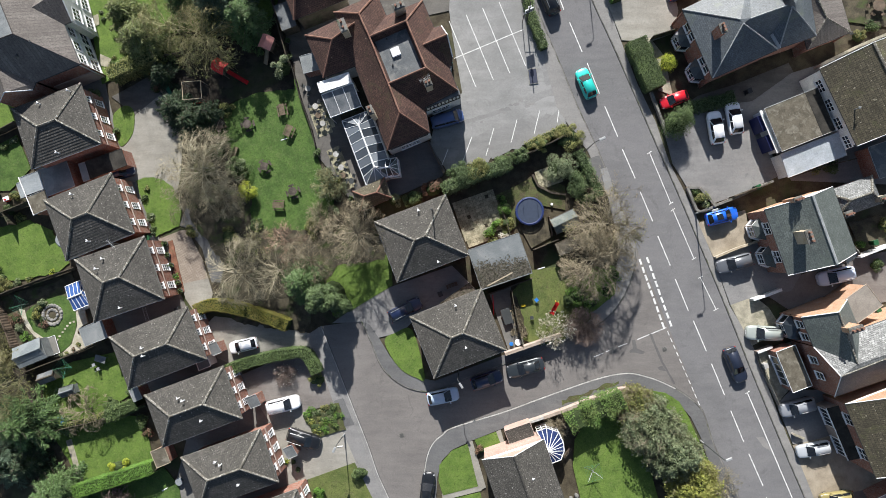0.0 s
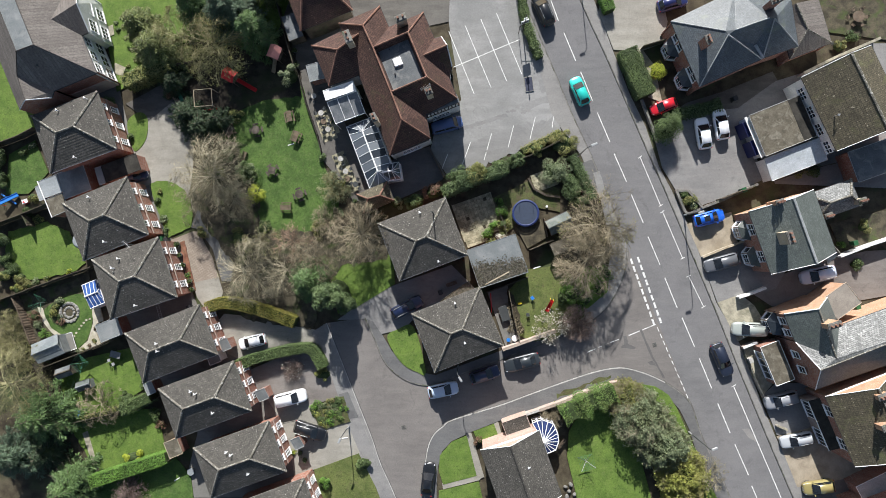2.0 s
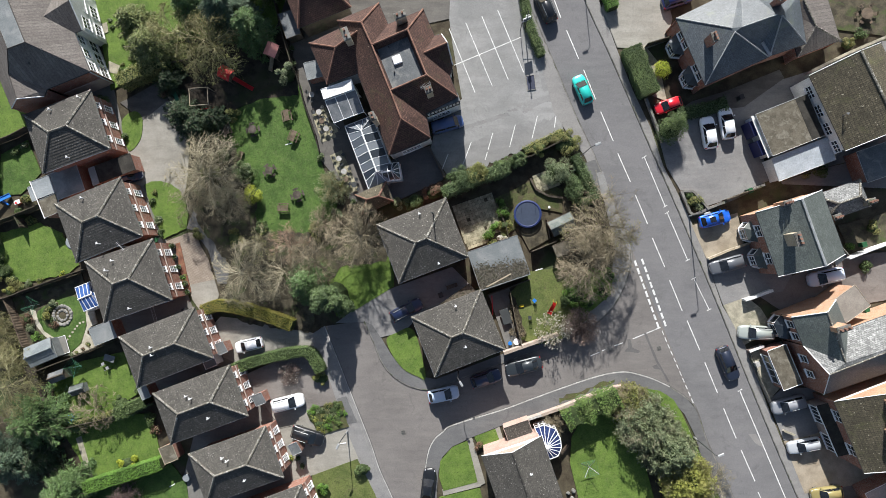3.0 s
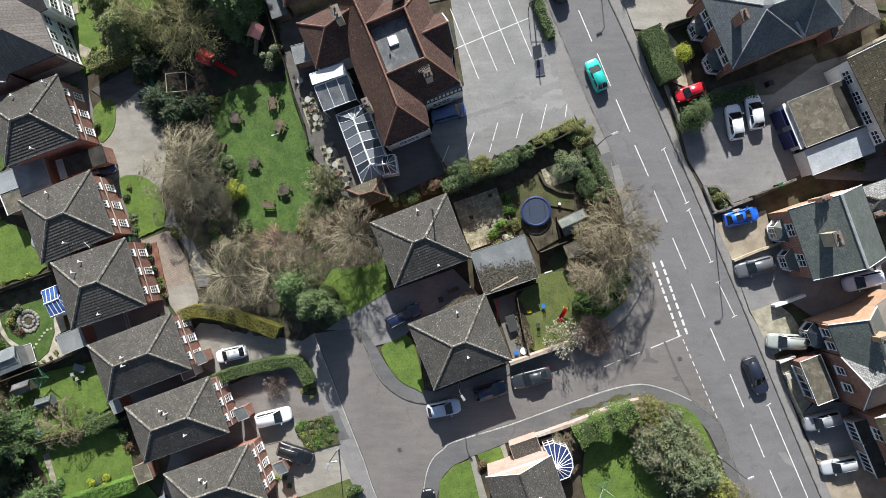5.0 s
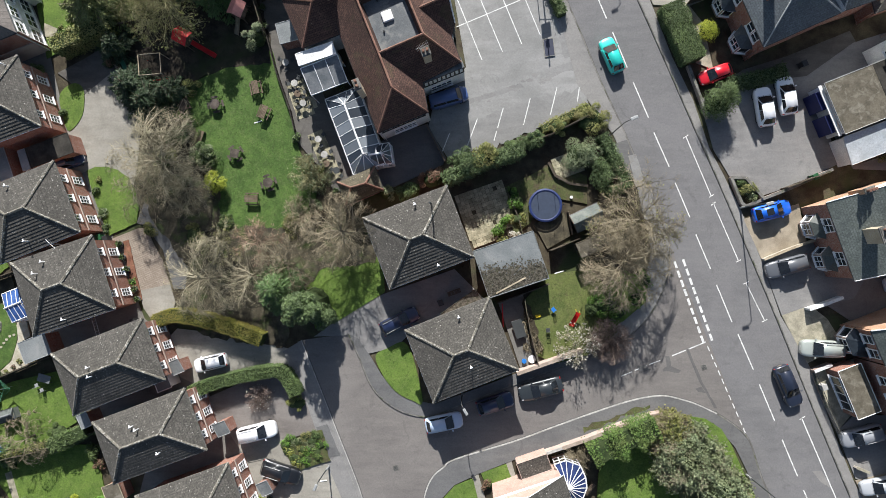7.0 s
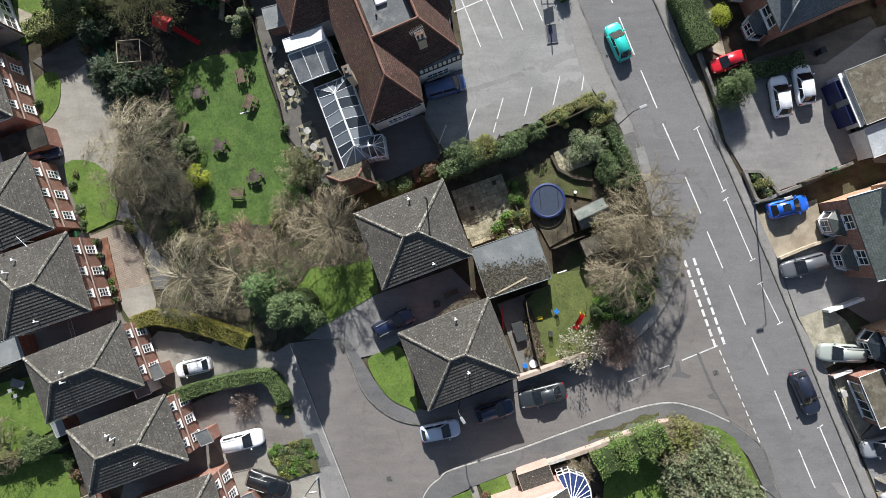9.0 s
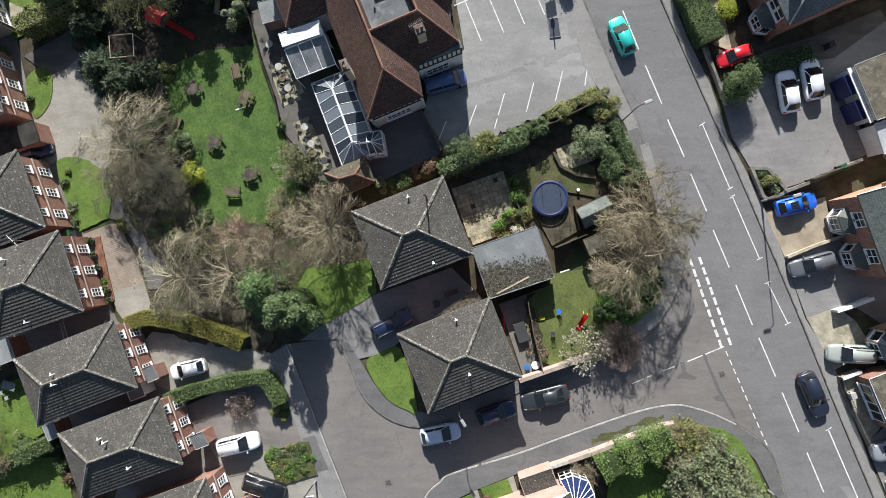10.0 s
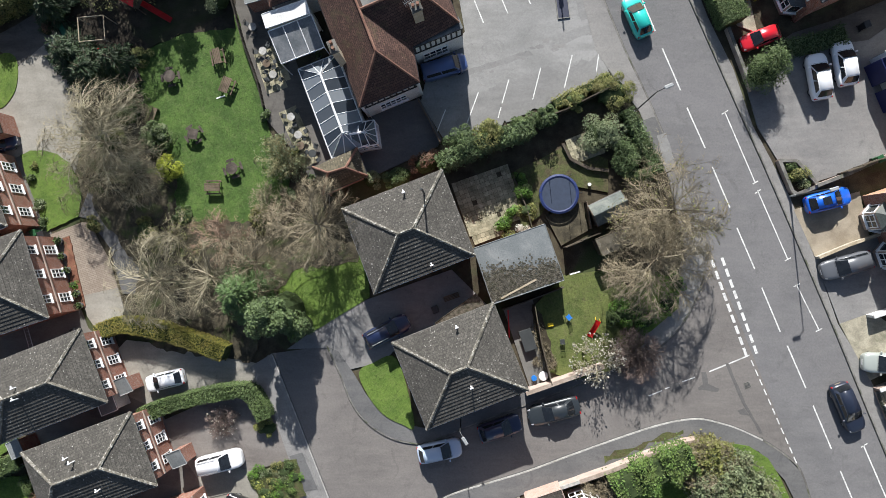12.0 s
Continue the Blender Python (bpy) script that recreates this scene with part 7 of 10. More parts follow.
def evergreen_tree(at, r, h, label, material="leaf_grey", seed=0, size=0.2, density=130, squash=1.0, turn=0):
    """A broad-crowned tree in leaf: trunk below, clumped crown above."""
    t = shrub(at, r, r * squash, h, label, material, size, density, turn, seed, 0.25, "tree", "tree", lumps=int(10 + r * r * 1.5))
    bm = bmesh.new()
    rod(bm, (0, 0, -0.1), (0.1, 0.05, h * 0.6), 0.22, 0.12, 8)
    part("trunk", bm, "bark", t)
    if h > 8:
        # near-solid dark core: inner shade in its colour, and a fuller cast shadow
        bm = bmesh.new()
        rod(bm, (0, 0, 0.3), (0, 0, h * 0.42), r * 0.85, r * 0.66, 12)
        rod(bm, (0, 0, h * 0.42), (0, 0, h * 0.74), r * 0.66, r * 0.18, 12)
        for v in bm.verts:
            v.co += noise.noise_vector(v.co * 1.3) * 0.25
        part("shade_heart", bm, "core", t)
    return t


def conifer(at, r, h, label, seed=0, material="needle", density=1.0):
    """Whorls of drooping sprays round a straight trunk."""
    rnd = random.Random(seed + 71)
    t = thing("conifer", pose(*at, 0, 0, 0, rnd.uniform(0, 90)), label, "tree")
    bm = bmesh.new()
    rod(bm, (0, 0, -0.1), (0, 0, h * 0.97), 0.24, 0.04, 7)
    part("trunk", bm, "bark", t)
    boughs, pts, nor, runs = [], [], [], []
    levels = int(h * 2.4)
    for i in range(levels):
        f = i / levels
        z = h * (0.1 + 0.88 * f)
        rr = r * (1 - f) ** 0.7 + 0.2
        for k in range(max(5, int(10 * (1 - f) + 4))):
            w = rnd.uniform(0, 2 * math.pi)
            ln = rr * rnd.uniform(0.6, 1.15)
            d = Vector((math.cos(w), math.sin(w), rnd.uniform(-0.1, 0.35)))
            side = Vector((-d.y, d.x, 0))
            o = Vector((0, 0, z - 0.3 * f))
            boughs.append((o, o + d * ln, 0.035, 0.01))
            for q in range(int((9 + ln * 17) * density)):
                s = 1.05 * rnd.random() ** 0.6
                sg = rnd.gauss(0, 1)
                p = o + d * ln * s + side * sg * (0.1 + 0.16 * ln * (1.15 - s)) + Vector((0, 0, -0.22 * s * s * ln + rnd.gauss(0, 0.07)))
                pts.append(p)
                nor.append((d.x * 0.5, d.y * 0.5, 1))
                runs.append(tuple(d + side * sg * 0.6))
    ob = new("bough_network", tubes("bough_network", boughs, 3, "bark"))
    ob.parent, ob["kind"] = t, "stuff"
    lumpy_core(t, r * 0.6, r * 0.6, h * 0.6, rnd)
    leaves(t, pts, 0.135, material, rnd, "needles", 0.5, 3.4, nor, runs)
    return t


def hedge(line, width, h, label, material="leaf_hedge", seed=0, size=0.15, density=150, ragged=0.12):
    """A clipped hedge along a line of plan points."""
    rnd = random.Random(seed * 31 + 3)
    o = Vector(line[0])
    soft = [Vector(p) - o for p in (curved(line, False, 6) if len(line) > 2 else [tuple(Vector(line[0]).lerp(Vector(line[1]), i / 6)) for i in range(7)])]
    t = thing("hedge", pose(o.x, o.y, 0), label, "hedge")
    # dark core along the hedge, coloured as the shade within it
    bm = bmesh.new()
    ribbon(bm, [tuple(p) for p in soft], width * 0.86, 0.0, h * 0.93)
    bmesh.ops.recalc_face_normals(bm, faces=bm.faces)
    part("shade_core", bm, "core", t)
    size *= 0.78
    pts, nor = [], []
    for a, b in zip(soft, soft[1:]):
        d = b - a
        if d.length < 1e-6:
            continue
        s = Vector((-d.y, d.x)).normalized()
        for i in range(int(d.length * (width + 1.6 * h) * density * 0.9)):
            p = a + d * rnd.random()
            k = rnd.random() * (width + 1.6 * h)
            if k < width:
                w, z, nn = rnd.uniform(-0.5, 0.5) * width, h, (0, 0, 1)
            else:
                sg = rnd.choice((-1, 1))
                w, z, nn = sg * width / 2, h * rnd.uniform(0.1, 1.0), (s.x * sg, s.y * sg, 0.3)
            bulge = ragged * noise.noise(Vector((p.x * 0.9, p.y * 0.9, seed)))
            pts.append(Vector((*(p + s * (w * (1 + bulge) + rnd.gauss(0, ragged * 0.4))), z + bulge * 2 * h * 0.3 + rnd.gauss(0, ragged * 0.35))))
            nor.append(nn)
    leaves(t, pts, size, material, rnd, normals=nor)
    return t


# moss on the garage roof
moss_dice = random.Random(31)
moss_pts = []
while len(moss_pts) < 3600:
    a_, b_ = moss_dice.uniform(-3.3, 3.3), moss_dice.uniform(-2.5, 2.5)
    # the moss grows from the roof's lower edge, further up at its far end
    if moss_dice.random() < 1 / (1 + math.exp(-(b_ - 0.45 + 0.22 * a_ + 0.5 * noise.noise(Vector((a_ * 0.9, b_ * 0.9, 4)))) * 4)):
        moss_pts.append(Vector((a_, b_, 2.77)))
moss_ = leaves(gar, moss_pts, 0.17, "moss_roof", moss_dice, "moss_clumps", 0.8, 1.2, [(0, 0, 1)] * len(moss_pts))
moss_["label"] = "speckled brown moss on the felt"

# bare trees round the beer garden and the drives
bare_tree((-34.6, 10.4), 7.0, 5.8, "large bare tree with tangled grey-brown branches", "twig_grey", 15, (10, 8, 5), 1, thick=1.15)
bare_tree((-32.3, 7.5), 5.5, 3.4, "bare tree with pale lichened twigs", "twig_grey", 9, (7, 6, 5), 2)
bare_tree((-36.9, 7.2), 4.6, 3.9, "bare tree with tan-brown twigs over the drive", "twig_tan", 8, (6, 6, 5), 3)
bare_tree((-29.41, -2.33), 7.5, 4.7, "bare tree with a wide fan of grey twigs", "twig_grey", 11, (9, 8, 5), 4)
bare_tree((-24.78, -2.27), 6.5, 3.7, "bare tree with silver-grey twigs", "twig_grey", 9, (7, 6, 5), 5)
bare_tree((-20.93, -0.73), 6.0, 3.6, "bare tree with brown drooping twigs", "twig_tan", 10, (8, 7, 5), 6)
bare_tree((-24.15, 1.64), 4.6, 3.1, "bare tree with red-brown twigs", "twig_red", 9, (7, 6, 5), 7)
bare_tree((-28.48, 1.65), 4.0, 2.7, "bare shrub with mossy grey twigs", "twig_grey", 8, (6, 6, 4), 8, buds="leaf_olive", bud_count=700)
bare_tree((-14.82, 2.60), 8.0, 4.3, "bare tree with a round fan of tan branches", "twig_tan", 14, (9, 8, 5), 9)
bare_tree((14.60, -2.60), 8.6, 4.6, "large bare tree with tan twigs at the street corner", "twig_tan", 15, (10, 8, 6), 10, stems=1, thick=1.15, lean=(0.3, 2.6))
bare_tree((15.80, 2.60), 8.0, 4.8, "bare tree with long pale branches beside the footway", "twig_tan", 12, (8, 8, 5), 11, buds="leaf_olive", bud_count=900, thick=1.15, lean=(0.3, 1.2))
bare_tree((16.20, 7.20), 5.0, 4.0, "bare tree with thin pale branches reaching over the kerb", "twig_tan", 5, (5, 4, 4), 12, lean=(1.2, 0.4))
bare_tree((13.83, -9.14), 4.2, 2.5, "bare shrub with red-brown twigs", "twig_brown", 11, (7, 6, 5), 13, "shrub", 3)
bare_tree((10.20, -9.62), 4.2, 2.4, "small tree with pale spring blossom", "twig_grey", 8, (6, 5, 4), 14, buds="blossom", bud_count=1800)
bare_tree((-34.3, 27.6), 7.2, 5.0, "bare tree with olive lichened branches", "twig_olive", 12, (9, 8, 5), 15, buds="leaf_olive", bud_count=3500)
bare_tree((-39.0, 29.4), 6.8, 3.9, "bare tree with olive twigs behind a conifer", "twig_olive", 9, (7, 7, 5), 16, buds="leaf_olive", bud_count=2500)
bare_tree((-61.94, -17.02), 8.5, 5.4, "bare tree with long olive-grey branches", "twig_olive", 10, (8, 8, 5), 17, buds="leaf_olive", bud_count=1500)
bare_tree((-51.3, -20.6), 3.6, 3.2, "small tree with pale bare branches", "twig_tan", 8, (6, 5, 4), 18, thick=1.7)
bare_tree((-24.73, -15.90), 2.2, 1.6, "bare rounded shrub with dark twigs and pale buds", "twig_brown", 8, (5, 4, 3), 19, "shrub", 3, buds="blossom", bud_count=90)
bare_tree((-18.78, 9.10), 4.0, 2.3, "shrub with grey-green twiggy growth", "twig_olive", 9, (6, 6, 4), 20, "shrub", 2, buds="leaf_grey", bud_count=2000)
bare_tree((-47.25, -32.96), 3.0, 2.4, "bare rounded shrub with brown twigs", "twig_brown", 9, (6, 5, 4), 21, "shrub", 3)
bare_tree((10.46, -22.02), 2.6, 1.8, "twiggy tan shrub beside a garden wall", "twig_tan", 9, (6, 6, 4), 22, "shrub", 3)
bare_tree((20.32, -19.19), 4.0, 2.8, "twiggy olive shrub above the garden wall", "twig_tan", 9, (8, 8, 5), 23, "shrub", 2, buds="leaf_olive", bud_count=1800)
bare_tree((30.92, -28.74), 3.5, 2.4, "bare shrub with pale twigs on the verge", "twig_grey", 8, (6, 5, 4), 24, "shrub", 2)
bare_tree((-19.90, 4.67), 3.2, 2.3, "low bare shrub with brown twigs", "twig_tan", 8, (6, 5, 4), 25, "shrub", 3)
for i, (p_, r_, h_, m_) in enumerate((((13.3, -5.3), 1.7, 2.0, "leaf_fresh"), ((14.9, -6.1), 1.3, 1.5, "leaf_fresh"), ((12.0, -5.8), 1.1, 1.5, "leaf_hedge"), ((17.01, -4.70), 1.2, 0.7, "leaf_fresh"), ((17.91, -2.55), 1.1, 0.7, "leaf_fresh"),
                                      ((-33.93, 8.50), 1.3, 1.6, "leaf_hedge"), ((-31.17, 11.53), 1.6, 2.2, "leaf_grey"), ((-34.2, 13.6), 1.8, 1.8, "leaf_hedge"), ((-35.8, 11.2), 1.6, 1.4, "leaf_olive"), ((-32.52, 2.40), 1.5, 0.9, "leaf_olive"), ((-21.20, 3.39), 1.6, 1.2, "leaf_olive"), ((-18.49, 5.73), 1.2, 1.2, "leaf_grey"), ((-28.73, 3.74), 1.3, 0.8, "leaf_hedge"))):
    shrub(p_, r_, r_ * 0.85, h_, "loose green undergrowth below bare trees", m_, 0.16, 90, 30 * i, 150 + i, group="undergrowth shrubs")

for i, (p_, r_) in enumerate((((5.09, -6.81), 0.7), ((5.51, -7.98), 0.8), ((5.71, -9.14), 0.7), ((6.13, -10.09), 0.9), ((5.18, -10.10), 0.6))):
    bare_tree(p_, 0.9, r_, "dry brown garden plant in a neglected bed", "twig_tan", 7, (4, 3, 3), 60 + i, "shrub", 2)
for i, (p_, r_) in enumerate((((-65.06, -9.58), 2.0), ((-64.22, -12.48), 2.2), ((-65.86, -13.52), 2.2), ((-62.90, -14.67), 1.8))):
    bare_tree(p_, 3.0, r_, "bare twiggy shrub behind a garden fence", "twig_olive", 8, (6, 5, 4), 80 + i, "shrub", 3, buds="leaf_olive", bud_count=250)
# conifers and evergreens
conifer((-43.1, 27.9), 4.0, 6.6, "dense feathery green conifer beside a lawn", 1, density=1.9)
conifer((-33.64, 32.04), 3.0, 8.0, "blue-green conifer behind bare trees", 2, "needle_blue", 1.2)
# the next three carry the tree shade in their needle colour
conifer((-39.3, 19.2), 2.6, 4.2, "conifer at the edge of the drive, needles darkened for shade", 3, "needle_shade_dark", 1.2)
conifer((-37.3, 17.5), 2.7, 4.0, "conifer near the climbing frame, needles darkened for shade", 4, "needle_shade_dark", 1.2)
conifer((-34.9, 18.5), 2.2, 3.6, "conifer beside the climbing frame, needles darkened for shade", 18, "needle_shade_dark", 1.2)
conifer((-58.6, -22.0), 4.6, 7.4, "large green conifer in a back garden", 5, "needle_mid", 1.7)
conifer((-62.6, -27.6), 3.8, 7.0, "dull green conifer in a back garden", 6, "needle_blue", 1.3)
conifer((-54.8, -31.9), 4.0, 6.2, "broad feathery conifer at the garden end", 7, "needle_mid", 1.7)
conifer((-58.9, -27.6), 2.6, 5.0, "dark conifer at the garden end", 8, "needle_shade_dark")
conifer((-46.3, 31.8), 2.7, 5.0, "small feathery conifer on a bright lawn", 9, density=1.4)
G1 = "shrubs along the car park"
conifer((-21.9, -3.5), 2.8, 7.6, "dark drooping evergreen tree under bare trees", 17, "needle_mid", 1.3)
evergreen_tree((-17.0, -6.5), 1.7, 3.6, "dense glossy evergreen tree beside the road end", "leaf", 8, 0.24, 120)
evergreen_tree((-18.6, -5.4), 2.15, 8.9, "tall dense evergreen tree at the road end", "leaf", 28, 0.25, 260)
shrub((-24.95, 24.35), 1.5, 1.4, 3.9, "grey-green evergreen shrub by the fence", "leaf_grey", 0.18, 110, 0, 4)
for i, (p_, rx_, ry_, hh_, m_) in enumerate((((-7.74, 7.28), 1.7, 1.4, 2.6, "leaf_hedge"), ((-5.29, 8.46), 1.8, 1.3, 3.0, "leaf_red"), ((-1.81, 10.21), 1.9, 1.5, 4.8, "leaf"), ((0.77, 10.71), 2.2, 1.7, 4.8, "leaf_olive"),
                                     ((3.56, 11.58), 1.9, 1.6, 4.2, "leaf_hedge"), ((6.05, 12.66), 1.6, 1.4, 3.0, "leaf"), ((8.54, 14.11), 1.5, 1.2, 2.6, "leaf_olive"), ((-10.35, 7.07), 1.3, 1.1, 1.7, "leaf_grey"))):
    shrub(p_, rx_, ry_, hh_, "leafy shrub in a mixed hedge by the car park", m_, 0.17, 110, 20, 10 + i, group=G1)
shrub((11.95, 14.82), 2.2, 1.8, 2.4, "dense rounded green hedge bush", "leaf_olive", 0.15, 150, 20, 20)
shrub((11.01, 11.01), 2.3, 2.0, 2.6, "grey-green flowering shrub by a patio", "leaf_grey", 0.17, 120, 0, 21)
shrub((13.32, 9.16), 1.7, 2.0, 2.4, "ivy-green shrub beside the footway", "leaf", 0.17, 120, 0, 22)
shrub((14.26, 6.96), 1.5, 1.5, 2.2, "ivy-green shrub beside the footway", "leaf_hedge", 0.17, 110, 0, 23)
shrub((25.40, 16.58), 2.1, 2.0, 4.2, "round dark green shrub beside a red car", "leaf_hedge", 0.15, 190, 0, 24, lumps=34)
shrub((24.57, 24.45), 1.3, 1.25, 1.7, "clipped ball of lime-yellow leaves", "leaf_lime", 0.12, 260, 0, 25, lumps=60)
shrub((-29.77, 8.28), 1.2, 1.35, 2.6, "bright lime-yellow shrub at a lawn's edge", "leaf_lime", 0.15, 260, 0, 26, lumps=30)
shrub((-31.18, 11.30), 1.7, 1.7, 2.2, "ivy-green shrub below a bare tree", "leaf_hedge", 0.17, 100, 0, 27)
shrub((-47.5, -28.4), 1.8, 1.1, 1.4, "pale lime shrub in front of a hedge", "leaf_lime", 0.15, 170, 20, 28)
shrub((-20.6, -16.5), 1.5, 0.9, 1.5, "golden green bush at a hedge's end", "leaf_olive", 0.14, 150, 0, 31)
shrub((-50.92, 21.23), 1.0, 1.0, 1.6, "round green bush by a house", "leaf_hedge", 0.15, 150, 0, 32)
shrub((-42.45, 22.18), 0.9, 0.9, 1.3, "small reddish shrub by the drive", "leaf_red", 0.15, 120, 0, 33)
FRONT_SHRUBS = (((-44.10, 7.59), 0.6, "leaf_hedge"), ((-43.31, 4.93), 0.7, "leaf_grey"), ((-42.99, 3.19), 0.6, "leaf"), ((-37.70, 2.87), 0.9, "leaf_olive"), ((-48.06, 16.61), 0.7, "leaf_hedge"), ((-41.73, 1.14), 0.6, "leaf_hedge"), ((-39.85, -2.87), 0.5, "leaf_fresh"), ((-43.79, 8.73), 0.5, "leaf_olive"), ((-24.96, -27.48), 0.6, "leaf_lime"), ((-45.76, -18.19), 0.8, "leaf_hedge"), ((-58.12, -6.75), 0.75, "leaf_grey"), ((-59.08, -8.21), 0.8, "leaf_yellow"), ((-57.97, -9.40), 0.65, "leaf_red"), ((-58.67, -7.41), 0.6, "leaf_olive"), ((-61.83, -8.76), 0.9, "leaf_red"), ((-61.41, -10.08), 0.8, "leaf_grey"), ((-60.44, -11.14), 0.8, "leaf_fresh"), ((-58.39, -8.74), 0.5, "leaf_hedge"), ((-53.0, -10.4), 0.35, "leaf_red"), ((-53.1, -12.2), 0.4, "leaf_olive"), ((-53.9, -12.9), 0.35, "leaf_red"), ((-54.8, -13.3), 0.35, "leaf_olive"), ((-55.6, -13.6), 0.4, "leaf_grey"))
BACK_SHRUBS = (((-44.19, -22.33), 1.0, "leaf_hedge"), ((-43.40, -23.83), 0.8, "leaf_red"), ((-48.10, -20.12), 1.3, "leaf_hedge"), ((-46.92, -20.86), 1.2, "leaf_fresh"), ((-56.73, -23.66), 1.3, "leaf_olive"), ((-53.97, -24.00), 1.1, "leaf_hedge"), ((28.78, 7.12), 1.0, "leaf_olive"), ((28.08, 7.85), 0.7, "leaf_hedge"), ((29.63, 6.39), 0.7, "leaf_grey"), ((48.26, 27.37), 1.1, "leaf_olive"), ((49.99, 28.63), 0.9, "leaf_hedge"), ((51.36, 26.81), 0.8, "leaf_fresh"), ((42.97, 10.93), 1.0, "leaf_olive"), ((45.06, 11.13), 1.0, "leaf_hedge"), ((2.61, 1.49), 0.8, "leaf_olive"), ((1.95, 2.86), 0.9, "leaf_fresh"), ((2.75, 3.95), 0.8, "leaf_fresh"), ((4.0, 6.1), 1.0, "leaf_fresh"), ((3.6, 7.1), 0.8, "leaf_fresh"))
EAST_SHRUBS = (((4.07, 4.06), 0.9, "leaf_olive"), ((3.85, 2.23), 0.7, "blossom"), ((-17.86, 9.87), 0.6, "leaf_olive"), ((-20.81, 13.33), 0.7, "leaf"), ((-14.78, -28.55), 1.2, "leaf_hedge"), ((-20.41, -31.26), 1.2, "leaf_fresh"), ((0.77, -25.32), 0.7, "leaf_red"), ((50.17, -1.38), 0.9, "leaf_hedge"), ((51.22, 3.60), 1.0, "leaf_olive"), ((48.46, 1.11), 0.6, "leaf_fresh"), ((-62.89, 5.75), 0.9, "leaf_hedge"), ((-46.63, -2.28), 0.5, "leaf_lime"), ((-62.72, -4.35), 0.8, "leaf_olive"), ((-63.82, -3.29), 1.0, "leaf_olive"), ((-61.62, -3.95), 0.7, "leaf_grey"), ((-60.11, -3.35), 0.5, "leaf_olive"), ((-56.97, -2.48), 0.45, "leaf_lime"), ((-61.3, 4.9), 0.7, "leaf_olive"), ((-63.6, 14.4), 0.7, "leaf_hedge"), ((-62.4, 15.3), 0.6, "leaf_grey"), ((-62.2, 8.1), 0.8, "leaf_olive"), ((-50.0, 31.6), 0.45, "leaf_hedge"), ((-50.3, 32.5), 0.4, "leaf_grey"), ((-48.7, 25.7), 0.4, "leaf_hedge"), ((-48.5, 26.5), 0.35, "leaf_olive"), ((-47.6, 24.9), 0.9, "leaf_grey"), ((-32.75, 19.25), 1.0, "leaf_olive"))
for i, (p_, r_, m_) in enumerate(FRONT_SHRUBS + BACK_SHRUBS + EAST_SHRUBS):
    shrub(p_, r_, r_ * 0.9, r_ * 1.3, "small leafy garden shrub", m_, 0.14, 170, 0, 50 + i, group="small garden shrubs", name="garden_shrub")
for p_, rx_, ry_, hh_, m_, lab_ in (((-64.37, -4.88), 1.1, 0.9, 1.3, "leaf_yellow", "round golden-yellow shrub in a lawn's corner"), ((-65.0, -2.4), 1.2, 1.1, 1.5, "leaf_hedge", "dark leafy shrub at a lawn's edge"), ((-66.0, -0.9), 1.3, 1.2, 1.8, "leaf_hedge", "dark leafy shrub at a lawn's edge"),
                                     ((-66.4, 2.0), 1.6, 1.5, 2.9, "leaf", "tall dark shrub in a back garden"), ((-66.4, -3.1), 1.3, 1.1, 1.7, "leaf_olive", "loose olive shrub by a garden fence"), ((-66.9, 13.6), 1.5, 1.8, 2.4, "leaf", "dark shrub below a garden fence"), ((-66.6, 10.6), 1.2, 1.6, 2.0, "leaf_hedge", "dark shrub beside a shaded lawn")):
    shrub(p_, rx_, ry_, hh_, lab_, m_, 0.17, 110, 0, round(-p_[0] * 7))
for i, p_ in enumerate(((-21.42, -20.72), (-20.05, -21.75), (-18.93, -20.84), (-20.81, -22.72), (-19.45, -22.92), (-18.40, -21.94), (-21.71, -21.99), (-17.9, -21.2), (-19.7, -20.3), (-20.5, -20.9), (-18.5, -20.2), (-19.3, -21.7), (-18.2, -22.6), (-20.4, -23.2), (-22.0, -21.4))):
    shrub(p_, 0.8, 0.65, 0.7, "low flowering plants in a front bed", ("leaf_fresh", "leaf_olive", "leaf_grey", "leaf_hedge", "leaf_fresh", "leaf_ivy", "leaf_yellow")[i % 7], 0.13, 120, 0, 110 + i, group="bed plants", name="bed_plant")
for i, (p_, r_, h_, tw_, lf_, n_, lab_) in enumerate((((21.9, -21.5), 3.9, 5.6, "twig_grey", "leaf_grey", 9000, "grey-green feathery tree on the corner"), ((24.6, -24.8), 3.7, 6.0, "twig_grey", "leaf_grey", 9000, "grey-green feathery tree above the verge"),
                                                      ((27.2, -28.6), 3.5, 5.0, "twig_olive", "leaf_yellow", 8000, "olive-yellow feathery tree by the footway"), ((27.6, -32.0), 3.0, 4.6, "twig_olive", "leaf_yellow", 6000, "yellow-green feathery tree by the footway"),
                                                      ((20.2, -18.9), 2.5, 3.4, "twig_tan", "leaf_olive", 3000, "twiggy olive tree above a garden wall"), ((27.5, -36.5), 3.4, 5.0, "twig_grey", "leaf_grey", 5000, "grey-green feathery tree on the verge"))):
    bare_tree(p_, h_, r_, lab_, tw_, 11, (7, 6, 5), 90 + i, buds=lf_, bud_count=n_, core=0.62, bud_size=0.17, stems=2)
# mostly out of view; added so that its shadow falls on the play area
conifer((-27.66, 37.31), 3.4, 11.0, "tall conifer added out of view to shade the play area", 11, density=1.5)
conifer((-37.4, 33.6), 3.0, 8.5, "blue-green conifer between bare trees", 14, "needle_mid", 1.5)
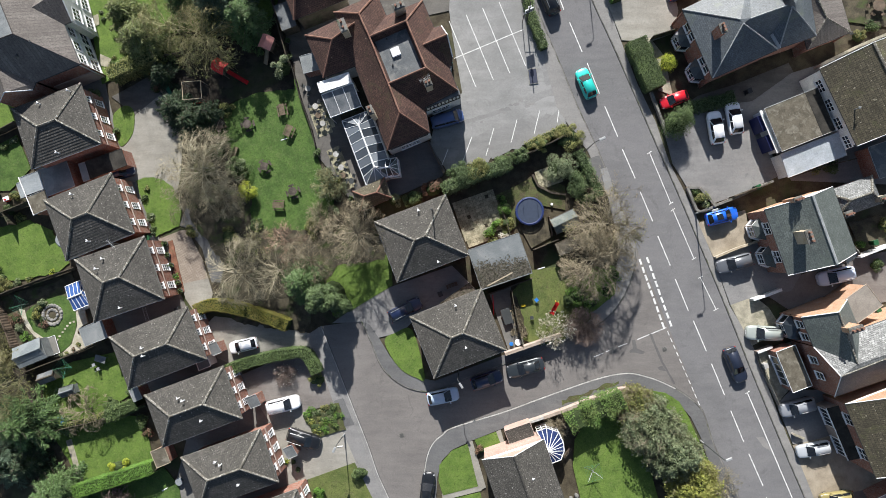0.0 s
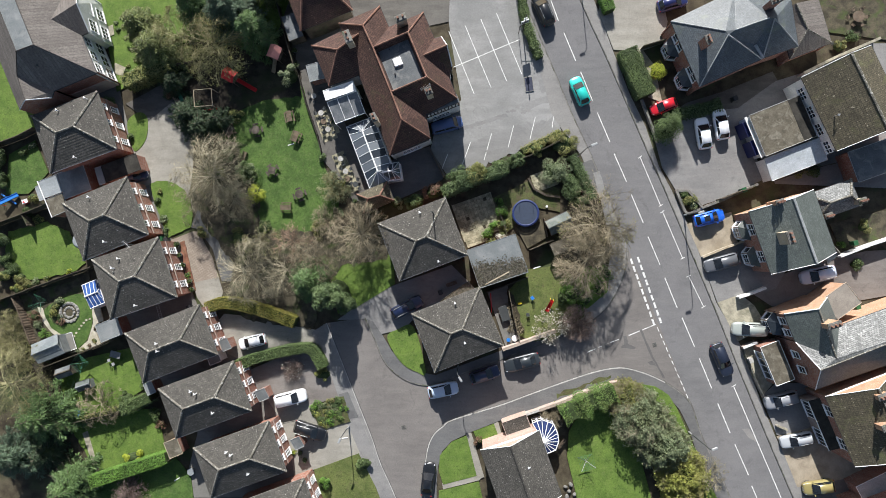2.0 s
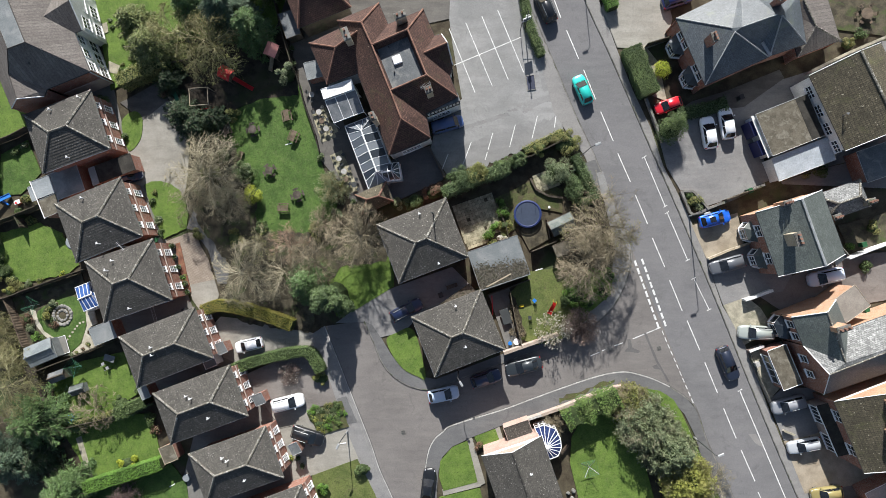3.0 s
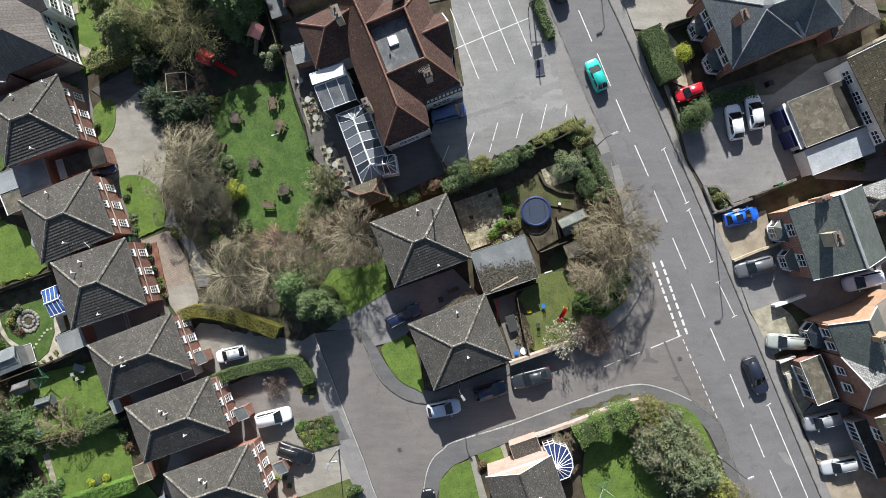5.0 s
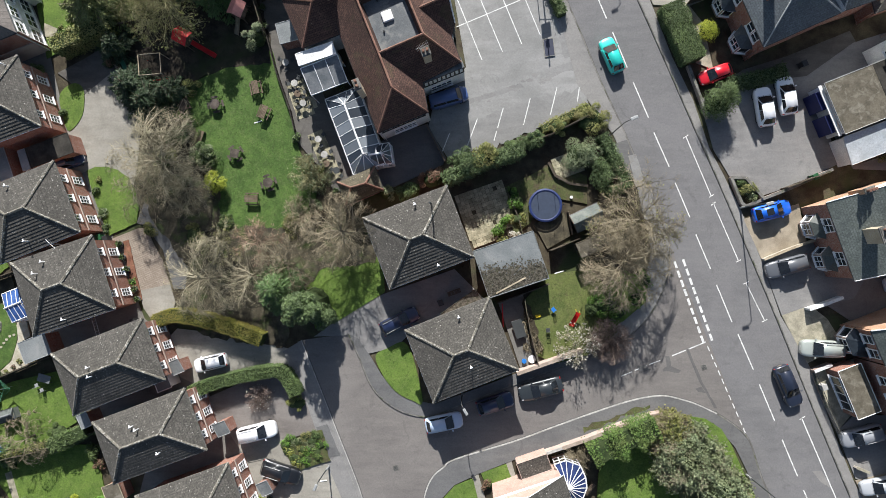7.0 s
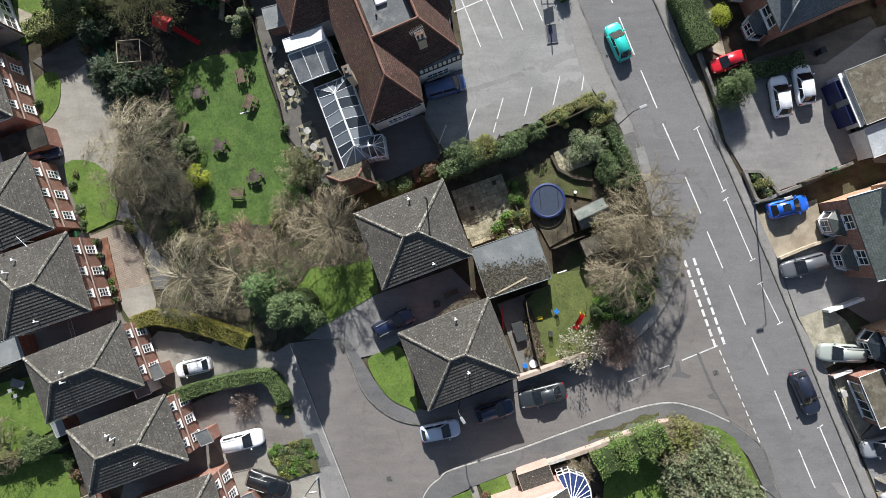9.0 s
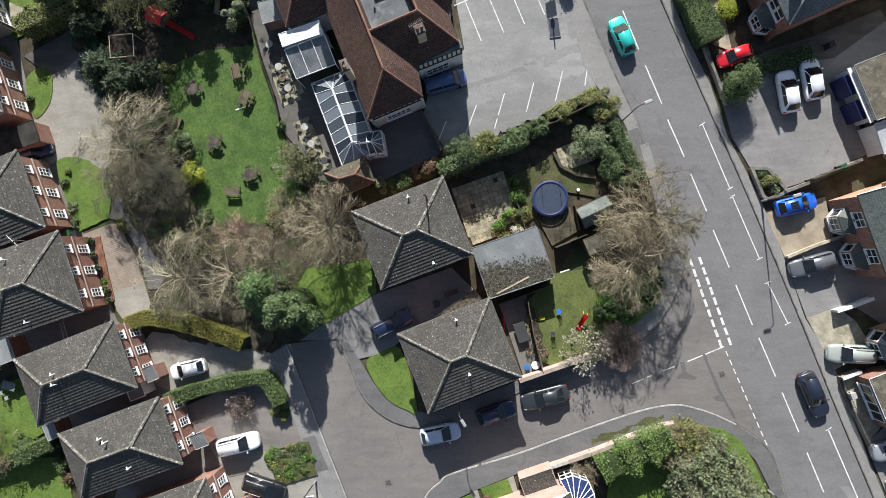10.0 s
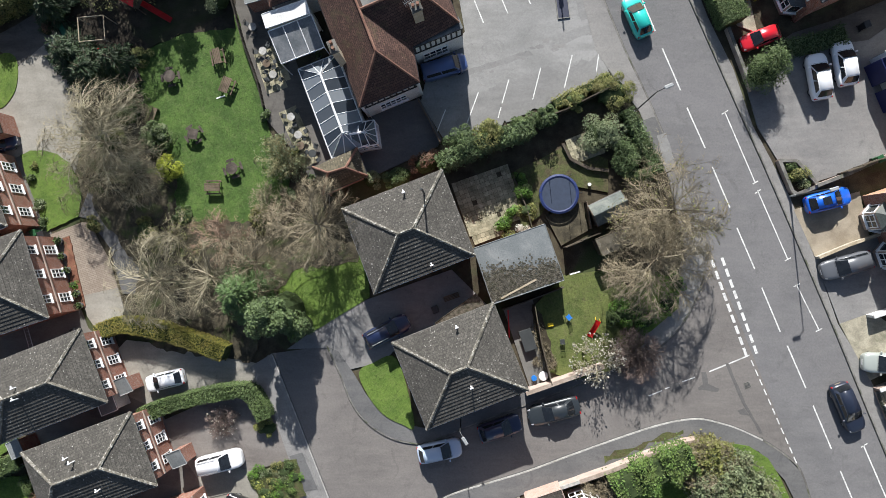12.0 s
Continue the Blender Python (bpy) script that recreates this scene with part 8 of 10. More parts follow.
conifer((-33.41, 34.72), 3.2, 9.5, "tall blue-green conifer behind the play area", 15, "needle_blue", 1.5)
conifer((-31.8, 32.2), 3.2, 8.5, "blue-green conifer above the play area", 12, "needle_blue", 1.4)
conifer((-41.27, 23.55), 2.2, 4.0, "dark conifer at the end of the drive", 13, "needle_shade_dark", 1.2)
conifer((-29.4, 29.9), 3.1, 8.2, "deep green conifer behind the play area", 16, "needle_mid", 1.5)

# hedges
hedge([(-4.10, 8.15), (0.40, 10.05), (4.44, 11.35)], 1.2, 3.4, "tall dark hedge above a shaded patio", "leaf", 21, 0.18, 120, 0.3)
hedge([(-36.50, -7.39), (-34.19, -6.62), (-30.74, -7.13), (-26.91, -8.24), (-24.17, -9.27)], 1.5, 2.0, "clipped golden-green hedge beside the drive", "leaf_gold", 1, 0.12, 210)
hedge([(-32.39, -15.20), (-29.18, -14.05), (-25.38, -13.11), (-22.2, -12.8), (-20.9, -14.3), (-20.4, -15.4)], 1.3, 1.9, "clipped green hedge round a drive", "leaf_hedge", 2)
hedge([(20.42, 27.15), (21.49, 24.43), (22.92, 20.98)], 2.5, 2.0, "long clipped dark green hedge", "leaf_hedge", 3)
hedge([(-52.51, -31.33), (-47.27, -29.56), (-41.83, -27.79)], 1.6, 2.3, "clipped bright green hedge between gardens", "leaf_fresh", 4)
hedge([(26.48, 18.53), (29.32, 19.00), (32.86, 19.90)], 1.4, 1.0, "loose dark green hedge below a house", "leaf", 5, 0.18, 110, 0.3)
hedge([(11.69, -21.3), (14.94, -19.6), (18.53, -18.0)], 2.3, 3.0, "ivy-covered hedge behind a garden wall", "leaf_ivy", 6, 0.18, 130, 0.6)
hedge([(6.29, 37.60), (7.02, 32.04), (8.11, 28.70), (8.99, 26.47)], 1.0, 1.2, "narrow hedge at the car park's edge", "leaf_hedge", 7, 0.16, 120, 0.25)
hedge([(17.27, 35.13), (18.27, 32.46)], 1.4, 1.6, "clipped hedge by a drive", "leaf_fresh", 8)
hedge([(6.64, 13.84), (9.19, 15.06), (11.74, 16.29)], 0.8, 1.2, "mixed low hedge along the car park", "leaf_olive", 9, 0.17, 120, 0.3)
hedge([(-47.78, 23.48), (-45.59, 24.37), (-41.30, 26.13)], 1.7, 3.0, "loose dark hedge at a lawn's end", "leaf_olive", 10, 0.18, 110, 0.3)
hedge([(13.18, 13.19), (14.99, 9.52), (15.92, 7.32)], 1.0, 1.8, "dark ivy hedge beside the footway", "leaf", 11, 0.17, 120, 0.3)
hedge([(-54.6, -23.1), (-50.83, -22.20), (-48.6, -21.4)], 0.8, 1.3, "low loose hedge below a garden fence", "leaf_olive", 14, 0.17, 90, 0.5)
hedge([(-48.3, -21.4), (-46.4, -20.6), (-44.2, -19.5)], 1.5, 2.2, "loose hedge between back gardens", "leaf_hedge", 12, 0.17, 110, 0.3)

# ---- cars ----
PAINTS = {}


def paint(colour):
    if colour not in PAINTS:
        PAINTS[colour] = painted("car_paint", colour, 0.3, 0.0 if min(colour) > 0.4 else 0.12)
    return PAINTS[colour]


M["car_glass"] = glassy("car_glass", (0.012, 0.014, 0.017), 0.04)
M["tyre"] = plain("tyre_rubber", (0.022, 0.022, 0.022), 0.85)
M["headlamp"] = plain("clear_lamp", (0.4, 0.41, 0.43), 0.15)
M["tail_lamp"] = plain("red_lamp", (0.35, 0.015, 0.015), 0.25)
SHAPES = {  # length, width, height, windscreen foot, roof front, roof rear, rear glass foot (shares of the length)
    "hatch": (3.98, 1.74, 1.46, 0.255, 0.055, -0.345, -0.455),
    "estate": (4.55, 1.8, 1.5, 0.235, 0.05, -0.4, -0.47),
    "saloon": (4.65, 1.8, 1.43, 0.215, 0.03, -0.235, -0.385),
    "suv": (4.5, 1.86, 1.68, 0.255, 0.09, -0.41, -0.47),
    "van": (4.7, 1.9, 1.9, 0.33, 0.22, -0.47, -0.49),
}


def car(at, turn, shape, colour, label, bars_=False, sunroof=False, scale=1.0):
    """A car that points along its own x."""
    ln, wd, ht, f0, f1, r1, r0 = SHAPES[shape]
    c = thing("car", pose(*at, 0.12, 0, 0, turn), label, "car")
    c.scale = (scale,) * 3
    p = paint(colour)
    belt = ht * 0.6
    deck = {"hatch": belt, "estate": belt, "suv": belt, "van": belt, "saloon": belt * 0.98}[shape]
    # lower body: rounded plan, bonnet that falls forwards
    bm = bmesh.new()
    xs = [0.5, 0.493, 0.475, 0.44, 0.39, 0.32, f0, 0.1, -0.05, -0.2, -0.33, r0 + 0.02, -0.45, -0.48, -0.493, -0.5]
    rings = []
    for s in xs:
        k = max(0.0, (abs(s) * 2 - 0.66) / 0.34)
        half = wd / 2 * (1 - (0.3 if s > 0 else 0.2) * k ** 2.4 - 0.16 * max(0, k - 0.93) / 0.07)
        if s > f0:
            g = (0.5 - s) / (0.5 - f0)
            top = belt * (0.7 + 0.3 * min(1, g * 1.1) ** 0.45)
        elif s < r0:
            g = (s + 0.5) / (r0 + 0.5)
            top = belt * (0.82 + 0.18 * g ** 0.5)
        else:
            top = belt
        prof = [(-0.88, 0.18), (-0.99, 0.32), (-1.0, top * 0.6), (-0.975, top * 0.84), (-0.9, top * 0.955), (-0.6, top + 0.005), (0, top + 0.035), (0.6, top + 0.005), (0.9, top * 0.955), (0.975, top * 0.84), (1.0, top * 0.6), (0.99, 0.32), (0.88, 0.18)]
        rings.append([bm.verts.new((s * ln, y * half, z)) for y, z in prof])
    for a, b in zip(rings, rings[1:]):
        for i in range(len(a) - 1):
            bm.faces.new((a[i], a[i + 1], b[i + 1], b[i]))
    bm.faces.new(rings[0][::-1])
    bm.faces.new(rings[-1])
    bmesh.ops.recalc_face_normals(bm, faces=bm.faces)
    part("body", bm, p, c, smooth=True)
    # cabin: one soft-edged shell, with the glass laid on it a little proud
    wb, wt = wd / 2 * 0.9, wd / 2 * 0.72
    zb, zt = belt - 0.03, ht
    low = [Vector((f0 * ln, -wb * 0.93, zb)), Vector((f0 * ln, wb * 0.93, zb)), Vector((r0 * ln, wb * 0.9, zb)), Vector((r0 * ln, -wb * 0.9, zb))]
    up = [Vector((f1 * ln, -wt * 0.94, zt - 0.02)), Vector((f1 * ln, wt * 0.94, zt - 0.02)), Vector((r1 * ln, wt * 0.9, zt - 0.03)), Vector((r1 * ln, -wt * 0.9, zt - 0.03))]
    bm = bmesh.new()
    vl, vu = [bm.verts.new(v) for v in low], [bm.verts.new(v) for v in up]
    for k in range(4):
        n = (k + 1) % 4
        bm.faces.new((vl[k], vl[n], vu[n], vu[k]))
    bm.faces.new(vu)
    bmesh.ops.recalc_face_normals(bm, faces=bm.faces)
    bmesh.ops.bevel(bm, geom=list({e for v in vu for e in v.link_edges}), offset=0.085, segments=3, affect="EDGES")
    part("roof", bm, p, c, smooth=True)

    def pane(name, k, s0, s1, t0, t1, out=0.014):
        """Glass on the cabin's side k, between shares of its width and height."""
        n = (k + 1) % 4
        lift = (low[n] - low[k]).cross(up[k] - low[k]).normalized()
        if lift.dot(low[k] + low[n] - low[(k + 2) % 4] - low[(k + 3) % 4]) < 0:
            lift = -lift
        bm = bmesh.new()
        grid = [[bm.verts.new(low[k].lerp(low[n], s).lerp(up[k].lerp(up[n], s), t) + lift * (out + bulge * 4 * (s - s0) * (s1 - s) / (s1 - s0) ** 2)) for s in (s0, s0 + (s1 - s0) * 0.33, s0 + (s1 - s0) * 0.67, s1)]
                for t, bulge in ((t0, 0.05 if k in (0, 2) else 0.0), (t1, 0.02 if k in (0, 2) else 0.0))]
        for q in range(3):
            bm.faces.new((grid[0][q], grid[0][q + 1], grid[1][q + 1], grid[1][q]))
        part(name, bm, "car_glass", c, smooth=True)

    pane("windscreen", 0, 0.03, 0.97, 0.03, 0.99)
    pane("rear_window", 2, 0.07, 0.93, 0.06, 0.97)
    for k in (1, 3):
        cuts = ((0.05, 0.46), (0.49, 0.9)) if shape != "saloon" else ((0.05, 0.48), (0.51, 0.86))
        for a_, b_ in cuts:
            pane("side_window", k, a_ if k == 1 else 1 - b_, b_ if k == 1 else 1 - a_, 0.16, 0.88)
    if sunroof:
        bm = bmesh.new()
        box(bm, (0.75, wt * 1.15, 0.012), (f1 * ln - 0.75, 0, ht + 0.008), bevel=0.004)
        part("sunroof", bm, "car_glass", c)
    for sy in (-1, 1):
        if bars_:
            bm = bmesh.new()
            rod(bm, (f1 * ln - 0.25, sy * wt * 0.86, ht + 0.04), (r1 * ln + 0.15, sy * wt * 0.84, ht + 0.03), 0.025, 0.025, 6)
            for x in (f1 * ln - 0.3, r1 * ln + 0.2):
                rod(bm, (x, sy * wt * 0.85, ht - 0.05), (x, sy * wt * 0.85, ht + 0.035), 0.025, 0.025, 5)
            part("roof_rail", bm, "metal", c)
        bm = bmesh.new()
        box(bm, (0.14, 0.2, 0.13), (f0 * ln - 0.22, sy * (wd / 2 + 0.06), belt * 0.98), bevel=0.03)
        part("mirror", bm, p, c)
        bm = bmesh.new()
        box(bm, (0.26, 0.2, 0.1), (ln * 0.45, sy * wd * 0.345, belt * 0.7), Matrix.Rotation(0.32, 4, "Y") @ Matrix.Rotation(-sy * 0.35, 4, "Z"), bevel=0.03)
        part("headlight", bm, "headlamp", c)
        bm = bmesh.new()
        box(bm, (0.1, 0.24, 0.2), (-ln * 0.478, sy * wd * 0.37, belt * 0.68), bevel=0.02)
        part("tail_light", bm, "tail_lamp", c)
        for x in (0.31, -0.29):
            bm = bmesh.new()
            rod(bm, (x * ln, sy * (wd / 2 - 0.24), 0.31), (x * ln, sy * (wd / 2 - 0.03), 0.31), 0.31, 0.31, 14)
            w = part("wheel", bm, "tyre", c)
            bm = bmesh.new()
            rod(bm, (x * ln, sy * (wd / 2 - 0.036), 0.31), (x * ln, sy * (wd / 2 - 0.02), 0.31), 0.2, 0.18, 10)
            part("rim", bm, "metal", w)
    # panel gaps, bumpers and wipers
    bm = bmesh.new()
    box(bm, (0.02, wd * 0.72, 0.012), (f0 * ln + 0.06, 0, belt + 0.018))
    part("wiper_tray", bm, "black", c)
    bm = bmesh.new()
    box(bm, (0.1, wd * 0.62, 0.16), (ln * 0.478, 0, 0.3), bevel=0.03)
    part("grille", bm, "black", c)
    for x, m_ in ((ln * 0.502, "white"), (-ln * 0.502, "pale_wood")):
        bm = bmesh.new()
        box(bm, (0.012, 0.5, 0.11), (x, 0, 0.45))
        part("number_plate", bm, m_, c)
    return c


def heading(dx, dy):
    return math.degrees(math.atan2(-dy, dx))


WHITE, SILVER, GREY, BLACK, NAVY = (0.84, 0.85, 0.86), (0.42, 0.44, 0.46), (0.1, 0.11, 0.12), (0.012, 0.013, 0.015), (0.014, 0.022, 0.06)
car((-4.05, -18.38), heading(1, -0.22), "hatch", (0.42, 0.5, 0.62), "pale silver-blue hatchback parked at the kerb", scale=1.04)
car((1.56, -16.20), heading(1, -0.34), "hatch", NAVY, "dark navy hatchback parked in a house's shadow", scale=1.02)
car((6.55, -14.55), heading(-1, 0.27), "saloon", (0.03, 0.036, 0.04), "dark grey saloon parked at the kerb", scale=1.04)
car((-8.97, -7.24), heading(1, -0.52), "estate", NAVY, "dark navy estate with pale roof rails on a drive", True)
car((-30.40, -12.04), heading(-1, 0.25), "hatch", WHITE, "white hatchback parked behind a golden hedge", scale=0.95)
car((-25.02, -19.75), heading(1, -0.26), "suv", WHITE, "white estate car parked on a drive", True)
car((-22.31, -24.14), heading(1, 0.3), "suv", BLACK, "black off-road car with chrome rails on a drive", True)
car((-6.09, -30.49), heading(0.12, -1), "saloon", BLACK, "black saloon parked along the lower road", scale=0.97)
car((9.46, 33.15), heading(-0.42, -1), "estate", BLACK, "black estate car with pale roof bars on the road", True, scale=1.05)
car((32.88, -13.92), heading(0.4, 1), "estate", (0.02, 0.026, 0.045), "dark navy car parked beside the main road", scale=1.0)
car((31.28, 4.82), heading(1, -0.26), "hatch", (0.01, 0.12, 0.62), "bright blue hatchback on a gravel drive", sunroof=True)
car((32.86, -1.11), heading(-1, 0.28), "estate", (0.11, 0.117, 0.13), "silver-grey estate on a drive")
car((45.21, -2.72), heading(-1, 0.24), "suv", (0.5, 0.55, 0.66), "white off-road car on a brown drive", True)
car((36.44, -9.91), heading(-1, -0.04), "suv", (0.36, 0.39, 0.36), "pale silver-green off-road car on a drive", True)
car((40.47, -19.15), heading(-1, 0.28), "suv", (0.28, 0.29, 0.31), "silver car with roof rails in a front yard", True, scale=0.96)
car((42.43, -24.40), heading(-1, 0.22), "estate", SILVER, "silver car parked in a front yard", True, scale=0.92)
car((45.22, -30.51), heading(-1, 0.16), "hatch", (0.3, 0.25, 0.1), "dull yellow hatchback in a front yard")
car((30.55, 16.06), heading(-0.16, -1), "hatch", WHITE, "white hatchback on a forecourt", scale=1.06)
car((32.86, 17.25), heading(-0.16, -1), "hatch", WHITE, "white hatchback beside another on a forecourt", scale=1.04)
car((25.43, 19.72), heading(-1, 0.36), "hatch", (0.6, 0.012, 0.025), "red hatchback parked below a brick house", scale=0.9)
car((-3.54, 17.5), heading(1, -0.27), "van", (0.06, 0.1, 0.24), "blue people carrier beside the inn", scale=0.93)
car((-47.23, 10.85), heading(1, -0.3), "hatch", NAVY, "dark navy car between two houses")
car((26.58, 33.55), heading(1, -0.3), "hatch", (0.015, 0.02, 0.09), "dark blue car on a slab drive")
car((14.34, 21.92), heading(-0.42, -1), "hatch", (0.03, 0.55, 0.47), "turquoise hatchback on the main road", scale=1.0)

# ---- fences and walls ----
def fence(line, h=1.75, label="dark weathered timber fence", material="fence", pitch=1.85, group="garden fences"):
    """Posts, panels and a capping rail along a line of plan points."""
    o = Vector(line[0])
    t = thing("fence", pose(o.x, o.y, 0), label, "fence", group)
    pm = finish(box(bmesh.new(), (0.1, 0.1, h + 0.08), bevel=0.012), "post", material)
    bm = bmesh.new()
    n = 12
    rows = []
    for k in range(n + 1):
        y = 0.018 if k % 2 else -0.018
        rows.append([bm.verts.new((-0.5 + k / n, y, 0.05)), bm.verts.new((-0.5 + k / n, y, h))])
    for a, b in zip(rows, rows[1:]):
        bm.faces.new((a[0], b[0], b[1], a[1]))
    r = bmesh.ops.extrude_face_region(bm, geom=list(bm.faces))
    bmesh.ops.translate(bm, vec=(0, 0.025, 0), verts=[v for v in r["geom"] if isinstance(v, bmesh.types.BMVert)])
    pan = finish(bm, "panel", material)
    cap = finish(box(bmesh.new(), (1.0, 0.09, 0.04), (0, 0, h)), "capping", material)
    for a, b in zip(line, line[1:]):
        a, b = Vector(a) - o, Vector(b) - o
        d = b - a
        k = max(1, round(d.length / pitch))
        ang = math.degrees(math.atan2(d.y, d.x))
        for i in range(k):
            p, q = a.lerp(b, i / k), a.lerp(b, (i + 1) / k)
            share("post", pm, t, pose(p.x, p.y, 0))
            m = (p + q) / 2
            w = d.length / k - 0.1
            tilt = random.uniform(-1.2, 1.2)
            share("panel", pan, t, pose(m.x, m.y, random.uniform(-0.03, 0.02), tilt, 0, ang) @ Matrix.Diagonal((w, 1, 1, 1)))
            share("capping", cap, t, pose(m.x, m.y, random.uniform(-0.015, 0.015), tilt, 0, ang) @ Matrix.Diagonal((w, 1, 1, 1)))
        share("post", pm, t, pose(b.x, b.y, 0))
    return t


def wall(line, h, label, material="brick", width=0.23, cap="kerb"):
    """A garden wall with coping stones."""
    o = Vector(line[0])
    t = thing("garden_wall", pose(o.x, o.y, 0), label, "wall", "garden walls")
    rel = [tuple(Vector(p) - o) for p in line]
    bm = bmesh.new()
    ribbon(bm, rel, width, 0.0, h)
    bmesh.ops.recalc_face_normals(bm, faces=bm.faces)
    part("wall", bm, material, t)
    stone = finish(box(bmesh.new(), (0.995, width + 0.09, 0.07), bevel=0.012), "coping_stone", cap)
    for a, b in zip(rel, rel[1:]):
        a, b = Vector(a), Vector(b)
        d = b - a
        k = max(1, round(d.length / 0.6))
        for i in range(k):
            p = a.lerp(b, (i + 0.5) / k)
            share("coping_stone", stone, t, pose(p.x, p.y, h + random.uniform(0, 0.006), 0, 0, math.degrees(math.atan2(d.y, d.x)) + random.uniform(-1, 1)) @ Matrix.Diagonal((d.length / k, 1, 1, 1)))
    return t


FENCE_LINES = ([(-69.0, -7.5), (-64.24, -5.74), (-58.42, -3.63), (-52.9, -1.78)], [(-69.0, 14.7), (-65.89, 15.72), (-63.68, 16.49), (-61.35, 17.66)], [(-59.96, -15.77), (-54.03, -13.58), (-48.93, -11.41)], [(-27.82, 38.45), (-25.50, 29.33), (-24.11, 24.64)],
              [(-3.29, 8.74), (1.51, 10.71), (7.37, 13.09), (12.10, 15.40)], [(-61.15, -15.17), (-58.74, -19.12), (-56.97, -22.90)], [(7.58, 0.61), (10.63, 1.85)], [(22.57, 27.55), (25.44, 28.37)],
              [(-56.73, -23.66), (-50.44, -22.20), (-43.65, -19.83)])
FAR_FENCE_LINES = ([(-69.0, 3.4), (-65.81, 4.56), (-62.79, 5.61), (-59.0, 7.1)], [(-52.35, -31.78), (-46.48, -30.00), (-41.44, -28.09)], [(4.80, -4.75), (5.31, -8.05), (6.26, -11.85)],
              [(-46.38, 24.53), (-40.91, 26.20), (-38.58, 26.54)], [(32.46, 7.25), (36.82, 8.89)], [(39.83, 9.73), (42.97, 10.79), (47.14, 11.83)], [(1.87, -5.13), (4.80, -4.02), (7.36, -3.06)], [(-62.75, 5.4), (-61.95, 3.95)])
for line_ in FENCE_LINES + FAR_FENCE_LINES:
    fence(line_)
fence([(-64.35, -5.9), (-63.38, -7.86), (-62.41, -10.21), (-61.58, -12.4)], 1.6, "weathered tan panel fence at a garden end", "wood")
fence([(-24.03, 24.79), (-22.81, 20.41), (-21.35, 16.33), (-20.82, 14.08)], 0.9, "low dark fence between lawn and terrace", "dark_fence")
fence([(2.83, 7.38), (4.07, 4.43), (4.80, 1.86)], 0.7, "low dark timber edging fence", "fence", 1.6)
fence([(-5.95, 14.5), (-3.95, 10.5)], 1.1, "low pale timber fence beside a shaded yard", "wood", 1.4)
fence([(9.55, 4.79), (9.98, 2.37)], 1.2, "low brown slatted screen fence", "wood", 0.8)
fence([(14.69, 3.09), (15.04, 0.76)], 1.7, "pale timber fence by the footway", "pale_wood", 1.0)
wall([(3.92, -12.75), (6.62, -11.77), (10.98, -10.21)], 1.7, "garden wall with pale coping beside the side road", "pink_brick", 0.3, "coping")
wall([(3.84, -22.49), (7.70, -21.19), (8.79, -20.81)], 1.3, "pale garden wall with coping", "pink_brick")
wall([(8.79, -20.81), (11.69, -19.75), (14.94, -18.39), (18.32, -17.19), (19.46, -16.96)], 1.3, "pale garden wall with stone coping along the footway", "pink_brick", 0.3, "coping")
wall([(30.20, 6.10), (33.16, 7.25), (37.52, 9.24)], 1.0, "low brick wall between forecourts", "brick", 0.23, "kerb_dark")
wall([(27.09, 8.50), (28.21, 5.67), (28.64, 5.38)], 0.6, "low dark planter wall", "brick", 0.23, "kerb_dark")
wall([(28.64, 5.38), (30.48, 6.10)], 0.6, "low dark planter wall", "brick", 0.23, "kerb_dark")
wall([(27.09, 8.50), (28.65, 8.42), (30.48, 6.25)], 0.6, "low planter wall beside a forecourt", "brick", 0.23, "kerb_dark")
wall([(30.46, -0.40), (33.14, 0.75), (36.79, 2.05)], 0.7, "low wall with pale coping between drives", "yellow_brick", 0.2, "pale_wood")
wall([(34.94, -5.72), (36.62, -5.14), (38.44, -4.41)], 1.1, "low white-topped wall between drives", "render", 0.25, "render")
wall([(47.62, -0.32), (51.21, 1.11), (55.33, 2.53)], 1.6, "white boarded garden wall", "render", 0.2, "render")
wall([(43.03, 23.58), (47.21, 25.66), (52.74, 28.00)], 1.7, "long garden wall with pale coping", "brick", 0.25, "slab")
rail_wall = wall([(35.61, -12.54), (36.72, -15.39), (38.38, -19.02)], 0.4, "low dark front wall with iron railings", "brick", 0.2, "kerb_dark")
bar_ = finish(rod(bmesh.new(), (0, 0, 0.42), (0, 0, 1.25), 0.022, 0.022, 5), "baluster", "dark_metal")
for a_, b_ in (((0, 0), (1.11, -2.85)), ((1.11, -2.85), (2.77, -6.48))):
    a_, b_ = Vector((*a_, 0)), Vector((*b_, 0))
    k_ = int((b_ - a_).length / 0.17)
    for i in range(k_):
        q_ = a_.lerp(b_, (i + 0.5) / k_)
        share("baluster", bar_, rail_wall, pose(q_.x, q_.y, 0))
    for z_ in (0.55, 1.18):
        part("rail", rod(bmesh.new(), a_ + Vector((0, 0, z_)), b_ + Vector((0, 0, z_)), 0.025, 0.025, 5), "dark_metal", rail_wall)
wall([(35.48, -12.32), (37.30, -11.59)], 1.0, "short wall with white coping", "brick", 0.25, "render")
wall([(39.96, -22.55), (41.3, -23.1)], 0.7, "short pale front wall", "yellow_brick", 0.2, "slab")
wall([(22.56, 20.76), (23.62, 17.83), (24.68, 14.91)], 0.7, "low dark front wall by the footway", "brick", 0.2, "kerb_dark")
wall([(7.51, 10.30), (8.24, 8.83), (9.91, 7.94), (11.73, 7.71)], 0.5, "curved low retaining wall of a patio", "brick", 0.2, "fence")


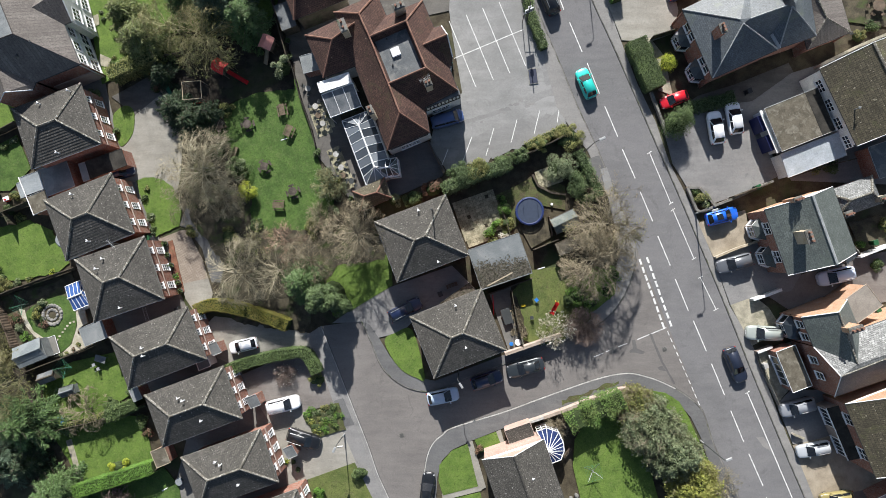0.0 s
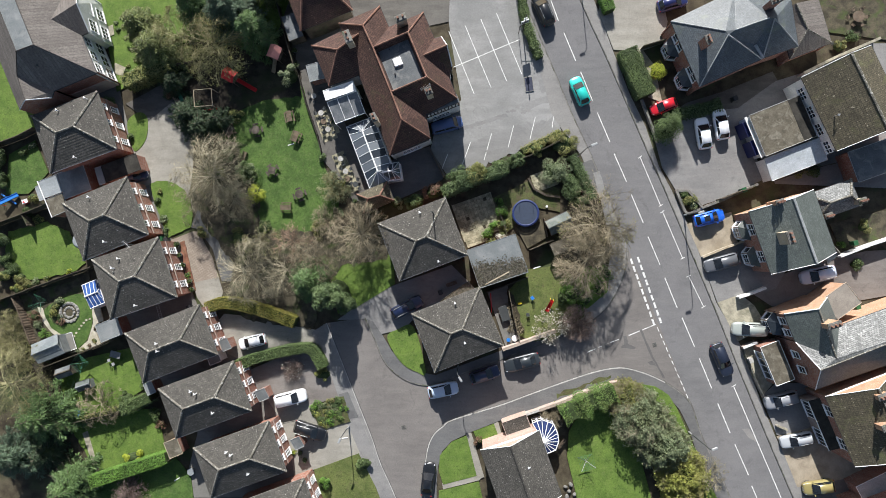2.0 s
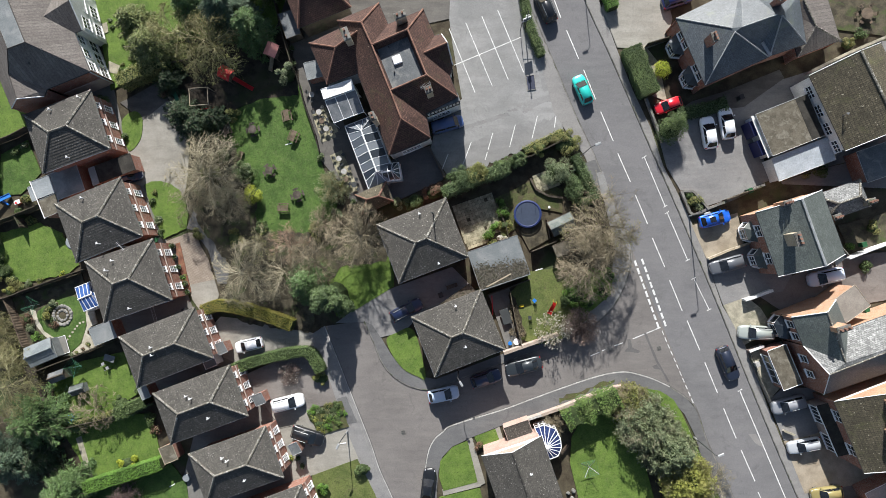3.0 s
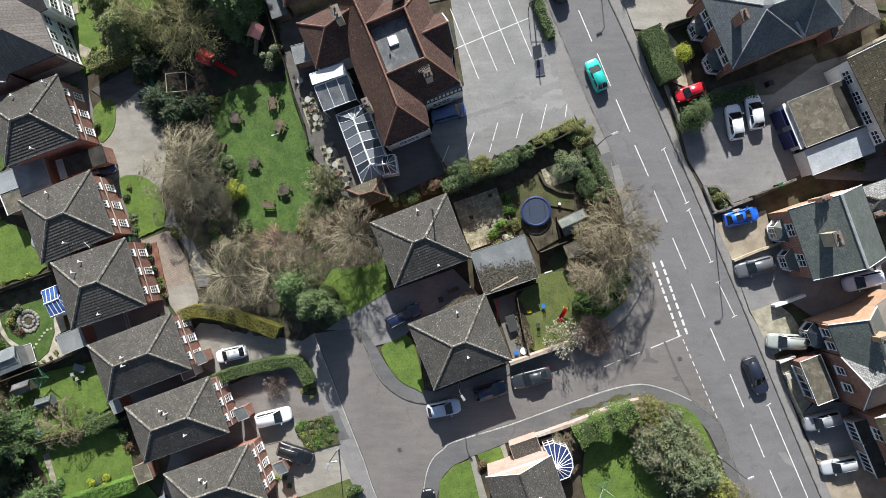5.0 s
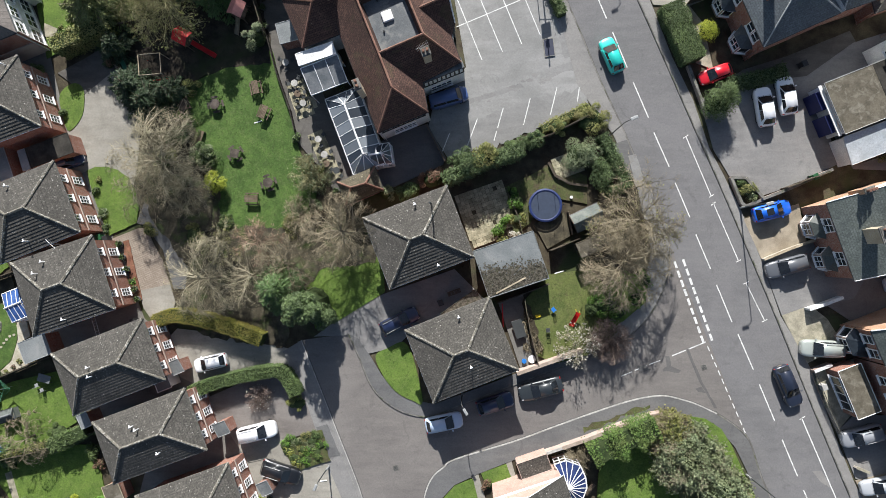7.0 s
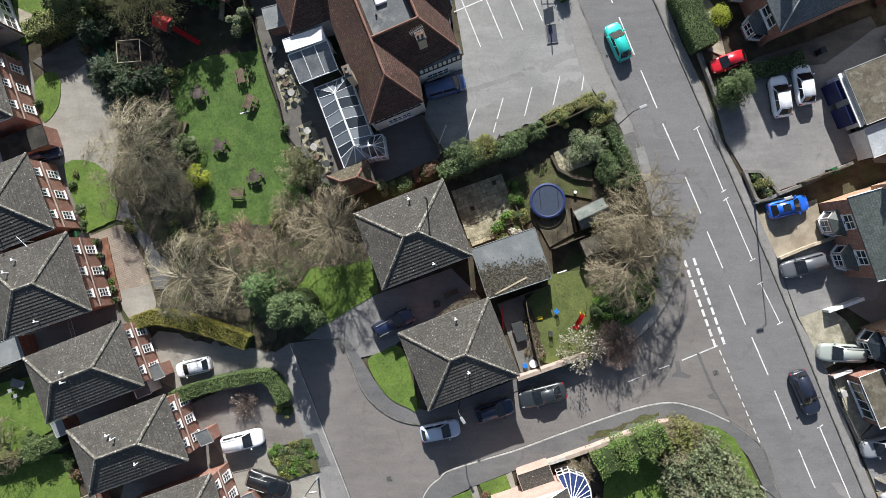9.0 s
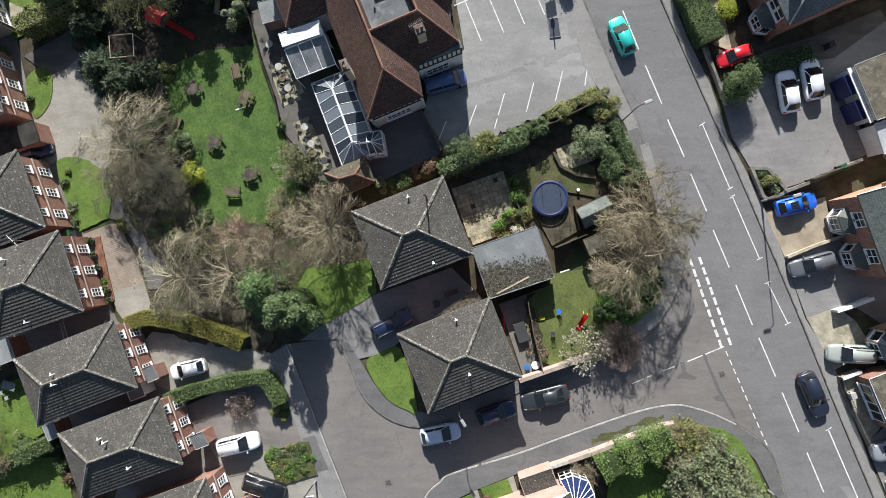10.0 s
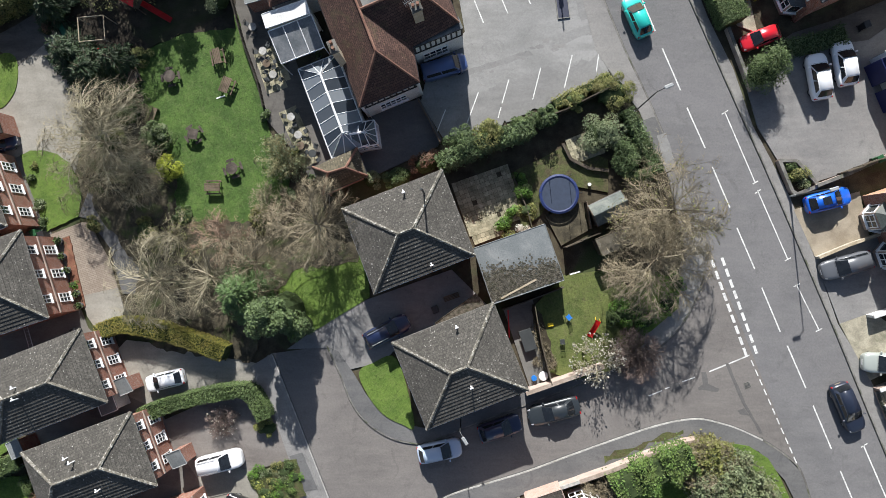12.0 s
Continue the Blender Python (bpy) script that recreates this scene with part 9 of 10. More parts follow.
# ---- paving ----
def paving(name, corners, nx, ny, label, material="slab", skip=0.0, z=0.14, gap=0.02):
    """Single slabs on a rectangle, each a little uneven."""
    mid, turn, length, width = rect_pose(*corners)
    t = thing(name, pose(mid.x, mid.y, 0, 0, 0, turn), label, "patio", "", "structure")
    bm = bmesh.new()
    box(bm, (length, width, z - 0.04), (0, 0, 0))
    part("bedding", bm, "soil", t)
    sx, sy = length / nx, width / ny
    me = finish(box(bmesh.new(), (sx - gap, sy - gap, 0.05), bevel=0.008), "paving_slab", material)
    for i in range(nx):
        for j in range(ny):
            if random.random() < skip:
                continue
            share("paving_slab", me, t, pose(-length / 2 + (i + 0.5) * sx, -width / 2 + (j + 0.5) * sy, z - 0.045 + random.uniform(0, 0.012), random.uniform(-0.8, 0.8), random.uniform(-0.8, 0.8), random.uniform(-1, 1)))
    return t


M["slab_varied"] = None
n_ = Nodes("varied_paving_stone", 0.9, 0, 0.2)
tone = n_.add("ShaderNodeObjectInfo").outputs["Random"]
c_ = n_.mix(tone, (0.27, 0.25, 0.17), (0.48, 0.44, 0.31))
c_ = n_.mix(n_.ramp(n_.noise(1.6, 6, 0.7), 0, 0.8, 0.44, 0.66), c_, (0.12, 0.12, 0.075))
c_ = n_.mix(0.5, c_, n_.ramp(n_.noise(18, 4, 0.7), 0.5, 1.0, 0.3, 0.7), "MULTIPLY")
M["slab_varied"] = n_.done(c_)
paving("patio", ((-2.92, 6.67), (2.39, 8.49), (4.44, 3.55)), 13, 12, "patio of worn pale square slabs behind a house", "slab_varied", 0.02)
paving("patio", ((-1.44, 2.82), (1.36, 3.85), (2.09, 1.86)), 7, 5, "sunlit patio of pale square slabs", "slab_varied", 0.05, 0.15)
paving("patio", ((7.73, 10.67), (10.64, 11.75), (11.37, 9.39)), 8, 6, "small raised patio of pale slabs", "slab_varied", 0.0, 0.2)
paving("patio", ((-22.04, 19.49), (-19.54, 20.36), (-18.63, 16.08)), 5, 7, "stone-slab terrace of the beer garden", "slab_varied", 0.05)
paving("patio", ((-19.53, 13.62), (-17.87, 14.35), (-15.45, 8.96)), 3, 9, "yellowed slab terrace beside the conservatory", "slab_varied", 0.05)
paving("patio", ((-22.03, 13.49), (-21.42, 13.63), (-20.89, 12.36)), 1, 2, "two pale slabs at a lawn's edge", "slab_varied")


# ---- garden furniture ----
def picnic_bench(at, turn, label="dark weathered timber picnic table with fixed benches"):
    t = thing("picnic_table", pose(*at, 0.12, 0, 0, turn), label, "picnic table", "beer garden tables")
    plank = finish(box(bmesh.new(), (1.5, 0.13, 0.045), bevel=0.008), "plank", "wood")
    for i in range(5):
        share("plank", plank, t, pose(0, -0.3 + i * 0.15, 0.72))
    for s in (-1, 1):
        share("bench_plank", plank, t, pose(0, s * 0.62, 0.43))
        for x in (-0.6, 0.6):
            bm = bmesh.new()
            rod(bm, (x, s * 0.68, 0), (x, s * 0.24, 0.72), 0.045, 0.045, 4)
            part("leg", bm, "wood", t)
    for x in (-0.6, 0.6):
        bm = bmesh.new()
        box(bm, (0.05, 1.34, 0.09), (x, 0, 0.34))
        part("cross_rail", bm, "wood", t)
    return t


def round_picnic(at, turn, sides=8, seats=4, label="weathered octagonal picnic table with four benches"):
    t = thing("picnic_table", pose(*at, 0.12, 0, 0, turn), label, "picnic table", "beer garden tables")
    bm = bmesh.new()
    disc(bm, 0.6 if sides > 4 else 0.7, 0.7, 0.05, sides)
    part("tabletop", bm, "dark_wood", t)
    plank = finish(box(bmesh.new(), (0.75, 0.24, 0.05), bevel=0.01), "bench", "dark_wood")
    for i in range(seats):
        share("bench", plank, t, pose(0, 0, 0, 0, 0, i * 360 / seats) @ pose(0, -0.84, 0.42))
        bm = bmesh.new()
        w = math.radians(i * 360 / seats)
        rod(bm, (0.25 * math.cos(w), 0.25 * math.sin(w), 0.38), (0.9 * math.cos(w), 0.9 * math.sin(w), 0.38), 0.045, 0.045, 4)
        rod(bm, (0.62 * math.cos(w), 0.62 * math.sin(w), 0), (0.35 * math.cos(w), 0.35 * math.sin(w), 0.7), 0.045, 0.045, 4)
        part("leg", bm, "dark_wood", t)
    return t


for p_, a_ in (((-25.31, 19.01), 102), ((-24.39, 16.22), 68), ((-25.74, 6.46), 0), ((-33.74, 17.22), 115), ((-28.89, 15.06), 300)):
    if p_ != (-28.89, 15.06):
        picnic_bench(p_, a_)
for p_, a_, n__ in (((-29.98, 17.18), 10, 12), ((-27.66, 11.58), 35, 4), ((-23.84, 8.25), 20, 8)):
    round_picnic(p_, a_, n__, 4, "weathered picnic table with benches round it")


def cafe_set(at, turn, seats=3, top="kerb", size=0.38):
    t = thing("cafe_table", pose(*at, 0.13, 0, 0, turn), "round pale cafe table on the terrace", "table", "terrace tables")
    bm = bmesh.new()
    disc(bm, size, 0.72, 0.03, 18)
    part("tabletop", bm, top, t)
    bm = bmesh.new()
    rod(bm, (0, 0, 0.02), (0, 0, 0.72), 0.035, 0.035, 8)
    part("column", bm, "dark_metal", t)
    bm = bmesh.new()
    disc(bm, 0.24, 0, 0.03, 12)
    part("foot", bm, "dark_metal", t)
    for i in range(seats):
        w = math.radians(turn + i * 360 / seats + 20)
        garden_chair((at[0] + 0.78 * math.cos(w), at[1] + 0.78 * math.sin(w)), math.degrees(w) + 90)


def garden_chair(at, turn, material="dark_metal", label="dark metal garden chair on the terrace", group="terrace chairs"):
    c = thing("garden_chair", pose(*at, 0.13, 0, 0, turn), label, "chair", group)
    bm = bmesh.new()
    box(bm, (0.42, 0.42, 0.035), (0, 0, 0.42), bevel=0.01)
    part("seat", bm, material, c)
    bm = lattice(bmesh.new(), bars(-0.21, 0.21, 4, 0.03), bars(0.5, 0.88, 1, 0.04), 0.03)
    b = part("backrest", bm, material, c)
    b.matrix_basis = pose(0, -0.2, 0)
    for x in (-0.19, 0.19):
        for y in (-0.19, 0.19):
            bm = bmesh.new()
            rod(bm, (x, y, 0), (x, y, 0.5 if y < 0 else 0.42), 0.015, 0.015, 5)
            part("leg", bm, material, c)
    return c


for p_, a_, top_ in (((-21.82, 21.74), 10, "kerb"), ((-20.83, 19.40), 40, "kerb"), ((-20.45, 18.20), 0, "wood"), ((-19.84, 17.14), 70, "kerb"), ((-18.09, 13.08), 30, "kerb"), ((-17.41, 11.36), 10, "kerb"), ((-16.05, 9.56), 50, "dark_metal"), ((-17.18, 10.31), 50, "wood")):
    cafe_set(p_, a_, 3, top_)


def barrel(at, label="round dark planter on the terrace", r=0.4, h=0.7, plant="leaf_hedge"):
    t = thing("planter", pose(*at, 0.12), label, "planter", "planters")
    bm = bmesh.new()
    rod(bm, (0, 0, 0), (0, 0, h), r * 0.82, r, 14)
    part("tub", bm, "felt_dark", t)
    bm = bmesh.new()
    disc(bm, r * 0.9, h, 0.02, 14)
    part("soil", bm, "soil", t)
    rnd = random.Random(int(at[0] * 100))
    leaves(t, [Vector((rnd.gauss(0, r * 0.5), rnd.gauss(0, r * 0.5), h + abs(rnd.gauss(0.1, 0.12)))) for _ in range(90)], 0.14, plant, rnd)


for p_ in ((-20.74, 13.25), (-16.20, 7.32), (-24.58, 28.19), (-19.01, 18.33), (-15.61, 19.04), (-24.34, 26.07), (-41.11, 1.36), (-40.79, -0.15), (-40.32, -1.51), (-39.38, -3.78), (-39.06, -4.91), (-23.67, -27.23), (-23.06, -28.19)):
    barrel(p_, "round planter with small plants", 0.34, 0.45)

# trampoline
tr = thing("trampoline", pose(*(7.07, 5.54), 0.1), "round trampoline with a blue padded rim", "trampoline")
bm = bmesh.new()
disc(bm, 1.56, 0.86, 0.01, 32)
part("mat", bm, plain("black_mesh", (0.032, 0.045, 0.075), 0.8), tr)
bm = bmesh.new()
inner = [bm.verts.new((1.55 * math.cos(k * math.pi / 16), 1.55 * math.sin(k * math.pi / 16), 0.9)) for k in range(32)]
outer = [bm.verts.new((1.84 * math.cos(k * math.pi / 16), 1.84 * math.sin(k * math.pi / 16), 0.88)) for k in range(32)]
mid_ = [bm.verts.new((1.66 * math.cos(k * math.pi / 16), 1.66 * math.sin(k * math.pi / 16), 0.95)) for k in range(32)]
for k in range(32):
    j = (k + 1) % 32
    bm.faces.new((inner[k], mid_[k], mid_[j], inner[j]))
    bm.faces.new((mid_[k], outer[k], outer[j], mid_[j]))
part("padding", bm, plain("blue_padding", (0.014, 0.028, 0.105), 0.6), tr, "blue padded rim")
for k in range(6):
    bm = bmesh.new()
    w = k * math.pi / 3
    x, y = 1.78 * math.cos(w), 1.78 * math.sin(w)
    rod(bm, (x, y, 0), (x, y, 0.88), 0.03, 0.03, 6)
    part("leg", bm, "metal", tr)
    bm = bmesh.new()
    rod(bm, (x * 1.03, y * 1.03, 0.5), (x * 1.03, y * 1.03, 2.4), 0.025, 0.025, 6)
    part("net_pole", bm, "dark_metal", tr)

# play equipment
M["red_plastic"] = plain("red_plastic", (0.62, 0.02, 0.02), 0.4)
M["green_plastic"] = plain("green_plastic", (0.03, 0.14, 0.075), 0.6)
M["blue_plastic"] = plain("blue_plastic", (0.02, 0.16, 0.5), 0.4)
M["yellow_plastic"] = plain("yellow_plastic", (0.7, 0.5, 0.03), 0.4)


def play_tower(at, turn, roof_mat, label, slide_mat="red_plastic", h=1.5, slide=2.6):
    t = thing("play_tower", pose(*at, 0.08, 0, 0, turn), label, "play tower", "play towers")
    for x in (-0.65, 0.65):
        for y in (-0.65, 0.65):
            bm = bmesh.new()
            box(bm, (0.1, 0.1, 2.6), (x, y, 0))
            part("post", bm, "wood", t)
    bm = bmesh.new()
    box(bm, (1.4, 1.4, 0.08), (0, 0, h))
    part("platform", bm, "wood", t)
    bm = bmesh.new()
    for s in (-1, 1):
        quad(bm, [(-0.9, s * 0.85, 2.5), (0.9, s * 0.85, 2.5), (0.9, 0, 3.1), (-0.9, 0, 3.1)][::s])
    part("canopy", bm, roof_mat, t)
    bm = bmesh.new()
    a, b = Vector((0.7, 0, h)), Vector((0.7 + slide, 0, 0.25))
    prof = [(-0.28, 0.16), (-0.26, 0.0), (0.26, 0.0), (0.28, 0.16)]
    rings = [[bm.verts.new(p + Vector((0, y, z))) for y, z in prof] for p in (a, a.lerp(b, 0.5) - Vector((0, 0, 0.08)), b)]
    for r1_, r2_ in zip(rings, rings[1:]):
        for i in range(3):
            bm.faces.new((r1_[i], r1_[i + 1], r2_[i + 1], r2_[i]))
    bmesh.ops.solidify(bm, geom=bm.faces[:], thickness=0.03)
    part("slide", bm, slide_mat, t)
    bm = bmesh.new()
    for y in (-0.25, 0.25):
        rod(bm, (-1.3, y, 0), (-0.68, y, h + 0.1), 0.035, 0.035, 5)
    for i in range(5):
        k = (i + 0.7) / 5.4
        rod(bm, (-1.3 + 0.62 * k, -0.25, h * k), (-1.3 + 0.62 * k, 0.25, h * k), 0.025, 0.025, 5)
    part("ladder", bm, "wood", t)
    return t


play_tower((-32.91, 24.30), heading(1, 0.55), "red_plastic", "wooden play tower with red canopy and red slide")
play_tower((-26.78, 27.30), heading(-0.4, 1), plain("faded_pink_canvas", (0.6, 0.26, 0.22), 0.7), "wooden play tower with a faded red canopy", "pale_wood", 1.3, 1.6)
box_ = thing("wooden_crate_roof", pose(*(-27.83, 29.68), 0.08, 0, 0, 70), "pale timber platform beside the play tower", "platform")
bm = bmesh.new()
box(bm, (1.5, 0.9, 0.06), (0, 0, 1.5))
part("deck", bm, "pale_wood", box_)
for x in (-0.65, 0.65):
    for y in (-0.35, 0.35):
        bm = bmesh.new()
        box(bm, (0.09, 0.09, 1.5), (x, y, 0))
        part("post", bm, "pale_wood", box_)
frame_ = thing("climbing_frame", pose(*(-36.69, 21.30), 0.08, 0, 0, 4), "open timber climbing frame with a red base", "climbing frame")
for x in (-1.25, 1.25):
    for y in (-1.15, 1.15):
        bm = bmesh.new()
        rod(bm, (x, y, 0), (x, y, 2.3), 0.05, 0.05, 6)
        part("post", bm, "pale_wood", frame_)
for a_, b_ in (((-1.25, -1.15), (1.25, -1.15)), ((1.25, -1.15), (1.25, 1.15)), ((1.25, 1.15), (-1.25, 1.15)), ((-1.25, 1.15), (-1.25, -1.15))):
    bm = bmesh.new()
    rod(bm, (*a_, 2.3), (*b_, 2.3), 0.05, 0.05, 6)
    part("rail", bm, "pale_wood", frame_)
bm = bmesh.new()
box(bm, (2.3, 0.12, 0.3), (0, -1.15, 0.05))
part("board", bm, "red_plastic", frame_)
gs = thing("garden_slide", pose(*(-41.22, 22.49), 0.08, 0, 0, heading(0.5, 1)), "faded green sheet and pale poles leaning together", "timber stack")
bm = bmesh.new()
box(bm, (2.9, 0.5, 0.06), (0, 0.2, 0.7), Matrix.Rotation(0.12, 4, "Y"), bevel=0.02)
part("green_sheet", bm, "green_plastic", gs)
for i in range(5):
    bm = bmesh.new()
    rod(bm, (-1.4, -0.35 - 0.13 * i, 0.9), (1.5, -0.3 - 0.12 * i, 0.25), 0.04, 0.04, 5)
    part("pole", bm, "pale_wood", gs)


def rotary_dryer(at, turn, arms="green_plastic", label="folding rotary clothes dryer on a lawn"):
    t = thing("clothes_dryer", pose(*at, 0.1, 0, 0, turn), label, "clothes dryer", "clothes dryers")
    bm = bmesh.new()
    rod(bm, (0, 0, 0), (0, 0, 1.85), 0.03, 0.03, 6)
    part("pole", bm, "metal", t)
    tips = []
    for k in range(4):
        w = k * math.pi / 2
        e = Vector((1.35 * math.cos(w), 1.35 * math.sin(w), 2.0))
        tips.append(e)
        bm = bmesh.new()
        rod(bm, (0, 0, 1.3), e, 0.032, 0.026, 5)
        part("arm", bm, arms, t)
    bm = bmesh.new()
    for s in (0.4, 0.6, 0.8, 1.0):
        for k in range(4):
            a, b = tips[k].copy(), tips[(k + 1) % 4].copy()
            base = Vector((0, 0, 1.3))
            rod(bm, base.lerp(a, s), base.lerp(b, s), 0.014, 0.014, 3)
    part("line_net", bm, "green_plastic", t)


for p_, a_, m_ in (((-60.19, -6.75), 20, "green_plastic"), ((-54.09, -15.06), 5, "green_plastic"), ((14.93, -27.38), 60, "grey_metal")):
    rotary_dryer(p_, a_, m_)

# sheds and small roofs in the back gardens
house(((-61.00, -12.53), (-57.29, -11.01), (-56.20, -13.60)), 2.1, 0.55, (0, 0), "pale blue-grey garden shed with a pitched roof", "felt", "shed_blue", "shed_blue", 0.1, "shed", name="shed", gauge=3)
flat_roof(((-57.45, -11.30), (-56.35, -10.95), (-55.62, -13.25)), 0.45, "low pale deck with white edges beside a shed", "dull_concrete", "fence", "white", "deck", "deck")
house(((-57.87, -16.07), (-55.71, -15.30), (-55.24, -16.56)), 1.7, 0.4, (0, 0), "small dark timber shed", "fence", "felt_dark", "fence", 0.08, "shed", name="shed", gauge=3)
house(((-55.19, -17.89), (-53.33, -17.27), (-52.94, -18.54)), 1.2, 0.35, (0, 0), "small pale play house on a lawn", "felt", "shed_roof", "felt", 0.06, "play house", name="play_house", gauge=3)
flat_roof(((-42.09, -25.72), (-40.28, -24.96), (-39.22, -26.99)), 2.2, "small outhouse with a flat brown roof", "felt_brown", "brick", "pale_wood", "outhouse", "outhouse")
flat_roof(((-36.33, -13.14), (-34.77, -12.52), (-34.14, -14.50)), 2.4, "small flat-roofed side entrance", "felt", "render", "white", "side_entrance", "outhouse")
flat_roof(((-22.49, 25.47), (-20.28, 26.02), (-19.54, 23.82)), 2.4, "grey flat-roofed store beside the inn", "felt", "brick", "grey_metal", "store", "store")
flat_roof(((-25.98, 32.12), (-23.99, 32.81), (-22.87, 29.49)), 2.3, "dark flat-roofed store in the inn's yard", "felt_dark", "fence", "fence", "store", "store")


def table_set(at, turn, top="felt", label="garden table with a grey top"):
    t = thing("garden_table", pose(*at, 0.1, 0, 0, turn), label, "table", "garden tables")
    bm = bmesh.new()
    box(bm, (1.5, 0.9, 0.05), (0, 0, 0.7), bevel=0.015)
    part("tabletop", bm, top, t)
    for x in (-0.65, 0.65):
        for y in (-0.38, 0.38):
            bm = bmesh.new()
            rod(bm, (x, y, 0), (x, y, 0.7), 0.025, 0.025, 5)
            part("leg", bm, "dark_metal", t)


table_set((-49.78, -13.99), -15)
for x_, y_ in (((-50.87, -14.84)), ((-50.24, -15.37))):
    garden_chair((x_, y_), 20, "grey_metal", "grey garden chair on a lawn", "lawn chairs")
rt = thing("garden_table", pose(*(50.55, 31.20), 0.1), "round pale garden table with chairs", "table", "garden tables")
bm = bmesh.new()
disc(bm, 0.75, 0.7, 0.04, 24)
part("tabletop", bm, "wood", rt)
bm = bmesh.new()
rod(bm, (0, 0, 0), (0, 0, 0.7), 0.06, 0.06, 8)
part("column", bm, "dark_metal", rt)
for k in range(6):
    w = k * math.pi / 3
    x_, y_ = (50.55, 31.20)
    garden_chair((x_ + 1.15 * math.cos(w), y_ + 1.15 * math.sin(w)), math.degrees(w) + 90, "wood", "timber garden chair round a table", "lawn chairs")


def bench(at, turn, label="weathered timber garden bench", material="wood"):
    t = thing("garden_bench", pose(*at, 0.1, 0, 0, turn), label, "bench")
    for i in range(4):
        bm = bmesh.new()
        box(bm, (1.5, 0.09, 0.03), (0, -0.18 + 0.12 * i, 0.43))
        part("slat", bm, material, t)
    bm = lattice(bmesh.new(), bars(-0.75, 0.75, 10, 0.04), bars(0.48, 0.9, 1, 0.05), 0.04)
    b = part("backrest", bm, material, t)
    b.matrix_basis = pose(0, 0.25, 0)
    for x in (-0.68, 0.68):
        bm = bmesh.new()
        box(bm, (0.06, 0.5, 0.42), (x, 0, 0))
        part("leg_frame", bm, material, t)


bench((11.90, -25.49), 55, "long weathered timber bench beside a conservatory", "wood")
bench((-33.61, 17.0), 65, "weathered timber bench at the edge of a shaded lawn", "pale_wood")
bench((-31.73, 13.5), 70, "pale weathered bench below a bare tree", "wood")
bench((-2.91, -4.04), 20, "timber bench beside a house", "wood")

# stones round a garden bed
stone_ = bmesh.new()
bmesh.ops.create_icosphere(stone_, subdivisions=2, radius=1.0)
for v_ in stone_.verts:
    v_.co *= 1 + 0.22 * noise.noise(v_.co * 1.7)
stone_ = finish(stone_, "stone", "grey_slab")
ring_ = thing("stone_ring", pose(-56.88, -8.2, 0.1), "double ring of grey-brown stones round a planted bed", "rockery")
dice = random.Random(41)
for n_, rad_, w_ in ((19, 1.3, 0.24), (11, 0.72, 0.2)):
    for i in range(n_):
        k = (i + dice.uniform(-0.2, 0.2)) * 2 * math.pi / n_
        q = w_ * dice.uniform(0.75, 1.2)
        share("stone", stone_, ring_, pose(rad_ * math.cos(k), rad_ * math.sin(k), 0.06, 0, 0, math.degrees(k)) @ Matrix.Diagonal((q, q * 1.2, q * 0.7, 1)))
for x_, y_ in ((12.4, -31.3), (13.1, -31.0), (12.9, -31.9), (13.6, -32.3), (12.6, -32.6), (13.3, -33.1)):
    b_ = thing("boulder", pose(x_, y_, 0.1), "pale boulder at the end of a narrow bed", "stone", "boulders beside a lawn")
    share("stone", stone_, b_, pose(0, 0, 0.12, 0, 0, 50 * x_) @ Matrix.Diagonal((dice.uniform(0.2, 0.4), dice.uniform(0.18, 0.3), 0.22, 1)))
# rolled tarpaulin and a sack in a back garden
tp_ = thing("tarpaulin", pose(-65.8, 7.85, 0.1, 0, 0, heading(2.2, 1.34)), "rolled blue tarpaulin lying in a back garden", "tarpaulin")
roll_ = bmesh.new()
rod(roll_, (-1.3, 0, 0.14), (0.1, 0.02, 0.17), 0.13, 0.16, 10)
rod(roll_, (0.1, 0.02, 0.17), (1.3, -0.05, 0.14), 0.16, 0.12, 10)
part("roll", roll_, "blue_plastic", tp_)
for x_ in (-0.6, 0.65):
    part("tie", rod(bmesh.new(), (x_ - 0.03, 0, 0.16), (x_ + 0.03, 0, 0.16), 0.165, 0.165, 10), "dark_metal", tp_)
sk_ = thing("garden_sack", pose(-63.26, 7.32, 0.1, 0, 0, 20), "orange garden sack beside shrubs", "sack")
body_ = bmesh.new()
bmesh.ops.create_icosphere(body_, subdivisions=2, radius=0.36)
for v_ in body_.verts:
    v_.co = Vector((v_.co.x, v_.co.y * 0.8, max(v_.co.z, -0.22))) * (1 + 0.15 * noise.noise(v_.co * 3))
    v_.co.z += 0.22
part("body", body_, "red_plastic", sk_, "", True)
part("neck", rod(bmesh.new(), (0, 0, 0.5), (0.05, 0, 0.7), 0.09, 0.14, 8), "red_plastic", sk_)
# toys on the worn lawn
for p_, a_, m_, lab in (((7.97, -5.88), 40, "blue_plastic", "small blue plastic chair"), ((7.39, -8.14), 5, "dark_metal", "small dark folding chair"), ((47.39, 27.81), 5, "dark_metal", "small dark folding chair")):
    garden_chair(p_, a_, m_, lab + " on a worn lawn", "small chairs")
toy = thing("toy_box", pose(*(6.33, -6.65), 0.11, 0, 0, 10), "small yellow plastic toy on the lawn", "toy")
bm = bmesh.new()
box(bm, (0.6, 0.35, 0.25), bevel=0.08)
part("body", bm, "yellow_plastic", toy)
sl = thing("toy_slide", pose(*(10.28, -6.89), 0.1, 0, 0, heading(0.45, -1)), "red plastic toddler slide on the lawn", "slide")
bm = bmesh.new()
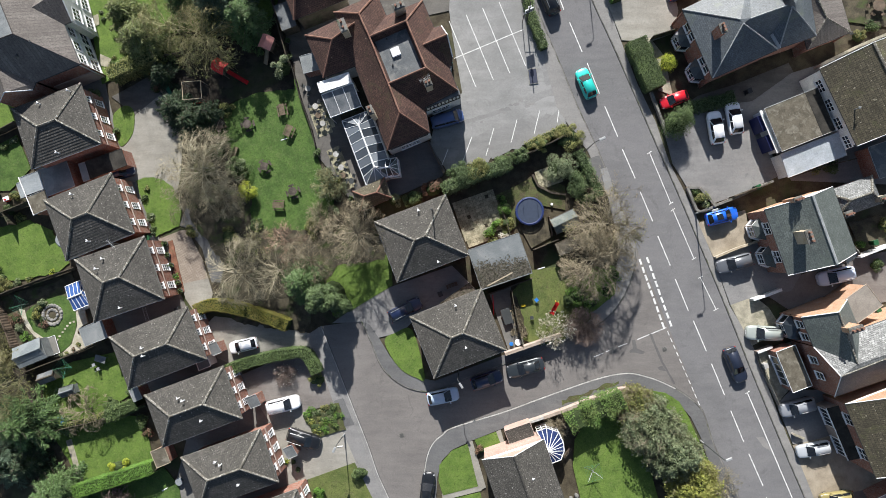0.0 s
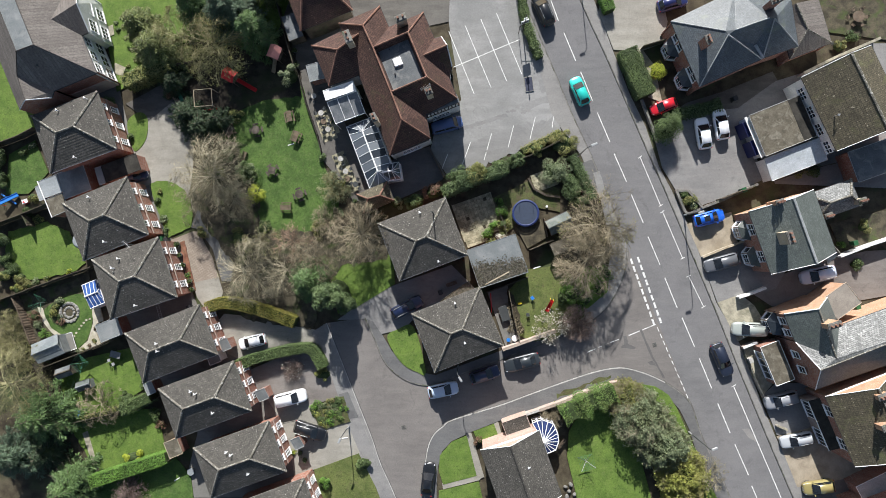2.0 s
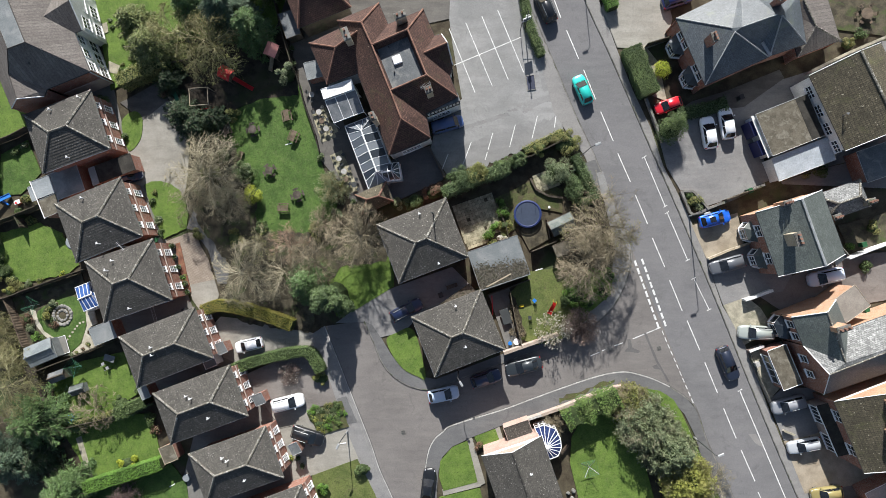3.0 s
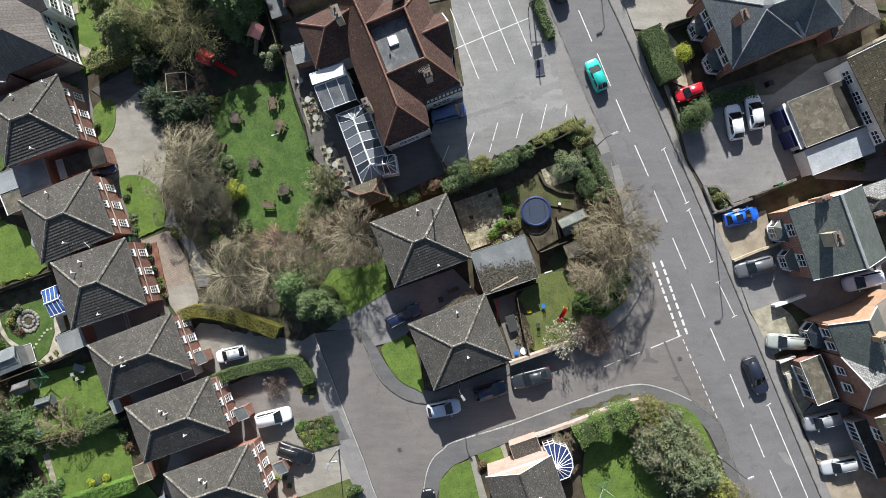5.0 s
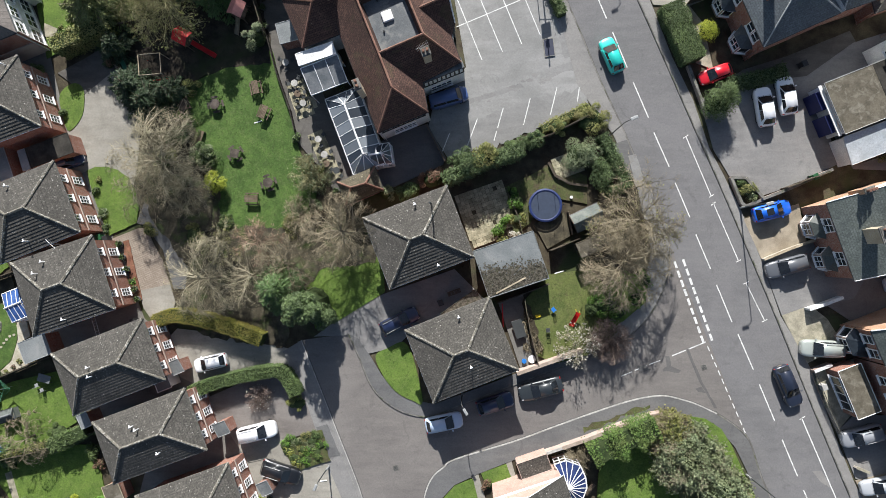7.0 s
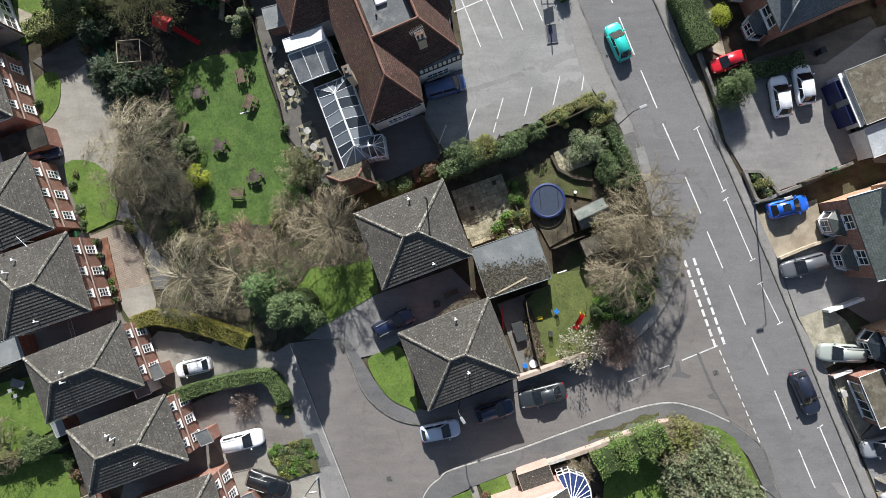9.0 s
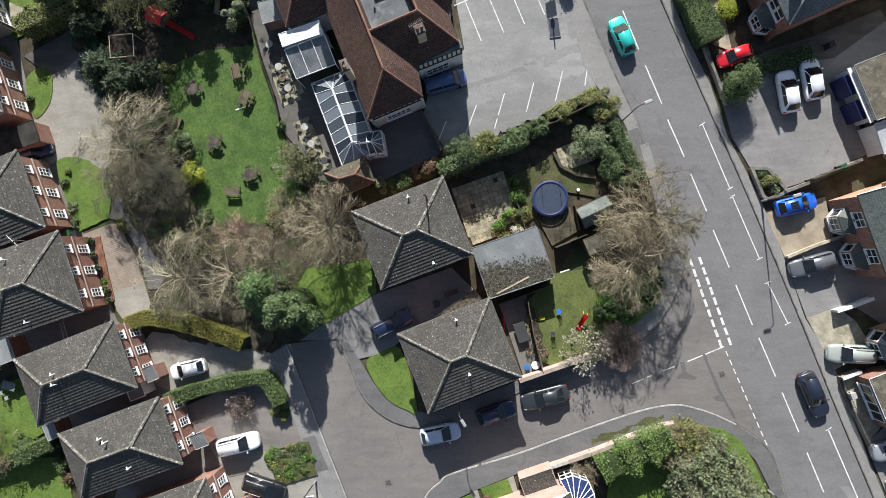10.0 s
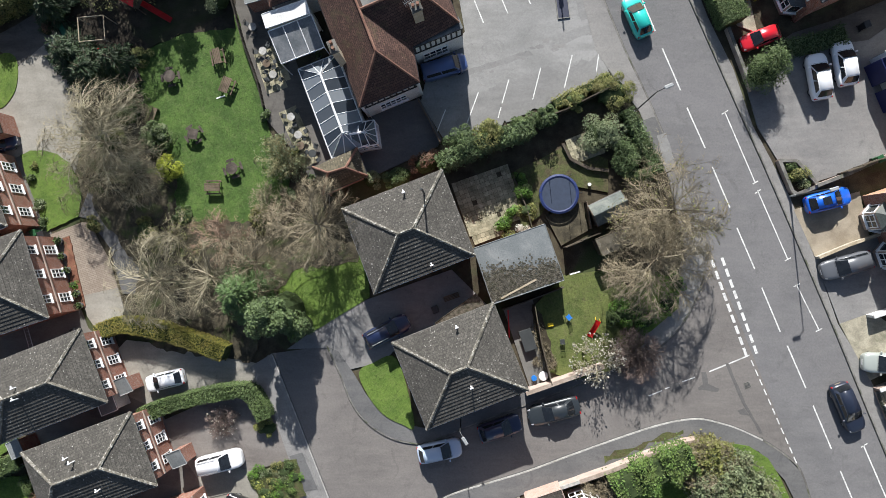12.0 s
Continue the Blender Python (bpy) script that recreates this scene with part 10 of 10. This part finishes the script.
rings = [[bm.verts.new((x, y * w, z + (0.12 if abs(y) > 0.9 else 0))) for y in (-1, -0.8, 0.8, 1)] for x, z, w in ((-0.9, 0.15, 0.3), (-0.5, 0.25, 0.26), (0.4, 0.75, 0.24), (0.8, 0.85, 0.26))]
for a_, b_ in zip(rings, rings[1:]):
    for i in range(3):
        bm.faces.new((a_[i], a_[i + 1], b_[i + 1], b_[i]))
bmesh.ops.solidify(bm, geom=bm.faces[:], thickness=0.03)
part("chute", bm, "red_plastic", sl)
for y in (-0.22, 0.22):
    bm = bmesh.new()
    rod(bm, (1.0, y, 0), (0.75, y, 0.85), 0.03, 0.03, 5)
    part("leg", bm, "yellow_plastic", sl)
for p_, r_, m_, lab in (((5.64, -11.36), 0.42, "white", "white round tub with a lid beside a wall"), ((4.77, -11.58), 0.26, "blue_plastic", "pale blue bucket beside a wall"), ((-55.58, -22.39), 0.55, "blue_plastic", "blue round paddling tub in a garden"), ((-39.11, -30.19), 0.5, "sheet", "pale round bowl on a path"), ((9.96, 6.45), 0.16, "white", "small white ball on the grass")):
    t_ = thing("tub", pose(*p_, 0.11), lab, "tub")
    bm = bmesh.new()
    rod(bm, (0, 0, 0), (0, 0, 0.4), r_ * 0.85, r_, 18)
    part("bowl", bm, m_, t_)
    bm = bmesh.new()
    rod(bm, (0, 0, 0.4), (0, 0, 0.44), r_ * 1.04, r_ * 0.98, 18)
    part("rim", bm, m_, t_)


def wheelie_bin(at, turn, material="black", label="dark wheeled bin"):
    t = thing("wheeled_bin", pose(*at, 0.11, 0, 0, turn), label, "bin", "wheeled bins")
    bm = bmesh.new()
    r = bmesh.ops.create_cone(bm, cap_ends=True, segments=4, radius1=0.33, radius2=0.4, depth=0.95)
    bmesh.ops.transform(bm, matrix=Matrix.Translation((0, 0, 0.52)) @ Matrix.Rotation(math.pi / 4, 4, "Z"), verts=r["verts"])
    part("body", bm, material, t)
    bm = bmesh.new()
    box(bm, (0.6, 0.66, 0.08), (0, 0, 1.0), bevel=0.025)
    part("lid", bm, material, t)
    for s in (-1, 1):
        bm = bmesh.new()
        rod(bm, (-0.25, s * 0.24, 0.1), (-0.25, s * 0.3, 0.1), 0.1, 0.1, 10)
        part("wheel", bm, "tyre", t)


M["green_bin"] = plain("green_bin_plastic", (0.02, 0.09, 0.035), 0.5)
for p_, a_, m_ in (((-43.29, 2.12), 20, "green_bin"), ((-42.51, 1.97), 20, "black"), ((34.62, 20.60), 20, "black"), ((35.70, 8.46), 25, "green_bin"), ((50.13, -6.93), 20, "green_bin"), ((49.84, 1.47), 15, "green_bin"), ((-4.39, -5.15), 20, "black"), ((36.45, -13.96), 20, "kerb"), ((36.65, 0.75), 20, "black"), ((-39.21, -7.40), 20, "black")):
    wheelie_bin(p_, a_, m_, "green wheeled bin by a house" if m_ == "green_bin" else "dark wheeled bin by a house")


# ---- street furniture ----
def street_lamp(at, turn, h=8.0, arm=1.0, label="dark steel street lamp beside the road"):
    t = thing("street_lamp", pose(*at, 0.1, 0, 0, turn), label, "street lamp", "street lamps")
    bm = bmesh.new()
    rod(bm, (0, 0, 0), (0, 0, 1.2), 0.1, 0.1, 10)
    part("base", bm, "grey_metal", t)
    bm = bmesh.new()
    rod(bm, (0, 0, 1.2), (0, 0, h - 0.3), 0.07, 0.045, 8)
    rod(bm, (0, 0, h - 0.32), (arm * 0.8, 0, h), 0.04, 0.035, 7)
    part("column", bm, "dark_metal", t)
    bm = bmesh.new()
    box(bm, (0.75, 0.3, 0.14), (arm, 0, h - 0.05), bevel=0.05)
    head = part("lantern", bm, "grey_metal", t)
    bm = bmesh.new()
    box(bm, (0.5, 0.22, 0.04), (arm, 0, h - 0.088), bevel=0.01)
    part("lens", bm, "headlamp", head)


street_lamp((28.21, 5.24), heading(1, -0.3) + 180, 8.0, 0.7)
street_lamp((13.98, 13.04), heading(1, -0.42), 8.0, 0.9)
street_lamp((28.75, -23.7), heading(1, -0.42), 7.6, 0.45)
street_lamp((14.24, 40.21), heading(-1, 0.42), 8.0, 0.7)
street_lamp((-2.03, -15.23), heading(0.5, 0.8), 5.5, 0.8, "short grey street lamp beside a house")
street_lamp((-17.04, -23.63), heading(-0.4, 0.9), 5.0, 0.5, "short pale street lamp beside a drive")

sign = thing("inn_sign", pose(*(6.80, 30.35), 0.1, 0, 0, heading(1, -0.4)), "tall inn sign with dark boards on a post", "sign")
bm = bmesh.new()
rod(bm, (0, 0, 0), (0, 0, 5.9), 0.08, 0.07, 8)
part("post", bm, "timber_black", sign)
for z, w, hh in ((2.9, 1.0, 0.9), (4.2, 0.35, 0.4)):
    bm = bmesh.new()
    box(bm, (w, 0.1, hh), (0, 0, z), bevel=0.02)
    b_ = part("board", bm, plain("dark_blue_board", (0.03, 0.04, 0.09), 0.4), sign)
    bm = lattice(bmesh.new(), bars(-w / 2 - 0.03, w / 2 + 0.03, 1, 0.06), bars(z - 0.03, z + hh + 0.03, 1, 0.06), 0.13)
    part("board_frame", bm, "white", b_)
    bm = bmesh.new()
    box(bm, (w * 0.7, 0.12, 0.12), (0, 0, z + hh * 0.6))
    part("writing_bar", bm, "render", b_)
hatch = thing("cellar_hatch", pose(*(7.60, 23.10), 0.12, 0, 0, heading(1, -0.12)), "dark blue cellar hatch with a pale rim", "hatch")
part("lid", box(bmesh.new(), (1.05, 1.9, 0.08), bevel=0.02), plain("dark_blue_hatch", (0.03, 0.035, 0.06), 0.5), hatch)
part("rim", lattice(bmesh.new(), bars(-0.58, 0.58, 1, 0.07), bars(-1.0, 1.0, 1, 0.07), 0.1), "grey_slab", hatch).matrix_basis = pose(0, 0, 0.06, -90)
arch = thing("sign_bracket", pose(*(6.21, 30.06), 0.1), "black iron sign bracket at the car park's edge", "sign")
bm = bmesh.new()
rod(bm, (0, 0, 0), (0, 0, 2.6), 0.05, 0.05, 6)
rod(bm, (0, 0, 2.4), (1.3, 0.8, 2.9), 0.04, 0.04, 6)
part("post", bm, "timber_black", arch)

# ladder, planks and pipes lying about
lad = thing("ladder", pose(*(-42.63, -7.77), 2.45, 0, 0, heading(0.3, 1)), "metal ladder lying on a low roof", "ladder")
for y in (-0.2, 0.2):
    bm = bmesh.new()
    rod(bm, (-1.0, y, 0.05), (1.0, y, 0.05), 0.025, 0.025, 5)
    part("stile", bm, "metal", lad)
for i in range(7):
    bm = bmesh.new()
    rod(bm, (-0.9 + 0.3 * i, -0.2, 0.05), (-0.9 + 0.3 * i, 0.2, 0.05), 0.015, 0.015, 5)
    part("rung", bm, "metal", lad)
for p_, z_, a_, ln_, m_, lab in (((3.29, -3.10), 2.72, heading(1, -0.5), 3.3, "pale_wood", "pale timber pole lying on a mossy roof"), ((8.64, -1.80), 0.14, heading(1, -0.3), 1.0, "white", "broken white board on the grass"),
                                 ((-25.20, 15.23), 0.14, heading(1, -0.3), 0.9, "white", "white plank lying on the lawn"), ((-41.22, -31.36), 0.14, heading(1, -0.6), 0.9, "white", "white plank on a lawn"), ((2.45, -6.58), 0.14, heading(0.05, 1), 2.6, "red_plastic", "red and white pole lying on a patio"),
                                 ((-17.62, -25.24), 0.14, heading(1, -0.15), 0.8, "white", "short white board on the drive"), ((-18.43, -22.32), 0.3, heading(0.2, 1), 1.2, "white", "white post lying in a bed")):
    t_ = thing("plank", pose(*p_, z_, 0, 0, a_), lab, "plank")
    bm = bmesh.new()
    box(bm, (ln_, 0.12, 0.05), bevel=0.01)
    part("board", bm, m_, t_)
st = thing("roof_aerial", pose(*(-44.51, 1.26), 5.6, 0, 0, heading(1, 0.9)), "television aerial above an estate house", "aerial")
aerial(st, (0, 0, 0), 0, 1.5)
st = thing("roof_pole", pose(*(-5.02, 5.35), 5.9), "thin dark pole above a tiled roof", "pole")
bm = bmesh.new()
rod(bm, (0, 0, 0), (0, 0, 2.4), 0.03, 0.03, 6)
part("pole", bm, "dark_metal", st)
bw = thing("bay_roof_dome", pose(*(-53.82, 1.86), 0.1), "half-round bay with a pale roof beside a house", "bay")
bm = bmesh.new()
disc(bm, 0.95, 0, 2.4, 20)
part("wall", bm, "render", bw)
bm = bmesh.new()
rod(bm, (0, 0, 2.4), (0, 0, 2.7), 1.05, 0.8, 20)
part("roof", bm, "sheet", bw)

# covered garden table in the narrow yard
gt = thing("garden_table", pose(*(4.18, -7.99), 0.1, 0, 0, 108), "dark covered garden table in a narrow yard", "table")
bm = bmesh.new()
box(bm, (2.0, 1.15, 0.05), (0, 0, 0.68), bevel=0.015)
part("tabletop", bm, "dark_metal", gt)
for x in (-0.92, 0.92):
    for y in (-0.5, 0.5):
        bm = bmesh.new()
        rod(bm, (x, y, 0), (x, y, 0.68), 0.03, 0.03, 6)
        part("leg", bm, "dark_metal", gt)
slide_ = thing("garden_slide", pose(*(-65.50, 7.84), 0.1, 0, 0, heading(1, -0.6)), "bright blue plastic slide in a back garden", "slide")
bm = bmesh.new()
box(bm, (2.6, 0.55, 0.05), (0, 0, 0.55), Matrix.Rotation(0.28, 4, "Y"), bevel=0.02)
for y in (-0.27, 0.27):
    box(bm, (2.6, 0.05, 0.16), (0, y, 0.55), Matrix.Rotation(0.28, 4, "Y"))
part("chute", bm, "blue_plastic", slide_)
bm = bmesh.new()
for y in (-0.3, 0.3):
    rod(bm, (-1.25, y, 0), (-1.2, y, 1.1), 0.04, 0.04, 6)
part("ladder", bm, "red_plastic", slide_)
toy_ = thing("toy_house", pose(*(-63.17, 7.46), 0.1, 0, 0, 20), "small faded red toy box in a back garden", "toy box")
bm = bmesh.new()
box(bm, (0.8, 0.55, 0.5), (0, 0, 0), bevel=0.05)
part("body", bm, plain("faded_red_plastic", (0.5, 0.15, 0.1), 0.6), toy_)
bm = bmesh.new()
box(bm, (0.86, 0.6, 0.07), (0, 0, 0.5), bevel=0.03)
part("lid", bm, "white", toy_)

long_plank = thing("plank", pose(*(3.20, -3.14), 2.795, 0, 0, heading(61, -33)), "long pale plank lying on a garage roof", "plank")
bm = bmesh.new()
box(bm, (3.6, 0.16, 0.05), (0, 0, 0), bevel=0.008)
part("board", bm, "pale_wood", long_plank)
